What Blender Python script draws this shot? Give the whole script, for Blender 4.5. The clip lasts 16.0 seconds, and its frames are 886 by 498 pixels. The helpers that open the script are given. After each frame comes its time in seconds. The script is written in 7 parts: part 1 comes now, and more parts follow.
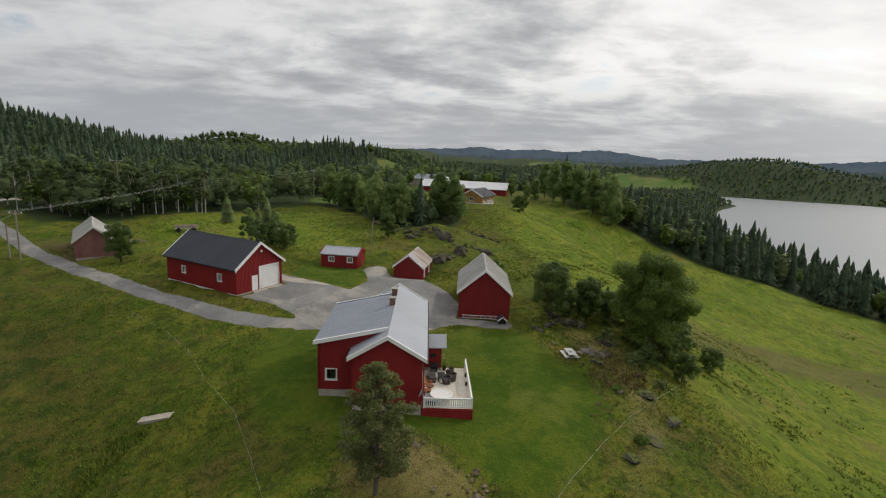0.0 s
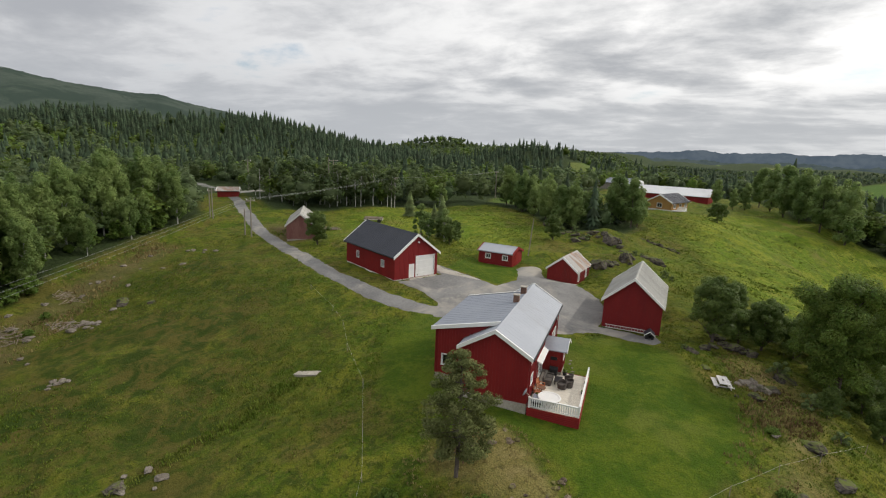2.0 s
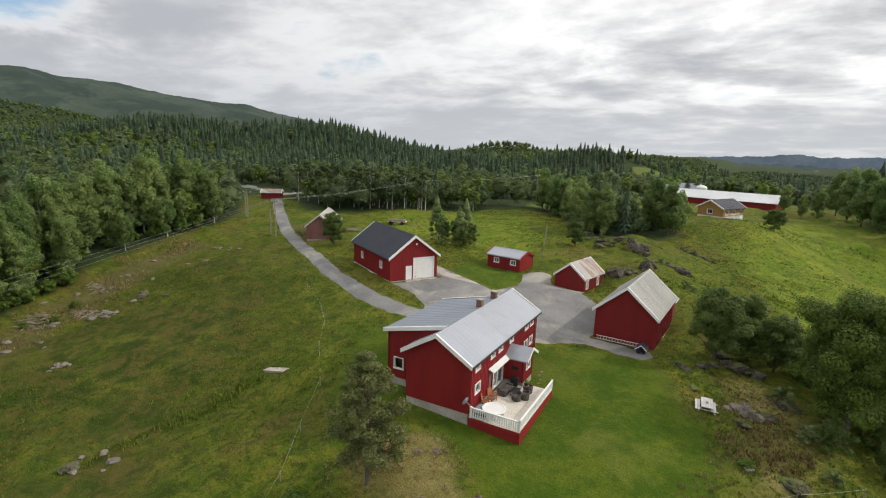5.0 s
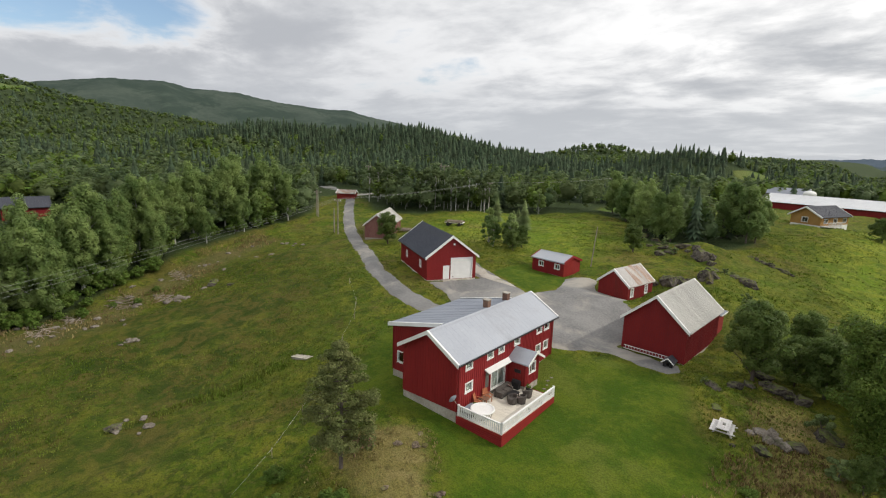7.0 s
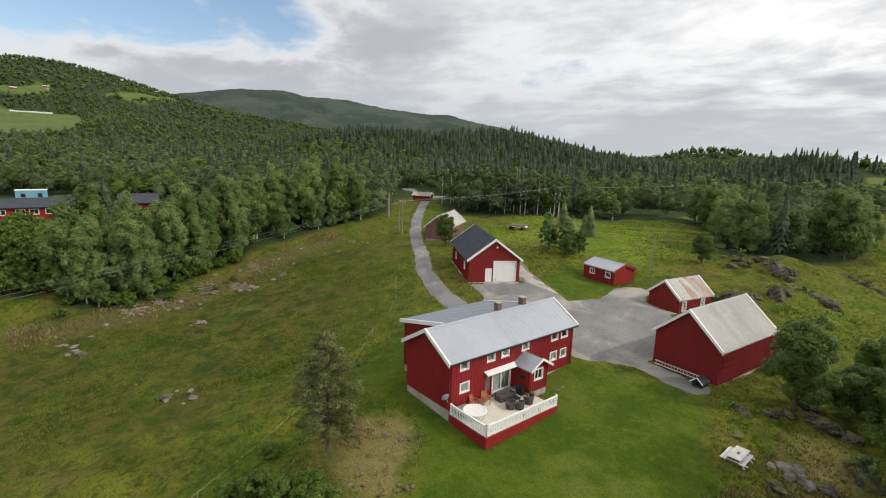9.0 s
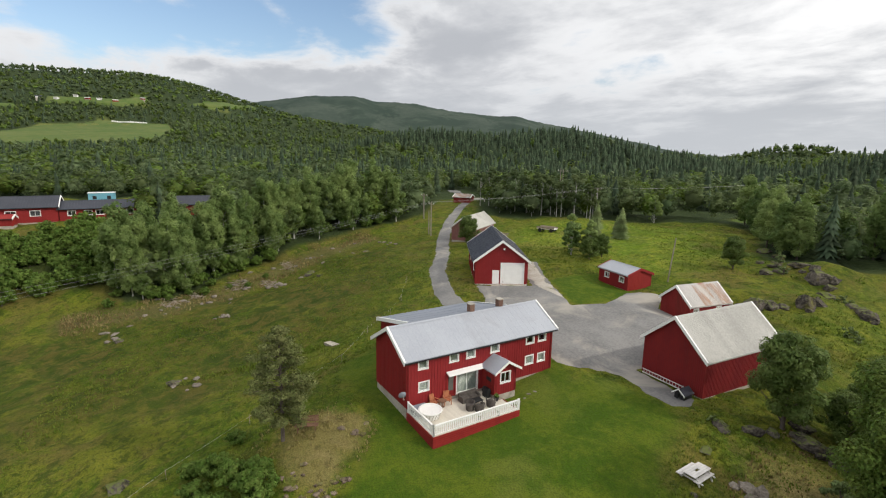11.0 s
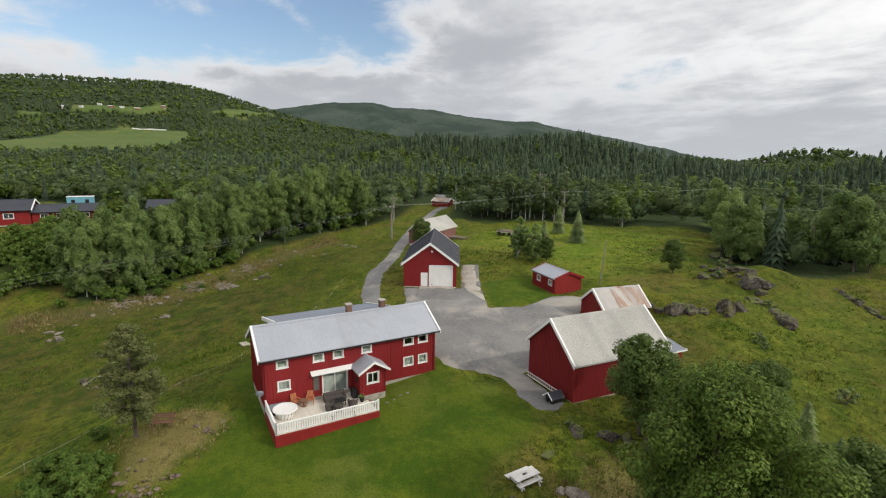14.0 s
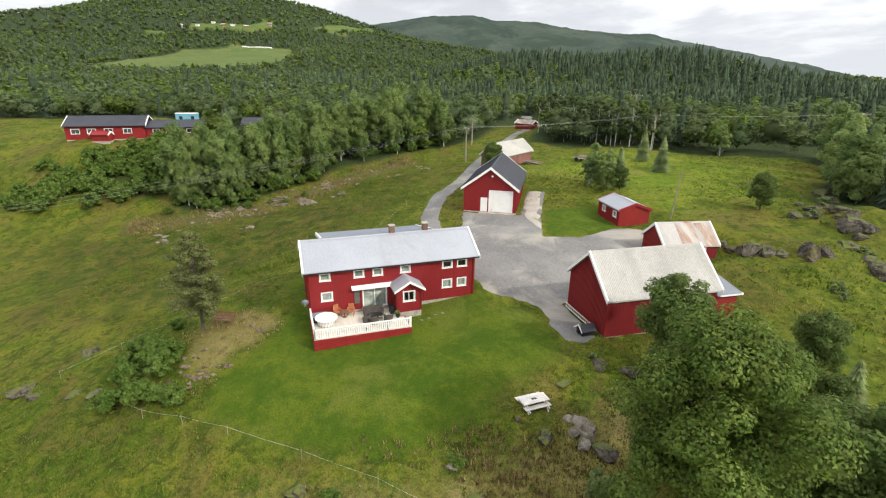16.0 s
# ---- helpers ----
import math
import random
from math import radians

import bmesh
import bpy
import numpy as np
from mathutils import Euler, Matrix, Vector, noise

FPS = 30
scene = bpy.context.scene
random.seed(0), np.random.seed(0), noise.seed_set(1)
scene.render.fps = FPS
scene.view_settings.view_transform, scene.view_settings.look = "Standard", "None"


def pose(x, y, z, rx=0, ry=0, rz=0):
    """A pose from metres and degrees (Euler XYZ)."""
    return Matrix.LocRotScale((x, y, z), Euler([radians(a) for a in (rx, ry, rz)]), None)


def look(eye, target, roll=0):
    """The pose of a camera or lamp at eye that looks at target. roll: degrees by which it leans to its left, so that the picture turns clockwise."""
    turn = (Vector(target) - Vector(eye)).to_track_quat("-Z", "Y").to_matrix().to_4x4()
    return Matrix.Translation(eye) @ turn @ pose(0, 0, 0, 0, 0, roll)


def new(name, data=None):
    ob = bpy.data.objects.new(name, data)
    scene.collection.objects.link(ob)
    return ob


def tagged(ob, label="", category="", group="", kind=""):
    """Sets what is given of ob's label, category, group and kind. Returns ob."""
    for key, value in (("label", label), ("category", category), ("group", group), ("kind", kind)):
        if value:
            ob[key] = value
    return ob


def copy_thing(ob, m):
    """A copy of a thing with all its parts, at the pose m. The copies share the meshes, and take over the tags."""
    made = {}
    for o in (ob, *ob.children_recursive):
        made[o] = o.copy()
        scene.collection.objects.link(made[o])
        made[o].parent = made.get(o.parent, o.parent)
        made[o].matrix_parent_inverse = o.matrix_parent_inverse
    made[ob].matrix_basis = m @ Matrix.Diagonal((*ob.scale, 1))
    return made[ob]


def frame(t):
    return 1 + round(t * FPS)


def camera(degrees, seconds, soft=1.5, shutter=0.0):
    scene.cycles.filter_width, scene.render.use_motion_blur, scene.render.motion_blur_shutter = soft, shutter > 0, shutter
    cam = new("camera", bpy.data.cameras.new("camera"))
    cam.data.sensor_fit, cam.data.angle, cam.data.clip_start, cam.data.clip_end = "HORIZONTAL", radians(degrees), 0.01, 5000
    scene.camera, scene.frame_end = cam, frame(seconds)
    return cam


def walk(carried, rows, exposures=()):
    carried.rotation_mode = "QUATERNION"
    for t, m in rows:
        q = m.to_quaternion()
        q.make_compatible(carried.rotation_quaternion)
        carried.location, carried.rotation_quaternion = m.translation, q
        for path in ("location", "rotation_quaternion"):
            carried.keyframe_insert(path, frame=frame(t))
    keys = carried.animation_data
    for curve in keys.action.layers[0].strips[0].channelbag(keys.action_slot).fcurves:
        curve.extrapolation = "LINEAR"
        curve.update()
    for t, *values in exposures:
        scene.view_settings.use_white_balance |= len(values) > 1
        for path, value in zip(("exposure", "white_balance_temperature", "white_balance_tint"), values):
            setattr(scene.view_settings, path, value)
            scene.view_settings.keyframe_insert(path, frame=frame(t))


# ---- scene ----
cam = camera(82.6, 16.0, 1.15)
PATH = [
    (0, (-1.236, -0.654, 18.049), (-1.249, 1.309, 17.669), 2.4),
    (0.5, (0.683, -0.894, 18.047), (0.533, 1.063, 17.664), 2.4),
    (1, (2.388, -0.977, 18.061), (1.899, 0.921, 17.665), 2.3),
    (1.5, (3.767, -0.670, 17.888), (3.067, 1.161, 17.491), 2.4),
    (2, (5.006, -0.107, 17.820), (4.243, 1.698, 17.422), 2.3),
    (2.5, (6.317, 0.715, 17.767), (5.500, 2.496, 17.369), 2.3),
    (3, (7.411, 1.740, 17.723), (6.571, 3.512, 17.328), 2.3),
    (5.5, (14.571, 6.272, 17.511), (13.495, 7.913, 17.125), 2.0),
    (6, (16.089, 7.146, 17.499), (14.942, 8.738, 17.114), 2.0),
    (6.5, (17.650, 8.163, 17.518), (16.426, 9.696, 17.131), 1.9),
    (7, (19.195, 9.311, 17.503), (17.892, 10.778, 17.116), 1.8),
    (7.5, (20.567, 10.314, 17.489), (19.196, 11.718, 17.102), 1.8),
    (8, (22.008, 11.524, 17.467), (20.574, 12.863, 17.080), 1.8),
    (8.5, (23.386, 12.850, 17.482), (21.884, 14.113, 17.097), 1.8),
    (9, (24.648, 14.207, 17.614), (23.084, 15.393, 17.230), 1.8),
    (9.5, (25.837, 15.810, 17.643), (24.222, 16.927, 17.263), 1.6),
    (12, (31.646, 24.298, 17.807), (29.905, 25.210, 17.439), 0.7),
    (12.5, (32.644, 26.134, 17.748), (30.889, 27.043, 17.442), 0.7),
    (13, (33.592, 28.061, 17.645), (31.825, 28.980, 17.466), 0.5),
    (13.5, (34.494, 29.929, 17.535), (32.724, 30.841, 17.345), 0.6),
    (14, (35.245, 31.689, 17.525), (33.493, 32.584, 17.162), 0.8),
    (14.5, (35.941, 33.142, 17.767), (34.199, 33.988, 17.266), 0.5),
    (15, (36.359, 34.393, 17.739), (34.587, 35.114, 17.157), 0.7),
    (15.5, (36.707, 35.231, 17.772), (34.910, 35.840, 17.139), 0.9),
    (16, (36.998, 35.941, 17.802), (35.186, 36.469, 17.140), 0.8),
]
EXPOSURES = [(0.0, -0.64), (1.5, -0.40), (3.0, -0.22), (5.5, -0.15), (9.0, -0.14), (12.0, -0.08), (13.0, -0.10), (14.0, -0.20), (14.5, -0.18), (15.2, 0.1), (16.0, 0.38)]
walk(cam, [(t, look(eye, target, roll)) for t, eye, target, roll in PATH], EXPOSURES)

# ---- world, sun and exposure ----
SUN_AZ, SUN_EL = 52.0, 34.0      # degrees clockwise from +y, and above the horizon
world = bpy.data.worlds.new("sky")
scene.world = world
world.use_nodes = True


class Nodes:
    """Short hand for building node trees."""

    def __init__(self, tree, fresh=True):
        self.tree = tree
        if fresh:
            tree.nodes.clear()

    def add(self, kind, **values):
        node = self.tree.nodes.new(kind)
        for key, value in values.items():
            if key.startswith("i_"):
                node.inputs[int(key[2:])].default_value = value
            else:
                self.option(node, key, value)
        return node

    def option(self, node, key, value):
        if key == "operation":
            node.operation = value
        elif key == "use_clamp":
            node.use_clamp = value
        elif key == "data_type":
            node.data_type = value
        elif key == "blend_type":
            node.blend_type = value
        elif key == "interpolation_type":
            node.interpolation_type = value
        elif key == "attribute_name":
            node.attribute_name = value

    def link(self, a, b):
        self.tree.links.new(a, b)

    def value(self, x):
        return self.add("ShaderNodeValue").outputs[0] if x is None else x

    def math(self, op, a, b=0.0, c=0.0, clamp=False):
        node = self.add("ShaderNodeMath", operation=op, use_clamp=clamp)
        for k, v in enumerate((a, b, c)):
            if isinstance(v, (int, float)):
                node.inputs[k].default_value = v
            else:
                self.link(v, node.inputs[k])
        return node.outputs[0]

    def mix(self, fac, a, b, blend="MIX"):
        node = self.add("ShaderNodeMix", data_type="RGBA", blend_type=blend)
        for k, v in ((0, fac), (6, a), (7, b)):
            if isinstance(v, (int, float)):
                node.inputs[k].default_value = v
            elif isinstance(v, tuple):
                node.inputs[k].default_value = (*v, 1.0)
            else:
                self.link(v, node.inputs[k])
        return node.outputs[2]

    def noise(self, vector, scale, detail=4.0, rough=0.55, distort=0.0):
        node = self.add("ShaderNodeTexNoise", i_2=scale, i_3=detail, i_4=rough, i_8=distort)
        self.link(vector, node.inputs[0])
        return node.outputs[0]

    def step(self, x, lo, hi, a=0.0, b=1.0):
        node = self.add("ShaderNodeMapRange", interpolation_type="SMOOTHSTEP", i_1=lo, i_2=hi, i_3=a, i_4=b)
        self.link(x, node.inputs[0])
        return node.outputs[0]

    def scaled(self, vector, sx, sy, sz):
        node = self.add("ShaderNodeVectorMath", operation="MULTIPLY")
        self.link(vector, node.inputs[0])
        node.inputs[1].default_value = (sx, sy, sz)
        return node.outputs[0]


def build_sky():
    n = Nodes(world.node_tree)
    out, back = n.add("ShaderNodeOutputWorld"), n.add("ShaderNodeBackground", i_1=1.0)
    sky = n.add("ShaderNodeTexSky")
    sky.sky_type, sky.sun_disc = "NISHITA", False
    sky.sun_elevation, sky.sun_rotation = radians(SUN_EL), radians(SUN_AZ)
    sky.air_density, sky.dust_density, sky.ozone_density = 1.0, 1.2, 1.5
    coord = n.add("ShaderNodeTexCoord")
    d = coord.outputs["Generated"]
    xyz = n.add("ShaderNodeSeparateXYZ")
    n.link(d, xyz.inputs[0])
    z = n.math("MAXIMUM", xyz.outputs[2], 0.0)
    # the cloud deck is a plane overhead: directions are projected onto it
    below = n.math("ADD", z, 0.17)
    flat = n.add("ShaderNodeCombineXYZ")
    n.link(n.math("DIVIDE", xyz.outputs[0], below), flat.inputs[0])
    n.link(n.math("DIVIDE", xyz.outputs[1], below), flat.inputs[1])
    p = flat.outputs[0]
    sun_dir = (math.sin(radians(SUN_AZ)) * math.cos(radians(SUN_EL)), math.cos(radians(SUN_AZ)) * math.cos(radians(SUN_EL)),
               math.sin(radians(SUN_EL)))
    dot = n.add("ShaderNodeVectorMath", operation="DOT_PRODUCT")
    n.link(d, dot.inputs[0])
    dot.inputs[1].default_value = sun_dir
    toward = n.step(dot.outputs["Value"], -0.2, 0.95)
    big = n.noise(n.scaled(p, 0.8, 1.0, 1.0), 0.62, 9.0, 0.56, 0.25)
    fine = n.noise(n.scaled(p, 0.9, 1.1, 1.0), 2.1, 9.0, 0.60, 0.25)
    # the cover opens in the west
    gap = n.add("ShaderNodeVectorMath", operation="DOT_PRODUCT")
    n.link(d, gap.inputs[0])
    gap.inputs[1].default_value = (-0.930, 0.110, 0.350)
    cover = n.math("SUBTRACT", n.math("MULTIPLY_ADD", fine, 0.40, n.math("MULTIPLY", big, 0.60)),
                   n.math("MULTIPLY", n.math("MULTIPLY", n.step(gap.outputs["Value"], 0.90, 0.985), n.step(xyz.outputs[2], 0.10, 0.20)), 0.24))
    mask = n.step(cover, 0.30, 0.43)
    lower = n.math("MULTIPLY_ADD", z, -0.30, 0.055)
    thick = n.step(n.math("ADD", lower, n.math("MULTIPLY_ADD", fine, 0.32, n.math("MULTIPLY", big, 0.68))), 0.41, 0.61)
    thick = n.math("MULTIPLY", thick, n.step(cover, 0.38, 0.50))
    lit = n.mix(toward, (0.90, 0.91, 0.93), (1.50, 1.48, 1.45))
    shade = n.mix(toward, (0.54, 0.56, 0.60), (0.55, 0.57, 0.60))
    cloud = n.mix(thick, lit, shade)
    glow = n.math("MULTIPLY", n.step(dot.outputs["Value"], 0.74, 0.98), 0.7)
    cloud = n.mix(glow, cloud, (1.55, 1.52, 1.48))
    blue = n.mix(1.0, sky.outputs[0], (0.16, 0.16, 0.16), "MULTIPLY")
    low = n.step(xyz.outputs[2], 0.02, 0.17)
    base = n.mix(mask, blue, cloud)
    base = n.mix(low, n.mix(0.7, base, n.mix(glow, n.mix(toward, (0.62, 0.65, 0.69), (0.70, 0.72, 0.74)), (1.3, 1.28, 1.25))), base)
    ground = n.step(xyz.outputs[2], -0.03, 0.0)
    n.link(n.mix(ground, (0.05, 0.06, 0.04), base), back.inputs[0])
    n.link(back.outputs[0], out.inputs[0])


build_sky()
sun = new("sun", bpy.data.lights.new("sun", "SUN"))
sun.data.energy, sun.data.angle, sun.data.color = 2.15, radians(1.5), (1.0, 0.93, 0.82)
a, e = radians(SUN_AZ), radians(SUN_EL)
sun.matrix_world = look((60 * math.sin(a), 60 * math.cos(a), 60), (60 * math.sin(a) - math.sin(a) * math.cos(e),
                        60 * math.cos(a) - math.cos(a) * math.cos(e), 60 - math.sin(e)))


# ---- materials ----
def material(name, c1, c2, scale=1.5, fine=18.0, rough=0.8, bump=0.3, grain=30.0, metal=0.0, vary=0.0, island=False,
             stretch=(1, 1, 1), stain=None, stain_at=(0.55, 0.75), spec=0.3, translucent=0.0):
    """A weathered surface: two colours mixed at two scales, stains, relief, and a little difference from piece to piece."""
    m = bpy.data.materials.new(name)
    m.use_nodes = True
    n = Nodes(m.node_tree)
    out, bsdf = n.add("ShaderNodeOutputMaterial"), n.add("ShaderNodeBsdfPrincipled")
    geo = n.add("ShaderNodeNewGeometry")
    p = n.scaled(geo.outputs["Position"], *stretch)
    big, small = n.noise(p, scale, 5.0), n.noise(p, fine, 4.0)
    fac = n.step(n.math("MULTIPLY_ADD", small, 0.45, n.math("MULTIPLY", big, 0.55)), 0.36, 0.64)
    colour = n.mix(fac, c1, c2)
    if stain:
        colour = n.mix(n.step(n.noise(p, scale * 0.6, 6.0, 0.65, 0.6), *stain_at), colour, stain)
    if vary:
        pick = geo.outputs["Random Per Island"] if island else n.add("ShaderNodeObjectInfo").outputs["Random"]
        hsv = n.add("ShaderNodeHueSaturation")
        n.link(n.math("MULTIPLY_ADD", pick, 2 * vary, 1 - vary), hsv.inputs["Value"])
        n.link(n.math("MULTIPLY_ADD", pick, 0.06 * vary, 0.5 - 0.03 * vary), hsv.inputs["Hue"])
        n.link(colour, hsv.inputs["Color"])
        colour = hsv.outputs[0]
    n.link(colour, bsdf.inputs["Base Color"])
    n.link(n.math("MULTIPLY_ADD", small, 0.25, rough - 0.12, True), bsdf.inputs["Roughness"])
    bsdf.inputs["Metallic"].default_value = metal
    bsdf.inputs["Specular IOR Level"].default_value = spec
    if bump:
        b = n.add("ShaderNodeBump", i_0=bump, i_1=0.02)
        n.link(n.noise(p, grain, 3.0), b.inputs["Height"])
        n.link(b.outputs[0], bsdf.inputs["Normal"])
    surface = bsdf.outputs[0]
    if translucent:
        t = n.add("ShaderNodeBsdfTranslucent")
        n.link(colour, t.inputs[0])
        mixer = n.add("ShaderNodeMixShader", i_0=translucent)
        n.link(surface, mixer.inputs[1])
        n.link(t.outputs[0], mixer.inputs[2])
        surface = mixer.outputs[0]
    n.link(surface, out.inputs[0])
    return m


def mossy(m, moss):
    """Grass and moss that have settled on the level tops of a stone."""
    n = Nodes(m.node_tree, False)
    bsdf = [q for q in m.node_tree.nodes if q.bl_idname == "ShaderNodeBsdfPrincipled"][0]
    base = bsdf.inputs["Base Color"].links[0].from_socket
    geo = n.add("ShaderNodeNewGeometry")
    up = n.add("ShaderNodeSeparateXYZ")
    n.link(geo.outputs["Normal"], up.inputs[0])
    top = n.step(n.math("MULTIPLY_ADD", n.noise(geo.outputs["Position"], 1.6, 5.0, 0.65), 0.9, n.math("ADD", up.outputs[2], -0.45)), 0.78, 1.05)
    n.link(n.mix(top, base, moss), bsdf.inputs["Base Color"])
    return m


RED = material("red_paint", (0.20, 0.013, 0.014), (0.25, 0.019, 0.018), 0.5, 9, 0.62, 0.25, 25, stretch=(1, 1, 0.25),
               stain=(0.16, 0.013, 0.013), vary=0.1)
FADED_RED = material("faded_red_boards", (0.20, 0.085, 0.075), (0.27, 0.14, 0.12), 0.8, 9, 0.8, 0.35, 25, stretch=(1, 1, 0.2), vary=0.1)
RED_OLD = material("old_red_paint", (0.17, 0.012, 0.013), (0.22, 0.018, 0.016), 0.6, 9, 0.7, 0.35, 25, stretch=(1, 1, 0.2),
                   stain=(0.12, 0.02, 0.016), vary=0.1)
WHITE = material("white_paint", (0.72, 0.72, 0.70), (0.80, 0.80, 0.78), 1.2, 12, 0.5, 0.1, 30)
GREY_WALL = material("concrete", (0.30, 0.275, 0.235), (0.43, 0.395, 0.34), 0.8, 7, 0.9, 0.5, 20, stain=(0.17, 0.18, 0.15))
STEEL_ROOF = material("pale_steel_roof", (0.31, 0.33, 0.37), (0.36, 0.38, 0.42), 0.25, 6, 0.48, 0.05, 20, metal=0.15,
                      stain=(0.28, 0.29, 0.31), spec=0.5)
WHITE_ROOF = material("white_sheet_roof", (0.56, 0.57, 0.58), (0.66, 0.67, 0.68), 0.25, 6, 0.55, 0.05, 20, stain=(0.48, 0.49, 0.49))
WING_ROOF = material("grey_felt_roof", (0.20, 0.22, 0.26), (0.25, 0.27, 0.31), 0.3, 6, 0.6, 0.15, 25)
FIBRE_ROOF = material("weathered_fibre_cement", (0.34, 0.335, 0.31), (0.44, 0.43, 0.40), 0.35, 5, 0.8, 0.3, 25,
                      stain=(0.24, 0.23, 0.20), vary=0.06)
DARK_ROOF = material("dark_roof_steel", (0.030, 0.033, 0.045), (0.042, 0.045, 0.058), 0.4, 8, 0.55, 0.15, 30, spec=0.4)
RUST_ROOF = material("rusted_sheet_roof", (0.42, 0.40, 0.38), (0.50, 0.48, 0.46), 0.5, 6, 0.7, 0.3, 30,
                     stain=(0.30, 0.13, 0.07), stain_at=(0.57, 0.70), vary=0.1, stretch=(0.25, 1, 0.25))
RUST_SHEET = material("rusty_roof_sheet", (0.32, 0.19, 0.13), (0.42, 0.33, 0.27), 1.2, 8, 0.75, 0.3, 30, stretch=(0.25, 1, 0.25),
                      stain=(0.45, 0.42, 0.39), stain_at=(0.46, 0.60), vary=0.15)
BRICK = material("chimney_brick", (0.13, 0.075, 0.055), (0.21, 0.125, 0.095), 3, 20, 0.9, 0.5, 30, vary=0.2)
GRAVEL = material("gravel", (0.140, 0.138, 0.136), (0.225, 0.220, 0.212), 0.22, 4, 0.95, 0.9, 9, stain=(0.31, 0.29, 0.255), stain_at=(0.48, 0.66))
SAND = material("pale_sandy_gravel", (0.30, 0.275, 0.235), (0.43, 0.40, 0.35), 0.5, 5, 0.95, 0.8, 9, stain=(0.17, 0.175, 0.09), stain_at=(0.58, 0.68))
OLD_BOARD = material("old_boards", (0.36, 0.32, 0.26), (0.48, 0.44, 0.37), 2, 14, 0.85, 0.3, 25, vary=0.1)
STRAW = material("straw_grass", (0.210, 0.180, 0.070), (0.330, 0.270, 0.120), 0.4, 2.5, 0.9, 0.0, vary=0.25, island=True, translucent=0.3, spec=0.1)
HEATHER = material("dark_heather", (0.095, 0.062, 0.030), (0.190, 0.135, 0.062), 0.4, 2.5, 0.9, 0.0, vary=0.35, island=True, translucent=0.15, spec=0.1)
BRACKEN = material("bracken", (0.170, 0.130, 0.055), (0.30, 0.235, 0.11), 0.3, 2, 0.85, 0.0, vary=0.35, island=True, translucent=0.2, spec=0.1)
DECKING = material("grey_decking", (0.56, 0.52, 0.44), (0.64, 0.60, 0.52), 0.7, 10, 0.8, 0.2, 30, vary=0.06)
WOOD = material("weathered_wood", (0.24, 0.19, 0.15), (0.34, 0.29, 0.24), 1.5, 14, 0.85, 0.4, 25, stretch=(1, 1, 0.3), vary=0.15)
BENCH_WOOD = material("stained_bench_wood", (0.130, 0.068, 0.042), (0.200, 0.110, 0.072), 2, 14, 0.7, 0.3, 25, vary=0.1)
PALE_WOOD = material("bleached_wood", (0.55, 0.52, 0.50), (0.68, 0.66, 0.63), 2, 14, 0.8, 0.3, 25, vary=0.1)
POLE_WOOD = material("pole_wood", (0.20, 0.17, 0.14), (0.30, 0.27, 0.23), 1, 10, 0.9, 0.3, 25)
WICKER = material("grey_brown_wicker", (0.060, 0.052, 0.046), (0.115, 0.10, 0.09), 6, 40, 0.8, 0.7, 60)
BLACK = material("black_plastic", (0.015, 0.015, 0.016), (0.025, 0.025, 0.027), 3, 30, 0.5, 0.1, 30)
TERRACOTTA = material("orange_fabric", (0.36, 0.13, 0.06), (0.45, 0.18, 0.09), 3, 25, 0.9, 0.3, 40)
OCHRE = material("ochre_cladding", (0.36, 0.20, 0.06), (0.42, 0.25, 0.09), 0.8, 8, 0.75, 0.2, 20, stretch=(1, 1, 0.3))
BLUE_SHEET = material("blue_container_steel", (0.13, 0.34, 0.44), (0.17, 0.40, 0.50), 0.8, 8, 0.5, 0.1, 20)
ROCK = mossy(material("lichened_rock", (0.026, 0.023, 0.020), (0.135, 0.118, 0.098), 0.9, 5, 0.95, 1.0, 7, stain=(0.125, 0.115, 0.045), stain_at=(0.56, 0.66), spec=0.1), (0.105, 0.125, 0.034))
PALE_ROCK = material("pale_fieldstone", (0.12, 0.102, 0.084), (0.25, 0.22, 0.185), 1.2, 7, 0.95, 0.8, 9, stain=(0.09, 0.095, 0.05))
BARK = material("bark", (0.07, 0.055, 0.045), (0.13, 0.11, 0.095), 3, 16, 0.95, 0.8, 14, stretch=(1, 1, 0.3))
PALE_BARK = material("birch_bark", (0.34, 0.33, 0.31), (0.50, 0.49, 0.46), 2, 9, 0.9, 0.3, 14, stretch=(1, 1, 2.5), stain=(0.08, 0.07, 0.06), stain_at=(0.58, 0.68))
OAK_LEAF = material("oak_leaves", (0.064, 0.112, 0.018), (0.162, 0.218, 0.042), 0.9, 6, 0.6, 0.0, vary=0.4, island=True, translucent=0.4, spec=0.18)
# ASPEN_LEAF, BIRCH_LEAF and SPRUCE_LEAF: blue raised in the colour for distance haze
ASPEN_LEAF = material("aspen_leaves", (0.078, 0.120, 0.050), (0.185, 0.238, 0.112), 0.13, 0.5, 0.5, 0.0, vary=0.16, island=True, translucent=0.5, spec=0.1)
ROWAN_LEAF = material("rowan_leaves", (0.072, 0.118, 0.026), (0.165, 0.222, 0.062), 0.5, 3, 0.5, 0.0, vary=0.25, island=True, translucent=0.45, spec=0.15)
TALL_LEAF = material("tall_aspen_leaves", (0.128, 0.200, 0.060), (0.285, 0.365, 0.125), 0.13, 0.5, 0.45, 0.0, vary=0.16, island=True, translucent=0.5, spec=0.1)
MEADOW = material("meadow_grass", (0.072, 0.118, 0.030), (0.120, 0.145, 0.046), 0.02, 0.2, 0.95, 0.4, 0.6, spec=0.1)
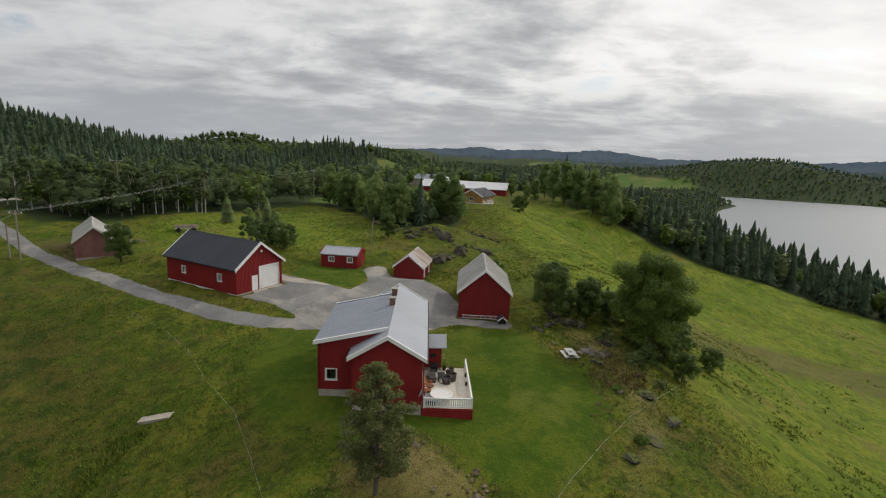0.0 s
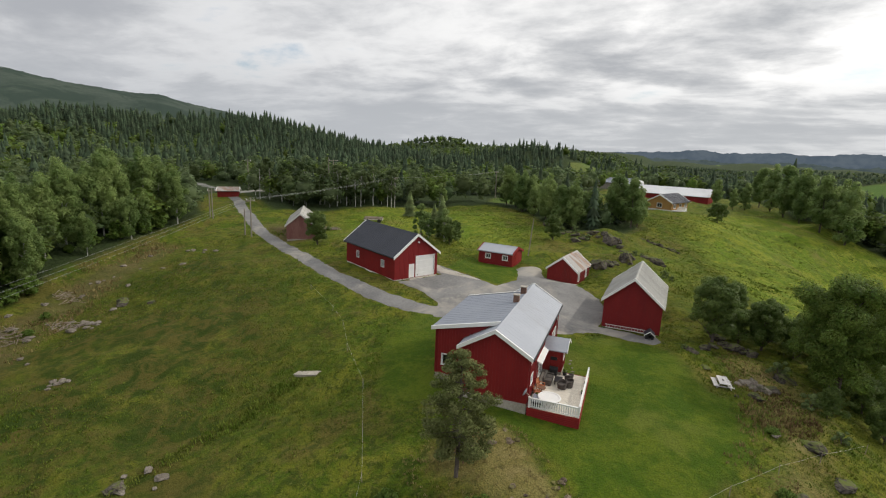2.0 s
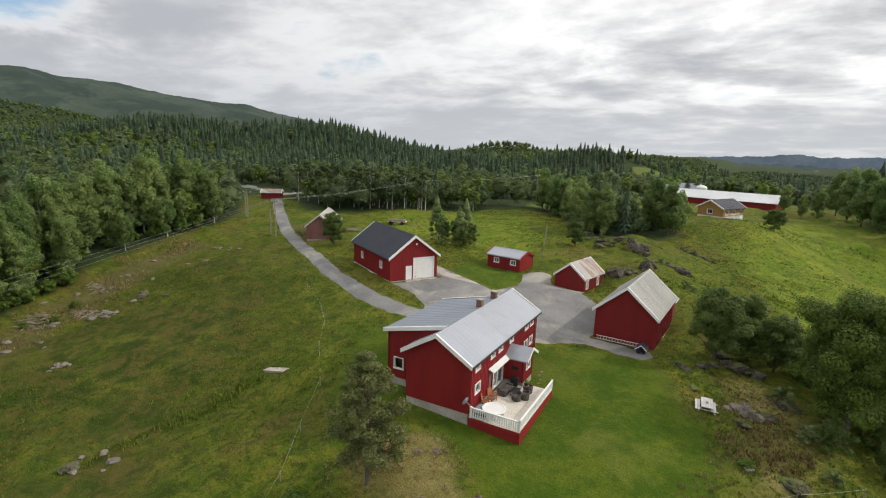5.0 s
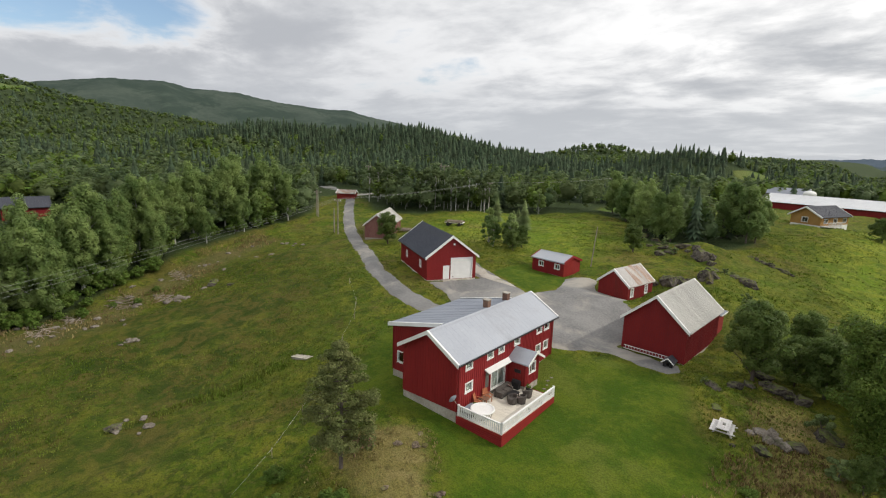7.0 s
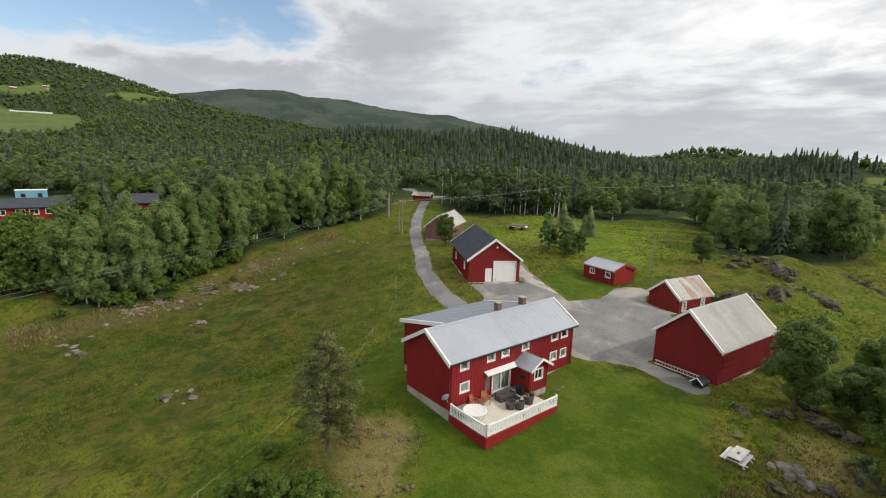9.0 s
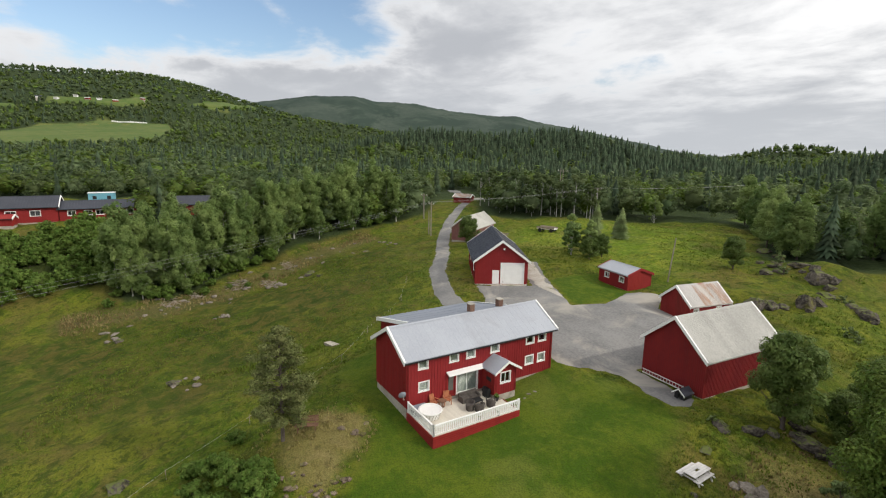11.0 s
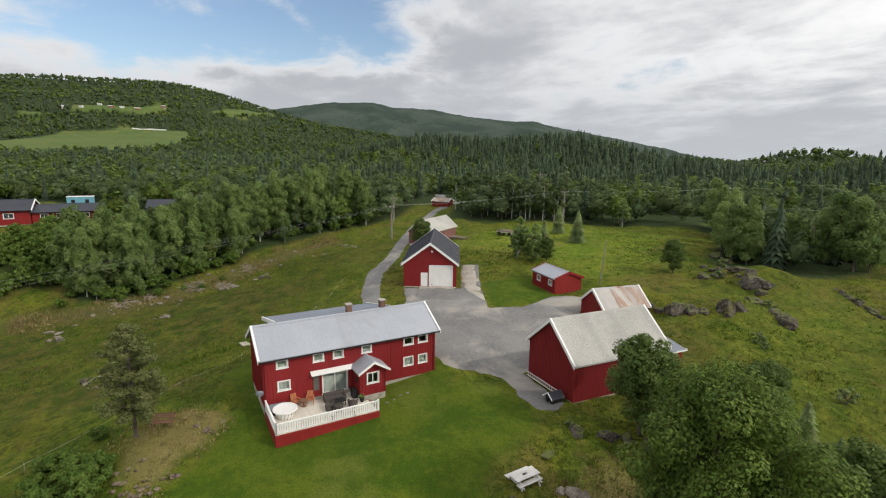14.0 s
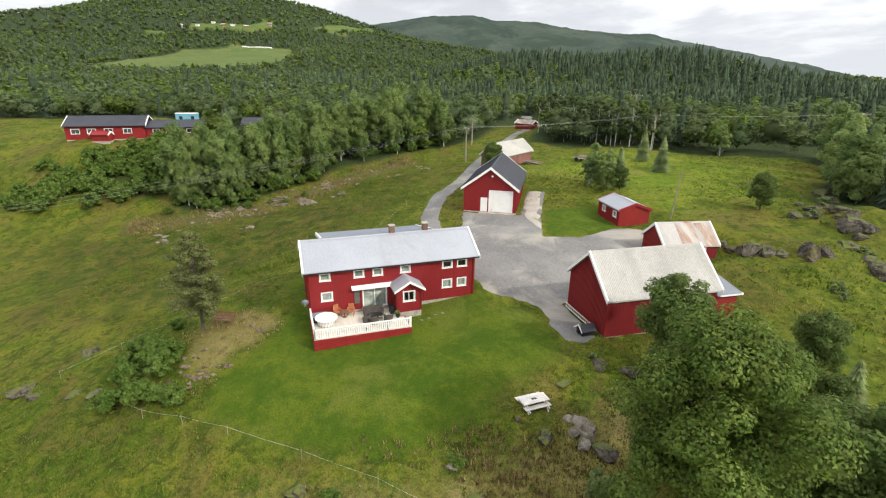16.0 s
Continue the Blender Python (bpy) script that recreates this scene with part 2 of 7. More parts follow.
RUBBLE = material("broken_rock", (0.060, 0.044, 0.032), (0.21, 0.165, 0.125), 1.4, 8, 0.95, 0.9, 9, stain=(0.13, 0.12, 0.045), stain_at=(0.50, 0.62), vary=0.3, spec=0.1)
BIRCH_LEAF = material("birch_leaves", (0.070, 0.106, 0.038), (0.168, 0.212, 0.088), 0.13, 0.5, 0.5, 0.0, vary=0.16, island=True, translucent=0.5, spec=0.1)
PINE_LEAF = material("pine_needles", (0.100, 0.125, 0.040), (0.185, 0.195, 0.075), 0.8, 6, 0.7, 0.0, vary=0.3, island=True, translucent=0.2, spec=0.1)
YOUNG_SPRUCE = material("young_spruce_needles", (0.095, 0.132, 0.046), (0.165, 0.205, 0.080), 0.3, 2, 0.75, 0.0, vary=0.3, island=True, spec=0.1)
SPRUCE_LEAF = material("spruce_needles", (0.034, 0.054, 0.031), (0.062, 0.088, 0.047), 0.11, 0.8, 0.75, 0.0, vary=0.35, island=True, spec=0.1)
BUSH_LEAF = material("bush_leaves", (0.085, 0.152, 0.026), (0.165, 0.232, 0.052), 0.9, 6, 0.6, 0.0, vary=0.35, island=True, translucent=0.42, spec=0.1)
RUSH = material("rushes", (0.070, 0.105, 0.018), (0.125, 0.150, 0.034), 0.2, 1.5, 0.8, 0.0, vary=0.3, island=True, translucent=0.2, spec=0.1)
GRASS_TUFT = material("grass_tufts", (0.088, 0.138, 0.016), (0.170, 0.192, 0.036), 0.15, 1.2, 0.8, 0.0, vary=0.3, island=True, translucent=0.2, spec=0.1)
WIRE = material("cable", (0.28, 0.29, 0.28), (0.36, 0.37, 0.36), 1, 5, 0.5, 0.0)


def build_glass():
    m = bpy.data.materials.new("window_glass")
    m.use_nodes = True
    n = Nodes(m.node_tree)
    out, bsdf = n.add("ShaderNodeOutputMaterial"), n.add("ShaderNodeBsdfPrincipled")
    bsdf.inputs["Base Color"].default_value = (0.9, 0.95, 0.95, 1)
    bsdf.inputs["Roughness"].default_value = 0.02
    bsdf.inputs["Transmission Weight"].default_value = 1.0
    bsdf.inputs["IOR"].default_value = 1.45
    n.link(bsdf.outputs[0], out.inputs[0])
    return m


GLASS = build_glass()
CURTAIN = material("net_curtain", (0.24, 0.26, 0.23), (0.36, 0.38, 0.34), 3, 15, 0.9, 0.2, 30)
ROOM = material("dim_room", (0.085, 0.085, 0.075), (0.13, 0.125, 0.11), 2, 9, 0.9, 0.0)


def build_water():
    m = bpy.data.materials.new("lake_water")
    m.use_nodes = True
    n = Nodes(m.node_tree)
    out, bsdf = n.add("ShaderNodeOutputMaterial"), n.add("ShaderNodeBsdfPrincipled")
    # paler than water: the sky's shine is partly put into the base colour
    bsdf.inputs["Base Color"].default_value = (0.20, 0.22, 0.235, 1)
    bsdf.inputs["Roughness"].default_value = 0.4
    bsdf.inputs["IOR"].default_value = 1.33
    geo = n.add("ShaderNodeNewGeometry")
    b = n.add("ShaderNodeBump", i_0=0.25, i_1=0.12)
    n.link(n.noise(n.scaled(geo.outputs["Position"], 1, 0.5, 1), 0.25, 6.0, 0.65), b.inputs["Height"])
    n.link(b.outputs[0], bsdf.inputs["Normal"])
    n.link(bsdf.outputs[0], out.inputs[0])
    return m


WATER = build_water()


def build_ground_material():
    """Rough grass, mown lawn, dry heath, woodland floor and pasture, laid out by the ground's own cover map."""
    m = bpy.data.materials.new("grassland")
    m.use_nodes = True
    n = Nodes(m.node_tree)
    out, bsdf = n.add("ShaderNodeOutputMaterial"), n.add("ShaderNodeBsdfPrincipled")
    geo = n.add("ShaderNodeNewGeometry")
    p = geo.outputs["Position"]
    cover, cover2 = n.add("ShaderNodeAttribute", attribute_name="cover"), n.add("ShaderNodeAttribute", attribute_name="cover2")
    split, split2 = n.add("ShaderNodeSeparateColor"), n.add("ShaderNodeSeparateColor")
    n.link(cover.outputs["Color"], split.inputs[0])
    n.link(cover2.outputs["Color"], split2.inputs[0])
    broad, mid = n.noise(p, 0.045, 5.0, 0.6, 0.4), n.noise(p, 0.30, 6.0, 0.62, 0.5)
    small, tiny = n.noise(p, 1.7, 6.0, 0.65), n.noise(p, 9.0, 4.0, 0.6)
    patch = n.math("MULTIPLY_ADD", small, 0.3, n.math("MULTIPLY_ADD", mid, 0.4, n.math("MULTIPLY", broad, 0.3)))
    rough = n.mix(n.step(patch, 0.42, 0.58), (0.072, 0.120, 0.008), (0.180, 0.186, 0.020))
    rough = n.mix(n.math("MULTIPLY", n.step(n.noise(p, 0.11, 6.0, 0.65, 0.8), 0.50, 0.62), 0.70), rough, (0.160, 0.122, 0.036))
    rough = n.mix(n.step(n.noise(p, 0.75, 5.0, 0.7, 0.6), 0.50, 0.60, 0.0, 0.75), rough, (0.036, 0.058, 0.007))
    rough = n.mix(n.step(n.noise(p, 0.45, 6.0, 0.7, 0.8), 0.54, 0.64, 0.0, 0.40), rough, (0.175, 0.118, 0.042))
    rough = n.mix(n.step(n.noise(p, 2.6, 5.0, 0.7, 0.4), 0.54, 0.64, 0.0, 0.5), rough, (0.190, 0.180, 0.050))
    rough = n.mix(n.step(n.noise(p, 3.3, 5.0, 0.7, 0.5), 0.52, 0.62, 0.0, 0.55), rough, (0.030, 0.048, 0.006))
    # sedge and heather tones that also carry cloud shade over the western pasture
    shade_scrub = n.mix(n.step(n.noise(p, 0.5, 6.0, 0.7, 0.7), 0.42, 0.60), (0.032, 0.056, 0.007), (0.108, 0.092, 0.022))
    rough = n.mix(n.math("MULTIPLY", cover2.outputs["Alpha"], n.step(n.noise(p, 0.16, 6.0, 0.66, 0.6), 0.36, 0.56, 0.25, 0.95)), rough, shade_scrub)
    lawn = n.mix(n.step(n.math("MULTIPLY_ADD", small, 0.4, n.math("MULTIPLY", mid, 0.6)), 0.40, 0.62), (0.053, 0.103, 0.006), (0.110, 0.148, 0.012))
    lawn = n.mix(n.step(n.noise(p, 0.14, 5.0, 0.6, 0.5), 0.52, 0.68, 0.0, 0.55), lawn, (0.160, 0.180, 0.032))
    dry = n.mix(n.step(patch, 0.38, 0.55), (0.360, 0.275, 0.125), (0.215, 0.180, 0.060))
    dry = n.mix(n.step(n.noise(p, 1.1, 5.0, 0.7, 0.5), 0.54, 0.66, 0.0, 0.6), dry, (0.085, 0.060, 0.026))
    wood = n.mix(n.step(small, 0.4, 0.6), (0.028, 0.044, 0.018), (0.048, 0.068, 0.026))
    # pasture yellow-green, with extra brightness painted in for the sunlit eastern slope
    pasture = n.mix(n.step(patch, 0.42, 0.58), (0.128, 0.202, 0.014), (0.238, 0.264, 0.031))
    pasture = n.mix(n.step(n.noise(p, 0.22, 6.0, 0.68, 0.7), 0.48, 0.62, 0.0, 0.55), pasture, (0.098, 0.128, 0.020))
    pasture = n.mix(n.step(n.noise(p, 0.9, 5.0, 0.7, 0.6), 0.50, 0.62, 0.0, 0.65), pasture, (0.060, 0.100, 0.012))
    pasture = n.mix(n.step(n.noise(p, 0.08, 6.0, 0.65, 0.7), 0.54, 0.68, 0.0, 0.6), pasture, (0.225, 0.180, 0.064))
    heath = n.mix(n.step(mid, 0.42, 0.6), (0.175, 0.125, 0.065), (0.115, 0.105, 0.042))
    edge = n.math("MULTIPLY_ADD", small, 0.5, -0.25)

    def soft(x, w=0.25):
        return n.step(n.math("ADD", x, edge), 0.5 - w, 0.5 + w)
    colour = n.mix(soft(split2.outputs[0]), rough, pasture)
    colour = n.mix(soft(split.outputs[1]), colour, dry)
    colour = n.mix(soft(split2.outputs[1]), colour, heath)
    colour = n.mix(soft(split.outputs[0], 0.3), colour, lawn)
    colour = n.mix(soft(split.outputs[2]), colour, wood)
    colour = n.mix(soft(split2.outputs[2], 0.1), colour, n.mix(n.step(n.noise(p, 0.012, 5.0, 0.6), 0.42, 0.6), (0.075, 0.140, 0.022), (0.150, 0.170, 0.050)))
    colour = n.mix(n.step(tiny, 0.38, 0.66, 0.0, 0.42), colour, (0.030, 0.042, 0.010))
    n.link(colour, bsdf.inputs["Base Color"])
    bsdf.inputs["Roughness"].default_value = 0.95
    bsdf.inputs["Specular IOR Level"].default_value = 0.1
    b = n.add("ShaderNodeBump", i_0=0.9, i_1=0.4)
    n.link(n.math("MULTIPLY_ADD", tiny, 0.4, n.math("MULTIPLY", small, 0.6)), b.inputs["Height"])
    n.link(b.outputs[0], bsdf.inputs["Normal"])
    n.link(bsdf.outputs[0], out.inputs[0])
    return m


GRASS = build_ground_material()


# ---- helpers for shapes ----
def linked(name, me, mat, parent=None, label=""):
    me.materials.append(mat)
    ob = new(name, me)
    ob.parent = parent
    return tagged(ob, label)


def part(name, bm, mat, parent=None, label=""):
    me = bpy.data.meshes.new(name)
    bmesh.ops.recalc_face_normals(bm, faces=bm.faces)
    bm.to_mesh(me)
    bm.free()
    return linked(name, me, mat, parent, label)


def mesh_of(name, verts, faces, smooth=False):
    """A mesh from arrays: vertices n x 3, faces m x 3 or m x 4."""
    me = bpy.data.meshes.new(name)
    verts, faces = np.asarray(verts, np.float32), np.asarray(faces, np.int32)
    k = faces.shape[1]
    me.vertices.add(len(verts))
    me.vertices.foreach_set("co", verts.ravel())
    me.loops.add(faces.size)
    me.loops.foreach_set("vertex_index", faces.ravel())
    me.polygons.add(len(faces))
    me.polygons.foreach_set("loop_start", np.arange(0, faces.size, k, dtype=np.int32))
    if smooth:
        me.polygons.foreach_set("use_smooth", np.ones(len(faces), bool))
    me.update(calc_edges=True)
    return me


def thing(name, m, label, category, group="", kind=""):
    ob = new(name)
    ob.empty_display_size = 0.3
    ob.matrix_world = m
    return tagged(ob, label, category, group, kind)


def box(bm, x0, x1, y0, y1, z0, z1):
    v = [bm.verts.new(p) for p in ((x0, y0, z0), (x1, y0, z0), (x1, y1, z0), (x0, y1, z0),
                                   (x0, y0, z1), (x1, y0, z1), (x1, y1, z1), (x0, y1, z1))]
    for f in ((3, 2, 1, 0), (4, 5, 6, 7), (0, 1, 5, 4), (1, 2, 6, 5), (2, 3, 7, 6), (3, 0, 4, 7)):
        bm.faces.new([v[k] for k in f])
    return v


def prism(bm, ring, shift):
    """A solid between a ring of points and the same ring moved by shift."""
    a = [bm.verts.new(p) for p in ring]
    b = [bm.verts.new(Vector(p) + Vector(shift)) for p in ring]
    bm.faces.new(a[::-1])
    bm.faces.new(b)
    for k in range(len(a)):
        j = (k + 1) % len(a)
        bm.faces.new((a[k], a[j], b[j], b[k]))


def tube(bm, a, b, r0, r1=None, sides=8):
    a, b = Vector(a), Vector(b)
    r1 = r0 if r1 is None else r1
    d = (b - a).normalized()
    s = d.orthogonal().normalized()
    t = d.cross(s)
    rings = []
    for c, r in ((a, r0), (b, r1)):
        rings.append([bm.verts.new(c + r * (math.cos(k * math.tau / sides) * s + math.sin(k * math.tau / sides) * t)) for k in range(sides)])
    for k in range(sides):
        j = (k + 1) % sides
        bm.faces.new((rings[0][k], rings[0][j], rings[1][j], rings[1][k]))
    bm.faces.new(rings[0][::-1])
    bm.faces.new(rings[1])


def lathe(bm, profile, sides=20, at=(0, 0, 0)):
    """A turned body from (radius, height) pairs."""
    rings = [[bm.verts.new((at[0] + r * math.cos(k * math.tau / sides), at[1] + r * math.sin(k * math.tau / sides), at[2] + z))
              for k in range(sides)] for r, z in profile]
    for p, q in zip(rings, rings[1:]):
        for k in range(sides):
            j = (k + 1) % sides
            bm.faces.new((p[k], p[j], q[j], q[k]))
    bm.faces.new(rings[0][::-1])
    bm.faces.new(rings[-1])


# ---- the lie of the land ----
# rises and hollows round the farm: x, y, spread, height
NEAR = ((-14, -13, 38, -15.4), (66, 93, 38, -10.4), (-68, 34, 15, -5.3), (65, 10, 24, -8.2), (-4, 34, 15, 3.4),
        (-14, 146, 38, 2.1), (-86, -40, 24, -5.5), (48, 128, 15, -5.6), (-15, 2, 15, 3.4), (48, 54, 15, -2.4),
        (-103, 128, 24, 2.2), (-120, 10, 24, 2.2), (-68, 65, 15, -1.4), (-29, 58, 10, 0.7), (16, 128, 15, 2.6),
        (6, 86, 15, 1.1), (-36, -23, 24, 2.0), (-57, 2, 15, -3.4), (14, -23, 24, -4.0),
        (-29, 30, 10, -1.4), (-2, 28, 4, 0.9), (20, 29, 8, -1.0), (-3.6, 98.5, 3.4, 2.2), (1.8, 87, 2.4, 0.8), (-45, -62, 30, -11.0))
# distant hills: x, y, spread along, spread across, turn in degrees, height
FAR = ((-1500, -120, 420, 440, 0, 180), (-307, 313, 88, 36, -13, 24.6), (-389, 245, 34, 80, 31, 23),
       (-275, 641, 75, 30, -23, 22.5), (-73, 342, 32, 24, -22, 15.7), (-120, 470, 60, 60, 0, 13),
       (395, 810, 240, 28, 64, 20), (745, 1440, 130, 150, -25, 62), (1010, 1230, 190, 95, -40, 58), (1000, 1780, 520, 300, -25, 38), (300, 1500, 260, 420, 0, 14), (1560, 1420, 480, 330, 0, 46),
       (-420, 3700, 900, 400, 12, 4), (700, 2900, 700, 350, -15, 26), (2000, 2600, 900, 330, -35, 30))


def height(x, y):
    """The ground's height, for numbers or arrays."""
    c, s = math.cos(math.radians(12)), math.sin(math.radians(12))
    u = np.maximum((x - 18) * c - (y - 50) * s, 0)
    z = 1.5 - 78 * (1 - np.exp(-(np.sqrt(u * u + 64) - 8) / 190))
    # north-eastwards the ridge falls away to the lake
    w = np.maximum((x - 40) * 0.55 + (y - 215) * 0.83, 0)
    side = np.clip((x - 0.02 * y + 45) / 110, 0, 1)
    z = z - 46 * side * side * (3 - 2 * side) * (1 - np.exp(-(np.sqrt(w * w + 400) - 20) / 230)) * np.exp(-w / 900)
    # and northwards, past the last knolls, into a broad valley
    v, e, q = (np.clip(f, 0, 1) for f in ((y - 430) / 350, (x + 150) / 120, (x - 0.22 * y) / 220))
    z = z - 40 * v * v * (3 - 2 * v) * e * e * (3 - 2 * e) * (1 - q * q * (3 - 2 * q))
    for hx, hy, spread, h in NEAR:
        z = z + h * np.exp(-((x - hx) ** 2 + (y - hy) ** 2) / (2 * spread ** 2))
    for hx, hy, along, across, turn, h in FAR:
        c, s = math.cos(math.radians(turn)), math.sin(math.radians(turn))
        a, b = (x - hx) * c + (y - hy) * s, (y - hy) * c - (x - hx) * s
        z = z + h * np.exp(-(a / along) ** 2 / 2 - (b / across) ** 2 / 2)
    # the levelled ground round the house
    pad = np.exp(-(((x + 3) / 9) ** 4 + ((y - 42) / 11) ** 4))
    z = z + pad * (np.clip(-2.55 + 0.055 * (y - 36) - 0.07 * (x + 3), -3.2, -1.5) - z)
    for px, py, wide, deep, level in ((3.9, 60, 6.5, 8, -1.88), (-6.3, 75.5, 4.5, 5.5, -0.98), (-17, 75.5, 5, 4.5, -0.02), (-29, 61.5, 9, 8, 0.02), (-101, 1.5, 13, 21, 2.6)):
        pad = np.exp(-(((x - px) / wide) ** 4 + ((y - py) / deep) ** 4))
        z = z + pad * (level - z)
    r = np.clip((np.hypot(x + 12, y - 55) - 25) / 60, 0, 1)
    z = z + r * (0.28 * np.sin(0.21 * x + 0.13 * y) + 0.2 * np.sin(0.37 * y - 0.11 * x + 1.3))
    far = np.clip((np.hypot(x, y) - 250) / 900, 0, 1)
    return z + far * (7 * np.sin(x / 61 + 0.6 * np.sin(y / 83)) + 6 * np.sin(y / 71 + 1.1 + 0.8 * np.sin(x / 97)))


def ground_at(x, y):
    return float(surface(np.float64(x), np.float64(y)))


def inside(poly, x, y):
    """Signed distance to a polygon's outline, negative inside, for arrays."""
    best, odd = np.full(np.shape(x), 1e9), np.zeros(np.shape(x), bool)
    for (ax, ay), (bx, by) in zip(poly, poly[1:] + poly[:1]):
        ex, ey = bx - ax, by - ay
        k = np.clip(((x - ax) * ex + (y - ay) * ey) / (ex * ex + ey * ey), 0, 1)
        best = np.minimum(best, np.hypot(x - ax - k * ex, y - ay - k * ey))
        cross = ((ay > y) != (by > y)) & (x < ex * (y - ay) / (ey if ey else 1e-9) + ax)
        odd ^= cross
    return np.where(odd, -best, best)


def off_line(line, x, y):
    best = np.full(np.shape(x), 1e9)
    for (ax, ay), (bx, by) in zip(line, line[1:]):
        ex, ey = bx - ax, by - ay
        k = np.clip(((x - ax) * ex + (y - ay) * ey) / (ex * ex + ey * ey), 0, 1)
        best = np.minimum(best, np.hypot(x - ax - k * ex, y - ay - k * ey))
    return best


ROAD = [(-14, 51.2), (-19.8, 51.0), (-25.3, 52.1), (-30.5, 54.1), (-36.5, 57.0), (-45, 62.6), (-51, 66.0), (-60, 71.2),
        (-70, 78), (-81, 86.5), (-92, 95.5), (-103, 104)]
YARD = [(-17, 49.4), (-11, 50.2), (-9, 51.5), (-3.6, 51.7), (-2.4, 52.2), (-1.5, 53.4), (-0.5, 54.6), (0.8, 55.2), (2.2, 55.3), (3.8, 54.8), (6.6, 54.8), (7.1, 56.6), (6.5, 57.6),
        (0.5, 58), (1.0, 64), (-0.5, 67), (-4, 69.5), (-4.2, 72.5), (-9.5, 73.5), (-10.5, 75.8), (-13.5, 74.5), (-13.8, 72.2),
        (-12.4, 69), (-12.2, 66.6), (-13.8, 63.1), (-18.2, 65.0), (-23, 67.4), (-31, 71.9), (-33.2, 69.8), (-22, 63.6), (-25.8, 57), (-21, 55.2), (-18.2, 53.2)]
LAWN = [(-15, 35), (-11.5, 33.6), (-5, 34.4), (-2.4, 33.6), (-0.2, 31.6), (1.4, 30.0), (3, 29), (6, 28.6), (9.1, 31.9), (11.8, 36.1), (13.2, 40.4), (13.2, 43.4),
        (11.6, 46.3), (10.0, 49.1), (8.6, 53.5), (6.6, 54.7), (2.6, 54.3), (0.6, 54.2), (0.4, 52.4), (-0.5, 51), (-2.5, 52), (-12, 51), (-19, 50.5), (-19, 43)]
HUT_LAWN = [(-13.9, 63.2), (-12.3, 66.6), (-12.6, 71.5), (-14.2, 74), (-22, 75.5), (-22.8, 67.5)]
KNOLL = [(-8.2, 28.2), (-7.0, 26.6), (-3.2, 26.0), (0, 26.0), (2.2, 27.6), (2.2, 29.3), (0.2, 30.3), (-0.8, 32.2), (-3.4, 33.9), (-5.4, 33.5), (-7.2, 31.2)]
BANK = [(13, 28), (18, 36), (22, 50), (20, 58), (14, 60), (11.5, 56), (14, 48), (14.5, 40), (11.5, 33)]
SLOPE = [(24, 40), (60, 0), (170, 0), (170, 110), (118, 150), (62, 155), (40, 175), (12, 150), (10, 110), (16, 88), (22, 66)]
CREST = [(14, 60), (24, 66), (20, 84), (14, 104), (2, 108), (-4, 96), (-2, 82), (4, 72)]
NORTH_FIELD = [(-60, 84), (-46, 72), (-33, 74), (-26, 76), (-12, 80), (-14, 98), (-30, 118), (-45, 114), (-62, 104)]
OPEN = [(-64, -60), (-66, 10), (-63, 18), (-64, 24), (-72, 34), (-77, 46), (-79, 60), (-84, 78), (-106, 96), (-103, 107), (-76, 90),
        (-66, 95), (-58, 105), (-44, 117), (-34, 125), (-25, 122), (-15, 104), (-10, 102), (-1, 106), (2, 115), (-3, 123), (-18, 150), (-24, 190),
        (-16, 235), (36, 240), (44, 200), (40, 176), (62, 152), (103, 149), (125, 146), (150, 110), (150, -60)]
SHADED_WEST = [(-62, -10), (-24, 8), (-20, 22), (-27, 36), (-30, 44), (-42, 54), (-52, 60), (-64, 66), (-70, 48), (-62, 30), (-60, 18)]
SCRUB = [(-60, -70), (-60, 11), (-68, 12), (-97, 17), (-100, -70)]
GARDEN = [(-96, -6), (-88, -14), (-80, -30), (-96, -60), (-160, -60), (-140, -10), (-124, 14), (-104, 20), (-97, 10)]
MEADOWS = [[(-560, -150), (-540, -80), (-570, -25), (-620, 20), (-700, 40), (-800, 40), (-845, 0), (-855, -45), (-815, -110), (-700, -130), (-600, -160)],
           [(-1020, 78), (-1070, 158), (-1200, 222), (-1330, 246), (-1330, 226), (-1120, 140)], [(-945, -120), (-940, -20), (-990, 20), (-1000, 0), (-968, -30), (-970, -120)], [(-915, -150), (-925, -180), (-945, -185), (-930, -150)], [(-96, 122), (-74, 118), (-78, 136), (-98, 140)],
           [(-38, 134), (-28, 134), (-26, 152), (-40, 152)], [(-64, 158), (-52, 158), (-52, 175), (-66, 175)],
           [(-50, 318), (-40, 306), (-24, 330), (-34, 362)], [(-330, 120), (-345, 132), (-340, 150), (-322, 140)]]


def hush(x, y, wave, seed):
    """A smooth random field between 0 and 1."""
    return 0.5 + 0.25 * np.sin(x / wave + 1.7 * np.sin(y / wave * 0.8 + seed)) + 0.25 * np.sin(y / wave * 1.1 + 1.9 * np.sin(x / wave * 0.7 + 2 * seed))


def lakeside_fields(x, y):
    """Where the hills beyond the lake are cleared for fields."""
    return (y > 1150) & (x > 150) & (hush(x, y, 110, 4.0) < 0.33) & (height(x, y) > -50) & (height(x, y) < -22)


def graded(lo, hi, step, reach, growth):
    out = list(np.arange(lo, hi + step / 2, step))
    d = step
    while out[-1] < reach:
        d *= growth
        out.append(out[-1] + d)
    d, left = step, []
    x = lo
    while x > -reach:
        d *= growth
        x -= d
        left.append(x)
    return np.array(left[::-1] + out)


def near(sd, soft):
    return np.clip(0.5 - sd / (2 * soft), 0, 1)


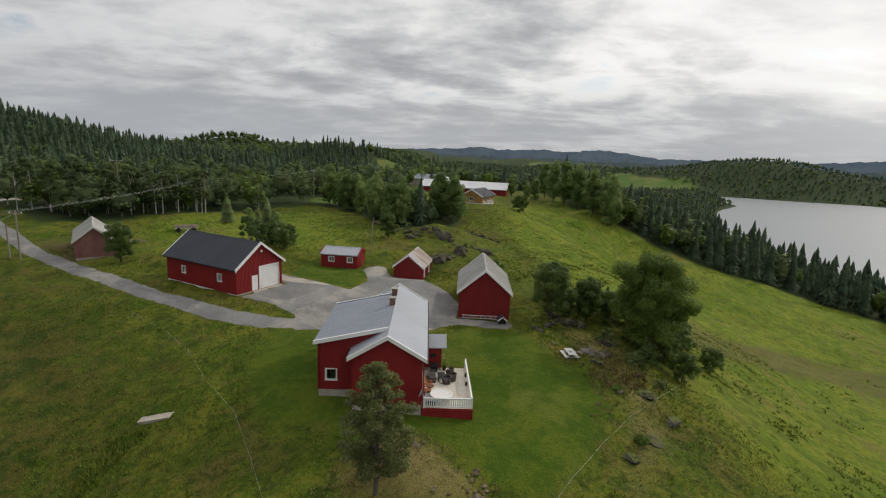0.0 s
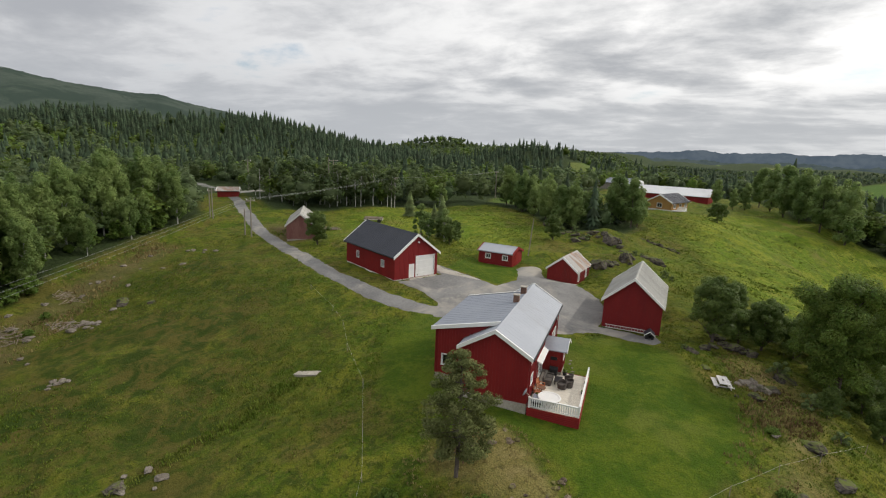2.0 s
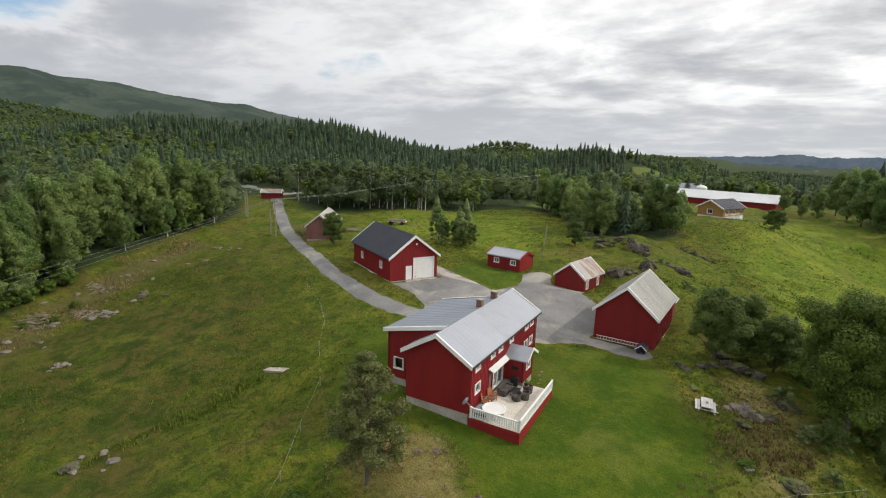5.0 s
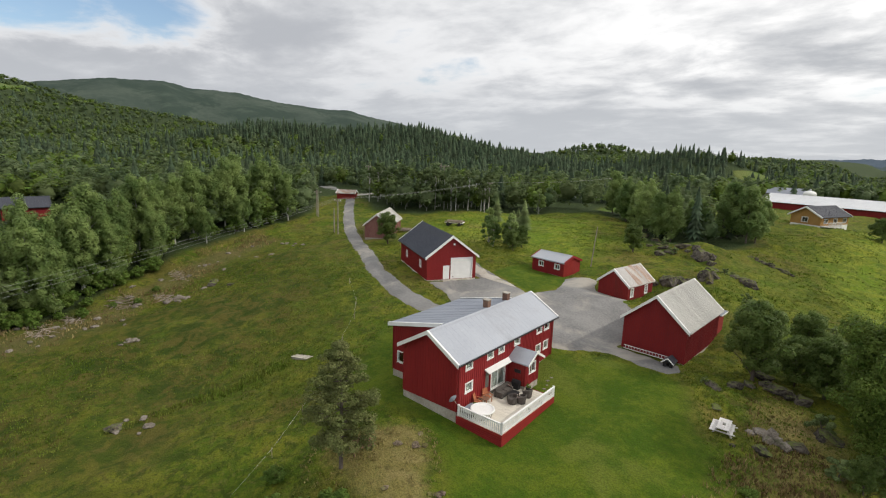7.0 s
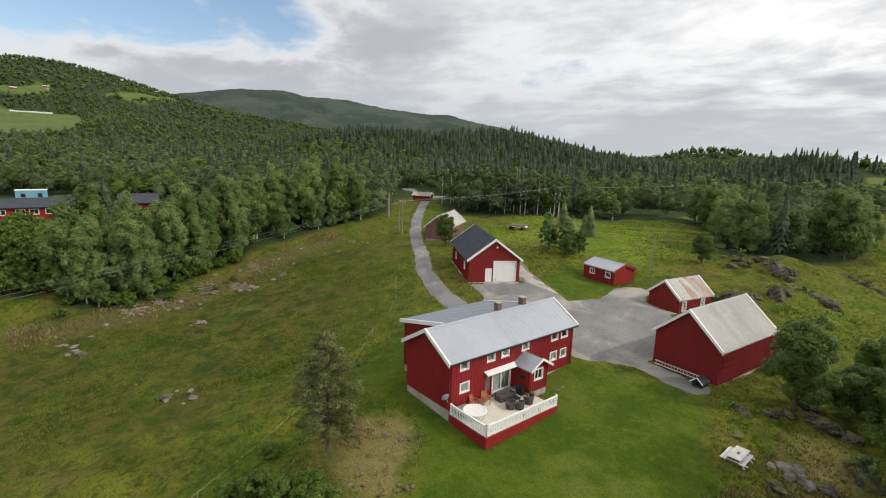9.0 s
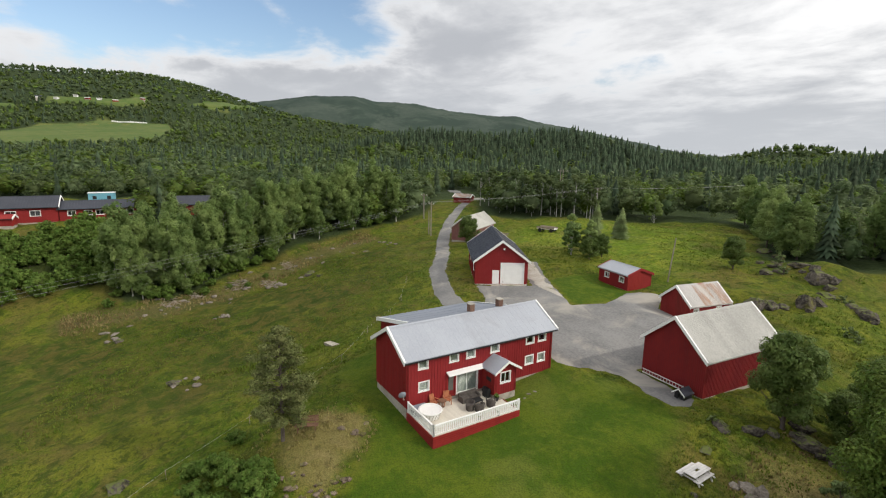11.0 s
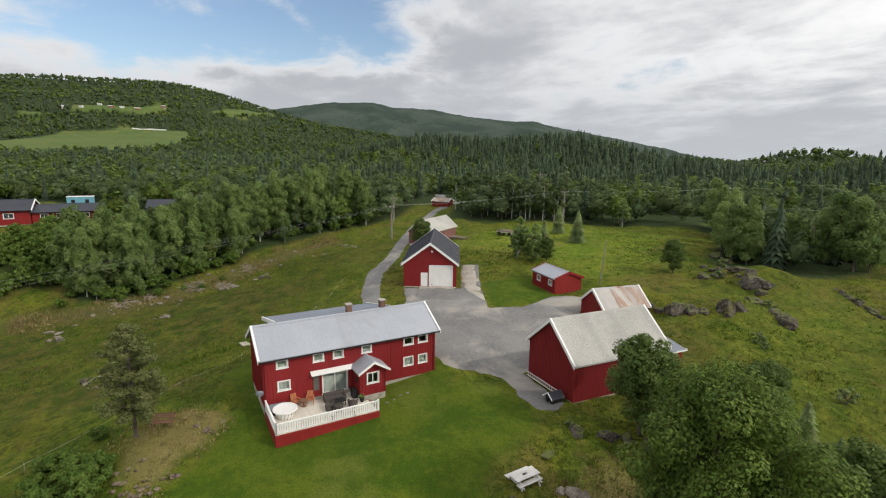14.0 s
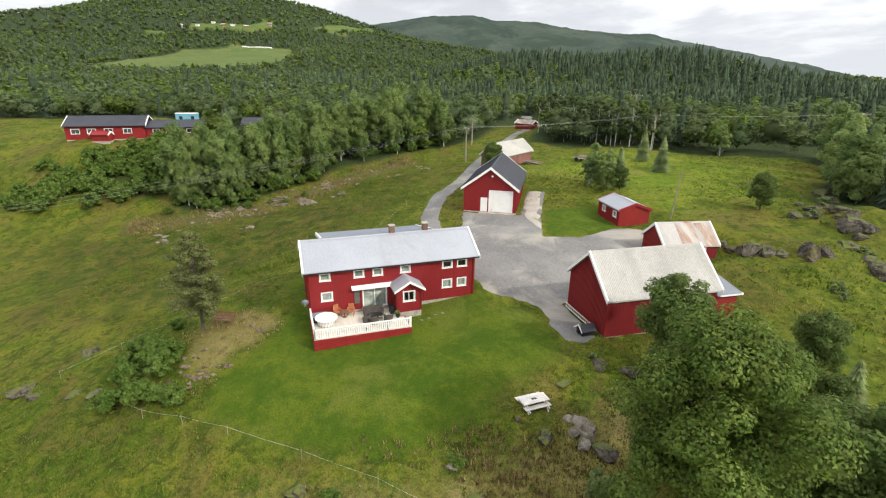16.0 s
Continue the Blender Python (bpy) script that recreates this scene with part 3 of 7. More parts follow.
def surface(x, y):
    """The ground with its tussocks and hummocks, which the mown and gravelled parts lack."""
    smooth = near(inside(LAWN, x, y), 1.5) + near(inside(HUT_LAWN, x, y), 2) + near(inside(YARD, x, y) - 1, 3) + near(off_line(ROAD, x, y) - 2.5, 2)
    bumps = 0.0
    for k, (wave, amount) in enumerate(((1.25, 0.09), (2.3, 0.14), (5.1, 0.20))):
        bumps = bumps + amount * np.sin(x / wave * 2.1 + 3 * np.sin(y / wave * 1.3 + k)) * np.sin(y / wave * 1.9 + 2 * np.sin(x / wave * 1.1 + k))
    wild = near(inside(CREST, x, y), 4) + near(inside(SLOPE, x, y), 4)
    bumps = bumps + np.clip(wild, 0, 1) * 0.13 * np.sin(x * 2.3 + 2.5 * np.sin(y * 1.1)) * np.sin(y * 2.0 + 2.2 * np.sin(x * 0.9 + 1.0))
    return height(x, y) + np.where(np.hypot(x + 10, y - 55) < 160, np.clip(1 - smooth, 0, 1) * bumps, 0)


def build_ground():
    xs, ys = graded(-92, 46, 0.8, 4800, 1.085), graded(14, 124, 0.8, 4800, 1.085)
    x, y = np.meshgrid(xs, ys)
    z = surface(x, y)
    nx, ny = len(xs), len(ys)
    i = np.arange(nx * ny).reshape(ny, nx)
    faces = np.stack([i[:-1, :-1], i[:-1, 1:], i[1:, 1:], i[1:, :-1]], -1).reshape(-1, 4)
    me = mesh_of("ground", np.stack([x, y, z], -1).reshape(-1, 3), faces, True)
    one = np.ones_like(x)
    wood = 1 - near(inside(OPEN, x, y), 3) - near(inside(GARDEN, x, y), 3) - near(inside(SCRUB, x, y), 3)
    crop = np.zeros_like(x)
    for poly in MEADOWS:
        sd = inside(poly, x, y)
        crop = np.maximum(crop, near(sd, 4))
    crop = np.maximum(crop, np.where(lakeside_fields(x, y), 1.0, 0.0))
    # floor colour darkened for dead brush and for shade beneath the bushes
    shaded_thicket = [(-69, 14), (-88, 15), (-91, 3), (-87, -8), (-78, -4), (-71, 4)]
    wood = np.clip(np.maximum(wood, 0.6 * near(inside(shaded_thicket, x, y), 3)) - crop, 0, 1)
    lawn = np.maximum(near(inside(LAWN, x, y), 2.0), near(inside(HUT_LAWN, x, y), 0.6))
    lawn = np.maximum(lawn, 0)
    dry = np.maximum(0.62 * near(inside(KNOLL, x, y), 1.3), 0.60 * near(inside(BANK, x, y), 3))
    dry = np.maximum(dry, 0.26 * near(inside(CREST, x, y), 6))
    past = np.maximum(np.maximum(0.75 * near(inside(SLOPE, x, y), 6), 0.45 * near(inside(CREST, x, y), 6)), 0.7 * near(inside(NORTH_FIELD, x, y), 8))
    heath = np.maximum(0.54 * near(off_line([(-61, 8), (-58.5, 19), (-60, 26), (-66, 36), (-70, 47), (-72, 58)], x, y) - 4.5, 3), 0.52 * near(off_line([(38, 77), (54, 90), (74, 97), (98, 97), (140, 90)], x, y) - 6.5 - 0.04 * np.abs(x - 30), 3))
    heath = np.maximum(heath, 0.75 * near(inside([(-62, 82), (-54, 78), (-48, 72), (-58, 70), (-68, 78)], x, y), 3))
    # cloud shade is painted on the west; the crest gets plain scrub
    shade_scrub = np.maximum(near(inside(SHADED_WEST, x, y), 7), 0.55 * near(inside(CREST, x, y), 6))
    for name, chans in (("cover", (lawn, dry, wood, one)), ("cover2", (past, heath, crop, shade_scrub))):
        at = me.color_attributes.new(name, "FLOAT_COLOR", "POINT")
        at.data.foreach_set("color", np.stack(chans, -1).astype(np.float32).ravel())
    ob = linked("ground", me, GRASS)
    tagged(ob, "rolling grass farmland with mown lawn and wooded hills", "ground", kind="structure")


build_ground()


def sheet(name, sd, bounds, step, lift, mat, label, category):
    """A thin surface draped over the ground wherever sd(x, y) is negative, with a smooth outline."""
    xs, ys = np.arange(bounds[0], bounds[1], step), np.arange(bounds[2], bounds[3], step)
    x, y = np.meshgrid(xs, ys)
    f = sd(x, y)
    i = np.arange(x.size).reshape(x.shape)
    c = np.stack([i[:-1, :-1], i[:-1, 1:], i[1:, 1:], i[1:, :-1]], -1).reshape(-1, 4)
    c = c[(f.ravel()[c] < 0).any(1)]
    used, faces = np.unique(c, return_inverse=True)
    px, py = x.ravel()[used], y.ravel()[used]
    for _ in range(3):
        g = sd(px, py)
        gx, gy = (sd(px + 0.05, py) - g) / 0.05, (sd(px, py + 0.05) - g) / 0.05
        out = np.maximum(g, 0) / np.maximum(gx * gx + gy * gy, 0.2)
        px, py = px - out * gx, py - out * gy
    rim = np.clip(-sd(px, py) / 0.5, 0, 1)
    z = surface(px, py) - 0.03 + (lift + 0.03) * rim
    me = mesh_of(name, np.stack([px, py, z], -1), faces.reshape(-1, 4), True)
    return tagged(linked(name, me, mat), label, category, kind="structure")


def driveway(x, y):
    wob = 0.07 * np.sin(x * 0.9 + 1.4 * np.sin(y * 0.7)) + 0.06 * np.sin(y * 1.7 + x * 0.4) + 0.07 * np.sin(2.7 * x + 2 * np.sin(2.1 * y))
    return np.minimum(inside(YARD, x, y), off_line(ROAD, x, y) - 1.38) + wob


sheet("road", driveway, (-108, 12, 46, 110), 0.34, 0.06, GRAVEL, "grey gravel farm road widening into a yard", "road")
APRON = [(-15.4, 63.6), (-18.2, 64.9), (-23, 67.2), (-31, 71.6), (-33, 69.8), (-27, 66.4), (-22.6, 64.2), (-19.6, 63.0)]
sheet("gravel_strip", lambda x, y: inside(APRON, x, y) + 0.12 * np.sin(1.3 * x + 2 * np.sin(y)) + 0.08 * np.sin(3.1 * y + x), (-35, -14, 59, 74), 0.3, 0.09, SAND, "pale sandy gravel strip beside the garage", "gravel")
for line, width in (([(-135, 116), (-112, 107), (-103, 103), (-94, 109)], 1.6),):
    lx, ly = [q[0] for q in line], [q[1] for q in line]
    sheet("road", lambda x, y, line=line, width=width: off_line(line, x, y) - width, (min(lx) - 5, max(lx) + 5, min(ly) - 5, max(ly) + 5), 1.2, 0.08,
          GRAVEL, "pale country road beyond the fields", "road")

for poly, lift in ((MEADOWS[0], 0.9), (MEADOWS[1], 2.5), (MEADOWS[2], 4.0), (MEADOWS[3], 4.0)):
    px, py = [q[0] for q in poly], [q[1] for q in poly]
    sheet("meadow", lambda x, y, poly=poly: inside(poly, x, y), (min(px) - 12, max(px) + 12, min(py) - 12, max(py) + 12), 5.0, lift, MEADOW,
          "bright hay meadow on the far hillside", "meadow")

water = mesh_of("water", np.array([(60, -3000, -60), (4700, -3000, -60), (4700, 4700, -60), (60, 4700, -60)], float), np.array([[0, 1, 2, 3]]))
tagged(linked("water", water, WATER), "wide silvery lake below the wooded slope", "lake", kind="structure")


def haze_glow_material(name, dark, pale, scale):
    """Far forest and moor that glow, the air's blue-grey haze painted into the colour."""
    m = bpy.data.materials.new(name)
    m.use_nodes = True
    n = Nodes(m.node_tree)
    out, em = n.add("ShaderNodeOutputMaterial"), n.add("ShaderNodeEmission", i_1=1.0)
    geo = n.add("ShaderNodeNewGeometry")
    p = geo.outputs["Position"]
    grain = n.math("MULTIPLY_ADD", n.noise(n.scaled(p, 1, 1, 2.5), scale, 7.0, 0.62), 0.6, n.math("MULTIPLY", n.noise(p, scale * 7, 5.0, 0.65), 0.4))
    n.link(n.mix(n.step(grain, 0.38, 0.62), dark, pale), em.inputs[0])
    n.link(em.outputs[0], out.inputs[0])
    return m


def far_range(name, label, rim, outline, mat, ragged):
    """A range of hills on the far horizon, from (bearing, elevation) pairs, with a back slope."""
    at = np.array(outline, float)
    az = np.linspace(at[0, 0], at[-1, 0], 700)
    el = np.interp(az, at[:, 0], at[:, 1])
    for k in range(1, 12):
        el = el + ragged * 0.8 ** k * np.sin(az * 1.9 * 1.55 ** k + 2.1 * k)
    x, y = rim * np.sin(np.radians(az)), rim * np.cos(np.radians(az))
    top = 18 + rim * np.tan(np.radians(el))
    rows = []
    for f in (0.0, 0.35, 0.7, 1.0):
        rows.append(np.stack([x * (0.97 + 0.03 * f), y * (0.97 + 0.03 * f), -90 + (top + 90) * f], -1))
    rows.append(np.stack([x * 1.03, y * 1.03, np.full_like(x, -90)], -1))
    k = len(az)
    i = np.arange(k - 1)
    faces = np.concatenate([np.stack([i + r * k, i + 1 + r * k, i + 1 + (r + 1) * k, i + (r + 1) * k], -1) for r in range(4)])
    tagged(linked(name, mesh_of(name, np.concatenate(rows), faces, True), mat), label, "hills", kind="structure")


far_range("backdrop", "wooded hills on the far horizon, blue with painted haze", 4750.0,
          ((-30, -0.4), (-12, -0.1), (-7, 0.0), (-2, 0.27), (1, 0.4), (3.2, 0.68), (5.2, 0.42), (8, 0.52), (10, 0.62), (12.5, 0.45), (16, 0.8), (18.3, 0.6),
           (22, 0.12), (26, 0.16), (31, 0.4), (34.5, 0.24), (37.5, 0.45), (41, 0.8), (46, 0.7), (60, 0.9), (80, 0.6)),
          haze_glow_material("blue_haze_glow", (0.100, 0.132, 0.170), (0.138, 0.172, 0.205), 0.004), 0.035)
far_range("backdrop", "wooded hills beyond the lake, grey-green with painted haze", 4300.0,
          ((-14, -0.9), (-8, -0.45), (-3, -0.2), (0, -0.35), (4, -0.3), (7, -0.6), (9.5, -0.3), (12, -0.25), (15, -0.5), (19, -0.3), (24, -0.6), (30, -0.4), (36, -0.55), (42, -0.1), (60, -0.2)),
          haze_glow_material("green_haze_glow", (0.072, 0.098, 0.104), (0.110, 0.138, 0.130), 0.005), 0.05)


def build_mountain():
    """The long bare-topped mountain behind the wooded ridge."""
    # heath colour with the distance haze mixed into it
    m = material("hazed_heath", (0.050, 0.068, 0.056), (0.072, 0.092, 0.073), 0.012, 0.07, 0.95, 0.5, 0.05, stain=(0.038, 0.056, 0.045), stain_at=(0.46, 0.60), spec=0.05)
    skyline = ((-100, 1.5), (-90, 3.2), (-84, 4.1), (-79, 4.7), (-75.3, 5.32), (-72, 5.45), (-70.2, 5.5), (-68, 5.05), (-66, 4.97), (-63.5, 4.9), (-61.3, 4.42), (-58, 4.03),
               (-55.5, 3.78), (-52.6, 3.74), (-50.3, 3.2), (-46.5, 2.5), (-43, 1.8), (-39, 1.0), (-35, 0.0), (-30, -1.2))
    sk = np.array(skyline)
    az, f = np.meshgrid(np.linspace(-100, -30, 360), np.linspace(0, 1, 60))
    el = np.interp(az, sk[:, 0], sk[:, 1])
    crest = np.exp(-((f - 0.652) / 0.07) ** 2)
    for k in range(1, 9):
        el = el + crest * 0.035 * 0.85 ** k * np.sin(az * 0.9 * 1.6 ** k + 1.7 * k)
    ridge = 18 + 2000 * np.tan(np.radians(el))
    r = 1250 + 1150 * f
    rise = np.where(f < 0.652, np.sin(np.clip(f / 0.652, 0, 1) * math.pi / 2) ** 1.3, np.cos(np.clip((f - 0.652) / 0.348, 0, 1) * math.pi / 2))
    gully = np.sin(az * 0.45 + 3 * f + np.sin(az * 0.3)) * np.sin(az * 0.8 + 4 * f + 1) * np.sin(f * math.pi) * np.abs(f - 0.652)
    z = -70 + (ridge + 70) * rise + 10 * gully
    x, y = 22 + r * np.sin(np.radians(az)), 14 + r * np.cos(np.radians(az))
    nr, nc = az.shape
    i = np.arange(nr * nc).reshape(nr, nc)
    faces = np.stack([i[:-1, :-1], i[:-1, 1:], i[1:, 1:], i[1:, :-1]], -1).reshape(-1, 4)[:, ::-1]
    tagged(linked("mountain", mesh_of("mountain", np.stack([x, y, z], -1).reshape(-1, 3), faces, True), m), "long mountain with a bare heath top, grey-green with painted haze", "mountain", kind="structure")


build_mountain()


# ---- buildings ----
def wall_bmesh(length, z0, z1, holes, thick, peak=None):
    """A wall along x, its outer face at y = 0, with openings through it; peak: height of a gable's top."""
    bm = bmesh.new()
    xs = sorted({0.0, length, *(h[0] for h in holes), *(h[1] for h in holes)})
    zs = sorted({z0, z1, *(h[2] for h in holes), *(h[3] for h in holes)})
    for a, b in zip(xs, xs[1:]):
        for c, d in zip(zs, zs[1:]):
            mx, mz = (a + b) / 2, (c + d) / 2
            if not any(h[0] < mx < h[1] and h[2] < mz < h[3] for h in holes):
                box(bm, a, b, 0, thick, c, d)
    if peak is not None:
        prism(bm, ((0, 0, z1), (length, 0, z1), (length / 2, 0, peak)), (0, thick, 0))
    bmesh.ops.remove_doubles(bm, verts=bm.verts, dist=1e-4)
    return bm


def battens(length, z0, z1, holes, gap, peak=None, width=0.05, proud=0.025):
    """Cover strips of a vertical board wall, broken round the openings."""
    bm = bmesh.new()
    count = max(2, round(length / gap))
    for k in range(count + 1):
        x = min(max(k * length / count, width / 2), length - width / 2)
        top = z1 if peak is None else z1 + (peak - z1) * (1 - abs(2 * x / length - 1)) - 0.03
        stops = [(h[2] - 0.13, h[3] + 0.13) for h in holes if h[0] - 0.12 < x < h[1] + 0.12]
        z = z0
        for lo, hi in sorted(stops):
            if lo > z:
                box(bm, x - width / 2, x + width / 2, -proud, 0, z, lo)
            z = max(z, hi)
        if z < top:
            box(bm, x - width / 2, x + width / 2, -proud, 0, z, top)
    return bm


def window(parent, m, x0, x1, z0, z1, bars=(1, 0), curtain=False, name="window", casing=0.1):
    """A white-cased window set in an opening of a wall whose outer face is y = 0."""
    w = new(name)
    w.parent, w.matrix_local = parent, m
    tagged(w, "white-framed window")
    bm = bmesh.new()
    for a, b, c, d in ((x0 - casing, x1 + casing, z1, z1 + casing), (x0 - casing - 0.03, x1 + casing + 0.03, z0 - casing, z0),
                       (x0 - casing, x0, z0, z1), (x1, x1 + casing, z0, z1)):
        box(bm, a, b, -0.045, 0.06, c, d)
    part("casing", bm, WHITE, w)
    bm = bmesh.new()
    t = 0.045
    for a, b, c, d in ((x0, x1, z1 - t, z1), (x0, x1, z0, z0 + t), (x0, x0 + t, z0 + t, z1 - t), (x1 - t, x1, z0 + t, z1 - t)):
        box(bm, a, b, 0.03, 0.09, c, d)
    for k in range(bars[0]):
        x = x0 + (k + 1) * (x1 - x0) / (bars[0] + 1)
        box(bm, x - 0.03, x + 0.03, 0.028, 0.088, z0 + t, z1 - t)
    for k in range(bars[1]):
        z = z0 + (k + 1) * (z1 - z0) / (bars[1] + 1)
        box(bm, x0 + t, x1 - t, 0.034, 0.084, z - 0.02, z + 0.02)
    part("sash", bm, WHITE, w)
    bm = bmesh.new()
    box(bm, x0 + t, x1 - t, 0.055, 0.062, z0 + t, z1 - t)
    pane = part("pane", bm, GLASS, w)
    pane.visible_shadow = False
    bm = bmesh.new()
    if curtain:
        n = 14
        for k in range(n):
            a, b = x0 + k * (x1 - x0) / n, x0 + (k + 1) * (x1 - x0) / n
            box(bm, a, b, 0.13 + 0.02 * (k % 2), 0.15 + 0.02 * (k % 2), z0, z1)
        part("curtain", bm, CURTAIN, w, "pale net curtain")
    else:
        box(bm, x0 - 0.3, x1 + 0.3, 0.9, 0.95, z0 - 0.2, z1 + 0.2)
        part("room_wall", bm, ROOM, w, "dim room wall behind the glass")
    return w


def slope_bmesh(x0, x1, y_eave, z_eave, y_ridge, z_ridge, thick, rib=0.0, rib_h=0.03, rib_w=0.05):
    """One roof slope as a single sheet, its raised seams running from ridge to eave."""
    bm = bmesh.new()
    ridge = [(x0, 0.0)]
    if rib:
        count = max(1, round((x1 - x0) / rib))
        for k in range(count):
            x = x0 + (k + 0.5) * (x1 - x0) / count
            ridge += [(x - rib_w / 2, 0.0), (x - rib_w / 4, rib_h), (x + rib_w / 4, rib_h), (x + rib_w / 2, 0.0)]
    ridge.append((x1, 0.0))
    low = [bm.verts.new((x, y_eave, z_eave + h)) for x, h in ridge]
    top = [bm.verts.new((x, y_ridge, z_ridge + h)) for x, h in ridge]
    la, lb = bm.verts.new((x0, y_eave, z_eave - thick)), bm.verts.new((x1, y_eave, z_eave - thick))
    ta, tb = bm.verts.new((x0, y_ridge, z_ridge - thick)), bm.verts.new((x1, y_ridge, z_ridge - thick))
    for k in range(len(ridge) - 1):
        bm.faces.new((low[k], low[k + 1], top[k + 1], top[k]))
    bm.faces.new(low[::-1] + [la, lb])
    bm.faces.new(top + [tb, ta])
    bm.faces.new((la, ta, tb, lb))
    bm.faces.new((low[0], top[0], ta, la))
    bm.faces.new((low[-1], lb, tb, top[-1]))
    return bm


def barge(parent, x, y_eave, z_eave, y_ridge, z_ridge, side, deep=0.26, mat=None):
    """A white board along a gable's sloping edge; side: -1 at the near end, 1 at the far end."""
    bm = bmesh.new()
    x0, x1 = (x - 0.035, x) if side < 0 else (x, x + 0.035)
    prism(bm, ((x0, y_eave, z_eave + 0.05), (x0, y_ridge, z_ridge + 0.05), (x0, y_ridge, z_ridge - deep), (x0, y_eave, z_eave - deep)), (x1 - x0, 0, 0))
    cap0, cap1 = (x0 - 0.004, x0 + 0.16) if side < 0 else (x1 - 0.16, x1 + 0.004)
    prism(bm, ((cap0, y_eave, z_eave + 0.075), (cap0, y_ridge, z_ridge + 0.075), (cap0, y_ridge, z_ridge + 0.05), (cap0, y_eave, z_eave + 0.05)), (cap1 - cap0, 0, 0))
    part("bargeboard", bm, mat or WHITE, parent)


def farm_building(name, label, category, m, length, width, z_base, z_plinth, z_eave, z_ridge, over, verge, roof, wall=None, openings=None,
                  rib=0.6, rib_h=0.03, gap=0.24, plinth=None, corner=None, thick=0.16, gutter=True, sheets=None, barge_mat=None):
    """A gabled timber building; x runs along its ridge, y = 0 is its front. openings: wall -> list of (x0, x1, z0, z1)."""
    wall, plinth, openings = wall or RED, plinth or GREY_WALL, openings or {}
    b = thing(name, m, label, category)
    pitch = (z_ridge - z_eave) / (width / 2 + over)
    z_wall, z_peak = z_eave + over * pitch - thick - 0.02, z_ridge - thick - 0.02
    t = 0.16
    sides = {"front": (pose(t, 0, 0), length - 2 * t, None), "back": (pose(length - t, width, 0, 0, 0, 180), length - 2 * t, None),
             "left": (pose(0, width, 0, 0, 0, -90), width, z_peak), "right": (pose(length, 0, 0, 0, 0, 90), width, z_peak)}
    made = {}
    for side, (local, run, peak) in sides.items():
        shift = t if side in ("front", "back") else 0
        holes = [(h[0] - shift, h[1] - shift, h[2], h[3]) for h in openings.get(side, ())]
        w = part("wall", wall_bmesh(run, z_plinth, z_wall, holes, t, peak), wall, b)
        w.matrix_local = local
        strips = part("cladding", battens(run, z_plinth, z_wall, holes, gap, peak), wall, w, "vertical cover strips")
        made[side] = (w, shift)
    bm = bmesh.new()
    box(bm, 0.03, length - 0.03, 0.03, width - 0.03, z_base, z_plinth)
    part("plinth", bm, plinth, b, "grey foundation")
    ze = z_eave
    for y0, y1 in ((-over, width / 2), (width + over, width / 2)):
        r = part("roof", slope_bmesh(-verge, length + verge, y0, ze, y1, z_ridge, thick, rib, rib_h), roof, b)
        for x, side in ((-verge, -1), (length + verge, 1)):
            barge(b, x, y0, ze, y1, z_ridge, side, mat=barge_mat)
        if gutter:
            bm = bmesh.new()
            s = -1 if y0 < 0 else 1
            box(bm, -verge + 0.05, length + verge - 0.05, min(y0, y0 + s * 0.1), max(y0, y0 + s * 0.1), ze - 0.14, ze - 0.05)
            part("gutter", bm, BLACK, b, "dark eaves gutter")
    bm = bmesh.new()
    prism(bm, ((-verge, width / 2 - 0.16, z_ridge - 0.16 * pitch + 0.035), (-verge, width / 2, z_ridge + 0.06), (-verge, width / 2 + 0.16, z_ridge - 0.16 * pitch + 0.035)),
          (length + 2 * verge, 0, 0))
    part("ridge_cap", bm, roof, b)
    if corner:
        for x, y in ((0, 0), (length, 0), (0, width), (length, width)):
            bm = bmesh.new()
            box(bm, x - 0.05, x + 0.05, y - 0.05, y + 0.05, z_plinth, z_wall - 0.02)
            part("corner_board", bm, corner, b)
    return b, made


def add_window(made, side, x0, x1, z0, z1, **more):
    w, shift = made[side]
    return window(w, Matrix(), x0 - shift, x1 - shift, z0, z1, **more)


# the farmhouse
HOUSE = pose(-2.674, 35.936, 0, 0, 0, 92.33)
U = 0.35
upper = [(a - U, b - U, 1.36, 1.94) for a, b in ((1.42, 2.14), (4.24, 4.95), (5.86, 6.56), (8.28, 9.0), (12.1, 12.88), (13.5, 14.26))]
lower = [(12.08 - U, 12.88 - U, -0.55, 0.17), (13.5 - U, 14.24 - U, -0.55, 0.17), (1.45 - U, 2.26 - U, -0.48, 0.22)]
patio, door_hole = (4.9 - U, 6.9 - U, -1.5, 0.2), (4.02 - U, 4.72 - U, -1.5, 0.3)
porch_hole = (7.9 - U, 8.8 - U, -1.5, 0.2)
house, walls = farm_building(
    "farmhouse", "long red timber farmhouse with pale grey steel roof and white trim", "house", HOUSE, 14.75, 5.46, -3.4, -1.62, 2.28, 4.10, 0.35, 0.35,
    STEEL_ROOF, openings={"front": upper + lower + [patio, door_hole, porch_hole]}, rib=0.55, rib_h=0.007, gap=0.26)
for k, h in enumerate(upper):
    add_window(walls, "front", *h, bars=(0, 0), curtain=k < 4, casing=0.10)
for k, h in enumerate(lower):
    add_window(walls, "front", *h, bars=(0, 0), curtain=True, casing=0.09)
add_window(walls, "front", *patio, bars=(1, 0), curtain=True, name="patio_door", casing=0.07)
w, shift = walls["front"]
bm = bmesh.new()
box(bm, door_hole[0] - shift, door_hole[1] - shift, 0.05, 0.1, -1.5, 0.3)
leaf = part("door", bm, RED_OLD, w, "dark glazed terrace door")
bm = bmesh.new()
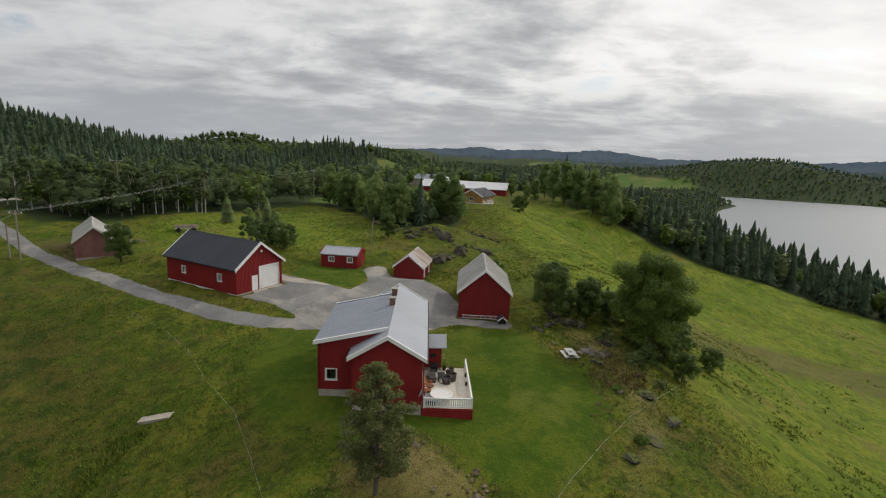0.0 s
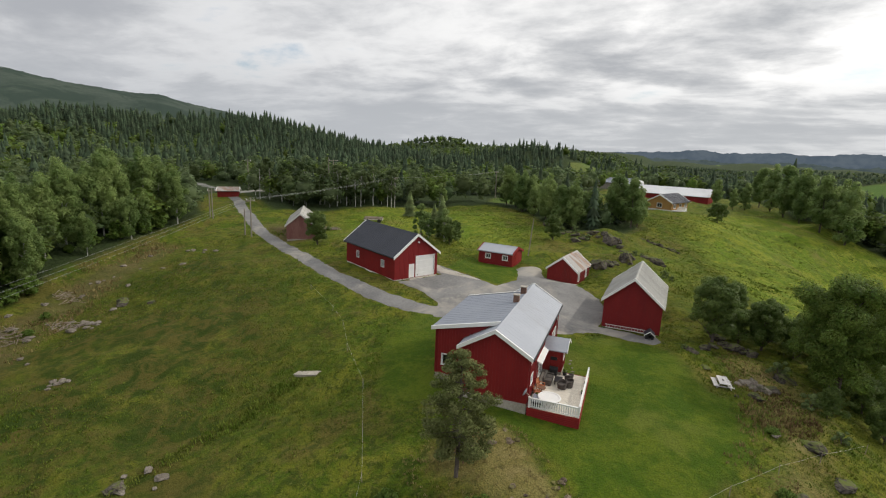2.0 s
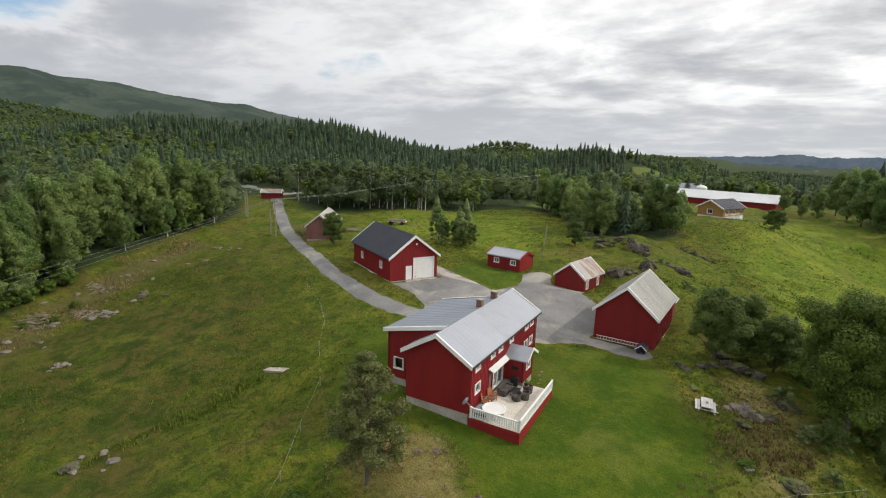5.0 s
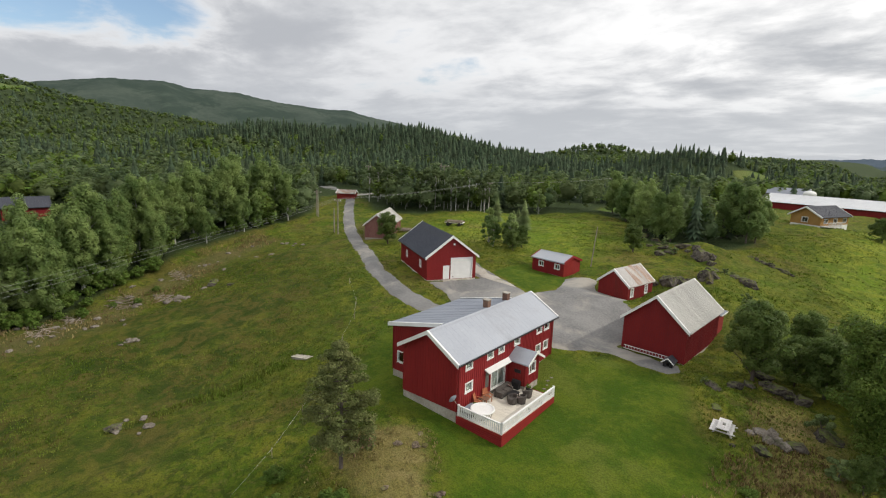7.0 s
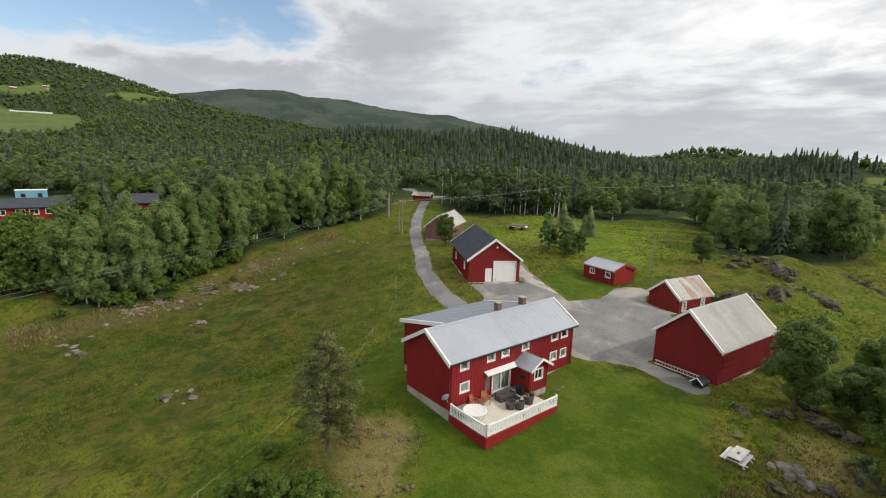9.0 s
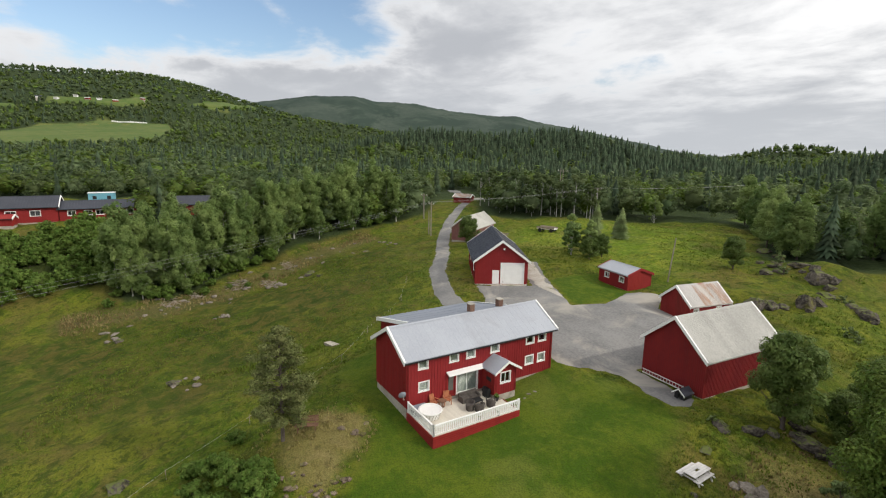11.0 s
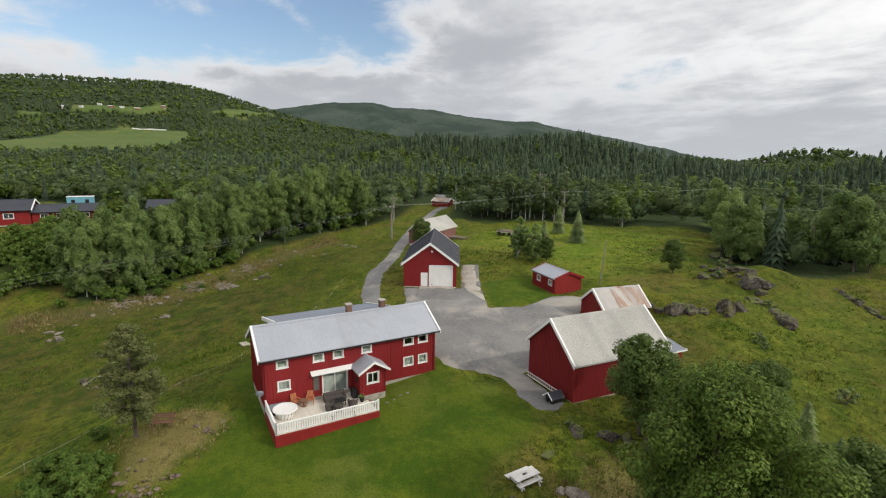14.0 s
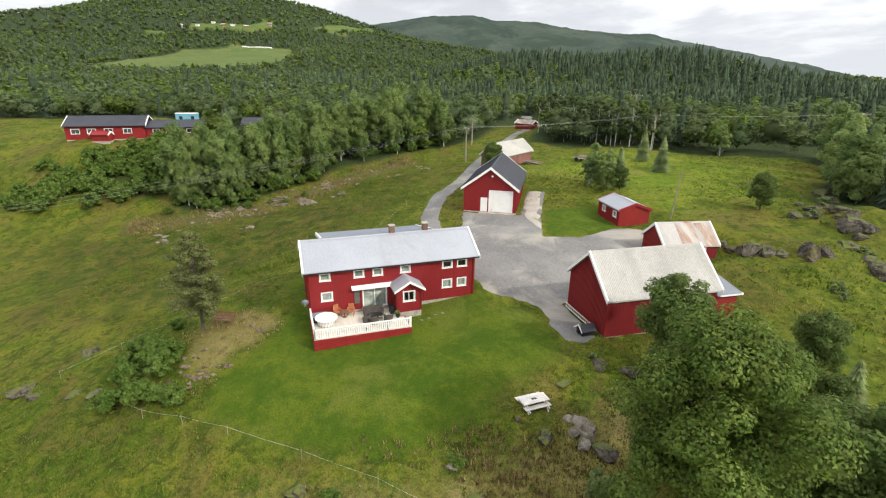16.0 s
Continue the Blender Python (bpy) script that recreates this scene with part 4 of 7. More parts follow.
box(bm, door_hole[0] - shift + 0.12, door_hole[1] - shift - 0.12, 0.030, 0.046, -1.1, 0.18)
part("pane", bm, ROOM, leaf, "dark door glass")
bm = bmesh.new()
for a, b in ((door_hole[0] - shift - 0.08, door_hole[0] - shift), (door_hole[1] - shift, door_hole[1] - shift + 0.08)):
    box(bm, a, b, -0.03, 0.05, -1.5, 0.36)
part("door_frame", bm, RED, leaf)
bm = bmesh.new()
prism(bm, ((3.9 - U, -0.48, 0.42), (3.9 - U, 0, 0.60), (3.9 - U, 0, 0.52), (3.9 - U, -0.48, 0.34)), (3.5, 0, 0))
part("awning", bm, WHITE, house, "white canopy over the terrace doors")
for x in (0.0, 14.75):
    bm = bmesh.new()
    tube(bm, (x + (0.12 if x < 1 else -0.12), -0.1, 2.1), (x + (0.12 if x < 1 else -0.12), -0.1, -2.2), 0.045)
    part("downpipe", bm, RED_OLD, house)
bm = bmesh.new()
box(bm, 0.05, 14.7, 0.05, 5.4, -1.60, -1.5)
part("floor", bm, WOOD, house)

# two brick chimneys on the back slope
for u in (7.80, 10.90):
    bm = bmesh.new()
    y0 = 2.95
    rows, size = 13, 0.085
    for r in range(rows):
        z = 3.65 + r * size
        off = 0.005 if r % 2 else 0.0
        box(bm, u - 0.23 - off, u + 0.23 + off, y0 - 0.25 - off, y0 + 0.25 + off, z, z + size * 0.86)
        box(bm, u - 0.21, u + 0.21, y0 - 0.23, y0 + 0.23, z + size * 0.86, z + size)
    c = part("chimney", bm, BRICK, house, "brick chimney")
    bm = bmesh.new()
    box(bm, u - 0.28, u + 0.28, y0 - 0.31, y0 + 0.31, 3.65 + rows * size, 3.72 + rows * size)
    part("chimney_cap", bm, GREY_WALL, c)
    bm = bmesh.new()
    box(bm, u - 0.27, u + 0.27, y0 - 0.33, y0 + 0.36, 3.6, 3.92)
    part("flashing", bm, DARK_ROOF, c)

# the rear wing under a flatter roof
WX0, WX1, WY = 1.85 - U + 0.3, 12.0 - U - 0.3, 8.45
wing_win = (WY - 7.78, WY - 6.98, -0.5, 0.4)
for side, local, run, holes in (("left", pose(WX0, WY, 0, 0, 0, -90), WY - 5.46, [wing_win]), ("right", pose(WX1, 5.46, 0, 0, 0, 90), WY - 5.46, []),
                                ("back", pose(WX1, WY, 0, 0, 0, 180), WX1 - WX0, [])):
    top = 2.62
    w = part("wall", wall_bmesh(run, -1.35, top, holes, 0.16), RED, house)
    w.matrix_local = local
    part("cladding", battens(run, -1.35, top, holes, 0.24), RED, w)
    if holes:
        window(w, Matrix(), *holes[0], bars=(0, 0), casing=0.09)
for x0 in (WX0, WX1 - 0.16):
    bm = bmesh.new()
    prism(bm, ((x0, WY, 2.6), (x0, WY, 2.64), (x0, 2.9, 3.90), (x0, 2.9, 2.6)), (0.16, 0, 0))
    part("wall", bm, RED, house)
bm = bmesh.new()
box(bm, WX0 + 0.03, WX1 - 0.03, 5.3, WY - 0.03, -3.4, -1.35)
part("plinth", bm, GREY_WALL, house)
part("roof", slope_bmesh(WX0 - 0.3, WX1 + 0.3, WY + 0.32, 2.81, 2.72, 4.16, 0.12, 0.6, 0.015), WING_ROOF, house, "flatter grey roof of the rear wing")
for x, side in ((WX0 - 0.3, -1), (WX1 + 0.3, 1)):
    barge(house, x, WY + 0.32, 2.81, 2.80, 4.14, side, 0.24)

# the entrance porch on the terrace side
porch = new("porch")
porch.parent = house
PX0, PX1, PD = 7.42 - U, 9.62 - U, 1.68
front_hole = (0.65, 1.55, -0.62, 0.22)
for local, run, holes, peak in ((pose(PX0, -PD, 0), PX1 - PX0, [front_hole], 1.12), (pose(PX0, 0, 0, 0, 0, -90), PD, [], None), (pose(PX1, -PD, 0, 0, 0, 90), PD, [], None)):
    w = part("wall", wall_bmesh(run, -1.6, 0.50, holes, 0.14, peak), RED, porch)
    w.matrix_local = local
    part("cladding", battens(run, -1.6, 0.50, holes, 0.24, peak), RED, w)
    if holes:
        window(w, Matrix(), *holes[0], bars=(1, 0), casing=0.09)
bm = bmesh.new()
box(bm, PX0 + 0.02, PX1 - 0.02, -PD + 0.02, -0.01, -3.2, -1.6)
part("plinth", bm, GREY_WALL, porch)
mid = (PX0 + PX1) / 2
for s in (-1, 1):
    bm = bmesh.new()
    xe = mid + s * (PX1 - PX0) / 2 + s * 0.26
    prism(bm, ((xe, -PD - 0.4, 0.46), (mid, -PD - 0.4, 1.26), (mid, -PD - 0.4, 1.16), (xe, -PD - 0.4, 0.36)), (0, PD + 0.38, 0))
    part("roof", bm, STEEL_ROOF, porch)
    bm = bmesh.new()
    prism(bm, ((xe, -PD - 0.44, 0.52), (mid, -PD - 0.44, 1.33), (mid, -PD - 0.44, 1.12), (xe, -PD - 0.44, 0.31)), (0, 0.04, 0))
    part("bargeboard", bm, WHITE, porch)
bm = bmesh.new()
box(bm, PX0 - 0.05, PX0, -1.25, -0.65, -0.55, -0.25)
part("wall_sign", bm, BLACK, porch, "dark board on the porch wall")

# the terrace
DECK_X0, DECK_X1, DECK_Y, DECK_Z = 0.0, 7.75, -4.06, -1.85
deck = thing("terrace", HOUSE, "raised terrace of pale boards with white balustrade", "terrace")
plank = bmesh.new()
box(plank, -0.066, 0.066, DECK_Y + 0.02, -0.04, -0.028, 0.0)
first = part("deck_board", plank, DECKING, deck)
first.location = (DECK_X0 + 0.1, 0, DECK_Z)
n_boards = int((DECK_X1 - DECK_X0 - 0.1) / 0.14)
for k in range(1, n_boards):
    x = DECK_X0 + 0.1 + k * 0.14
    ob = new("deck_board", first.data)
    ob.parent, ob.location = deck, (x, 0, DECK_Z)
    if PX0 - 0.1 < x < PX1:
        ob.scale = (1, 0.5, 1)
        ob.location.y = -2.02
bm = bmesh.new()
box(bm, DECK_X0 + 0.02, DECK_X1, DECK_Y + 0.06, -0.05, DECK_Z - 0.2, DECK_Z - 0.03)
part("joist_frame", bm, WOOD, deck)
for x0, x1, y0, y1 in ((DECK_X0, DECK_X1, DECK_Y, DECK_Y + 0.05), (DECK_X0, DECK_X0 + 0.05, DECK_Y + 0.05, -0.05), (DECK_X1 - 0.05, DECK_X1, DECK_Y + 0.05, -2.0)):
    bm = bmesh.new()
    box(bm, x0, x1, y0, y1, -3.7, DECK_Z - 0.005)
    skirt = part("skirting", bm, RED, deck, "red boarded skirting")
    for k in range(10):
        z = DECK_Z - 0.02 - k * 0.15
        bm = bmesh.new()
        if x1 - x0 > 1:
            box(bm, x0 - 0.02, x1, y0 - 0.022, y0, z - 0.135, z)
        elif x0 < 1:
            box(bm, x0 - 0.022, x0, y0, y1, z - 0.135, z)
        else:
            box(bm, x1, x1 + 0.022, y0, y1, z - 0.135, z)
        part("board", bm, RED, skirt)


def balusters(parent, a, b, spacing=0.17):
    a, b = Vector(a), Vector(b)
    run = (b - a).length
    turn = Matrix.Rotation(math.atan2(b.y - a.y, b.x - a.x), 4, "Z")
    local = Matrix.Translation(a) @ turn
    for z0, z1, wide in ((0.79, 0.85, 0.13), (0.74, 0.775, 0.06), (0.08, 0.14, 0.06)):
        bm = bmesh.new()
        box(bm, 0, run, -wide / 2, wide / 2, z0, z1)
        part("rail", bm, WHITE, parent).matrix_local = local
    bm = bmesh.new()
    prism(bm, ((-0.05, 0, 0.14), (0.05, 0, 0.14), (0.055, 0, 0.32), (0.03, 0, 0.46), (0.055, 0, 0.60), (0.05, 0, 0.74),
               (-0.05, 0, 0.74), (-0.055, 0, 0.60), (-0.03, 0, 0.46), (-0.055, 0, 0.32)), (0, 0.022, 0))
    me = bpy.data.meshes.new("baluster")
    bmesh.ops.recalc_face_normals(bm, faces=bm.faces)
    bm.to_mesh(me)
    bm.free()
    me.materials.append(WHITE)
    count = int(run / spacing)
    for k in range(count):
        ob = new("baluster", me)
        ob.parent = parent
        ob.matrix_local = local @ pose((k + 0.5) * run / count, -0.011, 0)
    for x in (0, run):
        bm = bmesh.new()
        box(bm, x - 0.055, x + 0.055, -0.056, 0.056, -0.1, 0.88)
        box(bm, x - 0.07, x + 0.07, -0.07, 0.07, 0.88, 0.91)
        part("post", bm, WHITE, parent).matrix_local = local


balusters(deck, (DECK_X0 + 0.06, -0.2, DECK_Z), (DECK_X0 + 0.06, DECK_Y + 0.06, DECK_Z))
balusters(deck, (DECK_X0 + 0.06, DECK_Y + 0.061, DECK_Z), (DECK_X1 - 0.06, DECK_Y + 0.061, DECK_Z))

# the garage: its gable faces the yard
G_L, G_W = 13.4, 7.07
gd_hole, gs_hole = (3.48, 6.50, 0.18, 3.02), (2.30, 3.22, 0.18, 2.08)
g_windows = [(G_L - 3.35, G_L - 2.65, 1.42, 2.3), (G_L - 10.25, G_L - 9.55, 1.42, 2.3)]
garage, gw = farm_building(
    "garage", "red timber garage with dark steel roof and white doors", "garage", pose(-22.65, 63.32, 0, 0, 0, 151.5), G_L, G_W, -1.2, 0.16, 3.27, 6.15, 0.35, 0.35,
    DARK_ROOF, openings={"left": [gd_hole, gs_hole], "back": g_windows}, rib=0.35, rib_h=0.03, gap=0.2, plinth=WHITE)
for h in g_windows:
    add_window(gw, "back", *h, bars=(1, 0), casing=0.09)
w, _ = gw["left"]
bm = bmesh.new()
box(bm, gd_hole[0], gd_hole[1], 0.07, 0.09, gd_hole[2], gd_hole[2] + 2.84)
gdoor = part("overhead_door", bm, WHITE, w, "white sectional overhead door")
for k in range(5):
    bm = bmesh.new()
    z0 = gd_hole[2] + k * 0.568
    box(bm, gd_hole[0], gd_hole[1], 0.04, 0.07, z0 + 0.008, z0 + 0.56)
    part("panel", bm, WHITE, gdoor)
bm = bmesh.new()
box(bm, gd_hole[0] + 0.22, gd_hole[0] + 0.34, 0.01, 0.04, 0.4, 0.5)
part("handle", bm, BLACK, gdoor)
bm = bmesh.new()
for x0, x1, z0, z1 in ((gd_hole[0] - 0.1, gd_hole[0], 0.18, 3.12), (gd_hole[1], gd_hole[1] + 0.1, 0.18, 3.12), (gd_hole[0], gd_hole[1], 3.02, 3.12)):
    box(bm, x0, x1, -0.045, 0.05, z0, z1)
part("door_frame", bm, WHITE, gdoor)
bm = bmesh.new()
box(bm, gs_hole[0], gs_hole[1], 0.02, 0.08, 0.18, 2.08)
sdoor = part("side_door", bm, WHITE, w, "narrow white door")
bm = bmesh.new()
tube(bm, (3.78, -0.02, 5.0), (3.78, -0.16, 5.0), 0.1, 0.14, 10)
part("gable_lamp", bm, WHITE, w, "round white lamp in the gable")
bm = bmesh.new()
prism(bm, ((2.1, -1.1, -0.02), (6.9, -1.1, -0.02), (6.8, 0, 0.15), (2.2, 0, 0.15)), (0, 0, -0.3))
part("ramp", bm, GREY_WALL, w, "short concrete ramp")

# the little white-roofed hut
S_L, S_W = 5.65, 4.0
s_win = [(1.22, 2.0, 1.0, 1.66), (4.1, 4.88, 1.0, 1.66)]
s_door = (2.15, 3.85, 0.12, 1.95)
hut, hw = farm_building(
    "garden_hut", "small red hut with low pale steel roof", "hut", pose(-20.19, 74.17, 0, 0, 0, -6.7), S_L, S_W, -0.6, 0.05, 2.12, 2.92, 0.2, 0.2,
    STEEL_ROOF, openings={"front": s_win, "right": [s_door]}, rib=0.4, rib_h=0.02, gap=0.2, gutter=False, barge_mat=RED)
for h in s_win:
    add_window(hw, "front", *h, bars=(1, 0), casing=0.09)
w, _ = hw["right"]
bm = bmesh.new()
for k in range(8):
    box(bm, s_door[0] + k * 0.2125, s_door[0] + (k + 1) * 0.2125 - 0.012, 0.02, 0.06, s_door[2], s_door[3])
part("door", bm, RED, w, "double plank door")
bm = bmesh.new()
box(bm, 2.0, 4.0, -0.7, -0.05, -0.25, 0.06)
part("doorstep", bm, PALE_WOOD, w, "bleached timber step")

# the hut with the rusted roof
R_L, R_W = 5.95, 4.46
r_win = [(0.55, 1.15, -0.55, 0.52), (4.0, 4.6, -0.55, 0.52)]
shed, sw = farm_building(
    "store_hut", "red timber store with half-rusted sheet roof", "shed", pose(-4.54, 72.26, 0, 0, 0, 81.0), R_L, R_W, -2.0, -1.0, 0.91, 2.83, 0.2, 0.2,
    RUST_ROOF, wall=RED_OLD, openings={"front": r_win}, rib=0.0, gap=0.22, gutter=False)
for h in r_win:
    add_window(sw, "front", *h, bars=(1, 2), casing=0.1)
slope = (2.83 - 0.91) / (R_W / 2 + 0.2)
for k in range(9):
    x0 = -0.2 + k * (R_L + 0.4) / 9
    for part_of, y0, y1, z0, z1 in ((0, -0.24, R_W / 2, 0.91 - 0.04 * slope, 2.83), (1, R_W + 0.24, R_W / 2, 0.91 - 0.04 * slope, 2.83)):
        lift = 0.012 + 0.008 * (k % 2)
        part("roof_sheet", slope_bmesh(x0, x0 + (R_L + 0.4) / 9 - 0.015, y0, z0 + lift, y1, z1 + lift, 0.01, 0.12, 0.018, 0.045),
             RUST_SHEET if k > 2 else RUST_ROOF, shed)

# the barn
B_L, B_W = 9.9, 6.15
barn, bw = farm_building(
    "barn", "windowless red barn with weathered grey sheet roof", "barn", pose(6.72, 58.09, 0, 0, 0, 88.0), B_L, B_W, -3.2, -1.75, 1.48, 4.37, 0.3, 0.3,
    FIBRE_ROOF, wall=RED_OLD, rib=0.0, gap=0.18, gutter=False)
slope = (4.37 - 1.48) / (B_W / 2 + 0.3)
for k in range(14):
    x0 = -0.3 + k * (B_L + 0.6) / 14
    for y0 in (-0.34, B_W + 0.34):
        lift = 0.012 + 0.01 * (k % 2)
        part("roof_sheet", slope_bmesh(x0, x0 + (B_L + 0.6) / 14 - 0.04, y0, 1.48 - 0.04 * slope + lift, B_W / 2, 4.37 + lift, 0.01, 0.13, 0.02, 0.05), FIBRE_ROOF, barn)
bm = bmesh.new()
box(bm, B_L + 0.02, B_L + 2.2, 0.1, 3.0, -3.0, 0.95)
annex = part("annex", bm, RED_OLD, barn, "low red annex at the far gable")
part("roof", slope_bmesh(B_L + 0.01, B_L + 2.45, -0.2, 0.92, 3.2, 1.5, 0.1, 0.3, 0.02), WING_ROOF, annex)
bm = bmesh.new()
box(bm, B_L + 2.45, B_L + 2.49, -0.2, 3.2, 0.84, 0.96)
box(bm, B_L + 0.2, B_L + 2.45, -0.24, -0.2, 0.82, 0.94)
part("fascia", bm, WHITE, annex)

# ladder hung along the foot of the barn's gable
ladder = thing("ladder", pose(1.0, 57.95, -1.45, 0, 0, -1.0), "pale wooden ladder lying on edge along the barn foot", "ladder")
for z in (-0.17, 0.17):
    bm = bmesh.new()
    box(bm, 0, 4.3, -0.13, -0.09, z - 0.03, z + 0.03)
    part("rail", bm, PALE_WOOD, ladder)
for k in range(14):
    bm = bmesh.new()
    box(bm, 0.15 + k * 0.3, 0.19 + k * 0.3, -0.125, -0.095, -0.15, 0.15)
    part("rung", bm, PALE_WOOD, ladder)

# kennel by the barn's corner
kx, ky = 5.75, 57.0
kennel = thing("kennel", pose(kx, ky, ground_at(kx, ky) + 0.03, 0, 0, 2), "small black kennel with white-edged roof", "kennel")
part("body", wall_bmesh(0.85, 0, 0.55, [(0.28, 0.58, 0.0, 0.42)], 0.05, 0.85), BLACK, kennel).location = (-0.42, -0.55, 0)
bm = bmesh.new()
box(bm, -0.42, -0.38, -0.5, 0.55, 0, 0.55)
box(bm, 0.38, 0.42, -0.5, 0.55, 0, 0.55)
box(bm, -0.38, 0.38, 0.5, 0.55, 0, 0.55)
part("side_panel", bm, BLACK, kennel)
for s in (-1, 1):
    bm = bmesh.new()
    prism(bm, ((s * 0.55, -0.7, 0.47), (0, -0.7, 0.92), (0, -0.7, 0.87), (s * 0.55, -0.7, 0.42)), (0, 1.35, 0))
    part("roof", bm, DARK_ROOF, kennel)
    bm = bmesh.new()
    prism(bm, ((s * 0.58, -0.75, 0.5), (0, -0.75, 0.97), (0, -0.75, 0.86), (s * 0.58, -0.75, 0.39)), (0, 0.05, 0))
    part("bargeboard", bm, WHITE, kennel)

# the old shed beside the road
c, s_ = math.cos(radians(125.6)), math.sin(radians(125.6))
old, ow = farm_building(
    "field_shed", "old faded red shed with pale sheet roof", "shed", pose(-52.9 + 0.3 * c + 0.813 * 2.4, 71.4 + 0.3 * s_ + 0.582 * 2.4, 0, 0, 0, 125.6), 11.0, 4.8, -1.2, 0.6,
    3.0, 5.2, 0.3, 0.3, FIBRE_ROOF, wall=FADED_RED, rib=0.5, rib_h=0.03, gap=0.25, gutter=False, barge_mat=PALE_WOOD)


# ---- the neighbouring farm to the north, and the houses beyond the wood ----
def windows_on(made, side, spots, z0, z1, wide=1.1):
    for x in spots:
        add_window(made, side, x, x + wide, z0, z1, bars=(1, 0), curtain=False, casing=0.1)


z = 2.6
spots = [1.2, 4.6, 8.0]
yh, yw = farm_building(
    "ochre_house", "ochre timber house on a white basement with dark roof", "house", pose(8.2, 141.5, 0, 0, 0, 66), 10, 6.2, 0.0, 4.1, 5.9, 7.9, 0.5, 0.5, DARK_ROOF,
    wall=OCHRE, openings={"front": [(x, x + 1.2, 4.5, 5.4) for x in spots], "left": [(2.4, 3.6, 4.6, 5.6)]}, rib=0.4, gap=0.4, plinth=WHITE)
windows_on(yw, "front", spots, 4.5, 5.4, 1.2)
add_window(yw, "left", 2.4, 3.6, 4.6, 5.6)
bm = bmesh.new()
box(bm, 0.2, 5, -1.5, 0, 3.9, 4.05)
for k in range(17):
    box(bm, 0.2 + k * 0.29, 0.26 + k * 0.29, -1.5, -1.44, 4.05, 4.85)
box(bm, 0.2, 5, -1.52, -1.42, 4.85, 4.93)
part("balcony", bm, PALE_WOOD, yh, "white railed balcony")
farm_building("cowshed", "long red cowshed with white sheet roof", "barn", pose(-12, 199, 0, 0, 0, -12), 33, 11, -1.0, 1.8, 4.5, 6.9, 0.5, 0.5, WHITE_ROOF, rib=1.2, gap=0.8)
farm_building("machine_shed", "low grey machine shed with pale roof edge", "barn", pose(-25, 238, 0, 0, 0, 4), 20, 12, -1.0, 2.4, 5.0, 7.0, 0.5, 0.5, WING_ROOF, wall=GREY_WALL, rib=1.2, gap=0.8)
silo = thing("silo", pose(-3.5, 229, 1.0), "round white feed silo with domed top", "silo")
bm = bmesh.new()
lathe(bm, ((2.0, 0), (2.0, 5.2)), 24)
part("drum", bm, WHITE, silo)
bm = bmesh.new()
lathe(bm, ((2.05, 5.2), (1.8, 5.6), (1.2, 6.0), (0.3, 6.2)), 24)
part("dome", bm, WHITE, silo)

# long red bungalow west of the grove
spots = [1.2, 4.4, 7.8, 11.6]
lb, lw = farm_building(
    "bungalow", "long red bungalow with dark roof and white windows", "house", pose(-96.8, -13.5, 0, 0, 0, 91), 16, 8.6, 1.6, 2.3, 5.3, 7.2, 0.5, 0.35, DARK_ROOF,
    openings={"front": [(x, x + 1.6, 3.6, 4.6) for x in spots]}, rib=0.5, gap=0.5)
windows_on(lw, "front", spots, 3.6, 4.6, 1.6)
spots = [1.4, 4.2, 6.2, 8.6, 11.6]
wg, ww = farm_building(
    "bungalow_wing", "low red bungalow wing with long dark roof", "house", pose(-97.3, 2.7, 0, 0, 0, 91), 15, 7.4, 1.6, 2.3, 4.75, 6.1, 0.5, 0.3, DARK_ROOF, barge_mat=DARK_ROOF,
    openings={"front": [(x, x + 1.3, 3.4, 4.3) for x in spots]}, rib=0.5, gap=0.5)
windows_on(ww, "front", spots, 3.4, 4.3, 1.3)
farm_building("playhouse", "tiny red playhouse with white trim in the garden", "hut", pose(-93.6, -7.6, 0, 0, 0, 80), 3.6, 2.2, 0.8, 2.3, 3.7, 4.4, 0.2, 0.2, RED, rib=0.4, gap=0.3)
farm_building("grove_house", "red house with dark roof half hidden among the trees", "house", pose(-99.5, 23.5, 0, 0, 0, 84), 7, 6.5, 0.0, 1.6, 4.7, 6.4, 0.4, 0.3, DARK_ROOF, barge_mat=DARK_ROOF, rib=0.5, gap=0.5)
box_car = thing("site_cabin", pose(-113.0, 6.2, 4.05, 0, 0, 88) @ Matrix.Scale(0.88, 4), "pale blue steel site cabin with white roof edge", "cabin")
for x in (0.4, 5.2):
    bm = bmesh.new()
    box(bm, x, x + 0.4, 0.1, 2.3, -1.9, 0.3)
    part("pier", bm, GREY_WALL, box_car)
bm = bmesh.new()
box(bm, 0, 6, 0, 2.4, 0.3, 2.9)
for k in range(20):
    box(bm, k * 0.3, k * 0.3 + 0.12, -0.03, 0, 0.4, 2.8)
part("body", bm, BLUE_SHEET, box_car)
bm = bmesh.new()
box(bm, -0.1, 6.1, -0.1, 2.5, 2.9, 3.05)
part("roof", bm, WHITE, box_car)
for x in (1.0, 4.2):
    bm = bmesh.new()
    box(bm, x, x + 0.9, -0.06, -0.031, 1.3, 2.2)
    part("window", bm, BLACK, box_car)
van = thing("caravan", pose(-105.5, 59.5, ground_at(-105.5, 61.5), 0, 0, 75), "white touring caravan parked behind the aspens", "caravan")
bm = bmesh.new()
prism(bm, ((0, 0, 0.6), (0.5, 0, 0.45), (5.2, 0, 0.45), (5.6, 0, 1.2), (5.0, 0, 2.5), (0.5, 0, 2.5), (0, 0, 1.4)), (0, 2.2, 0))
part("body", bm, WHITE, van)
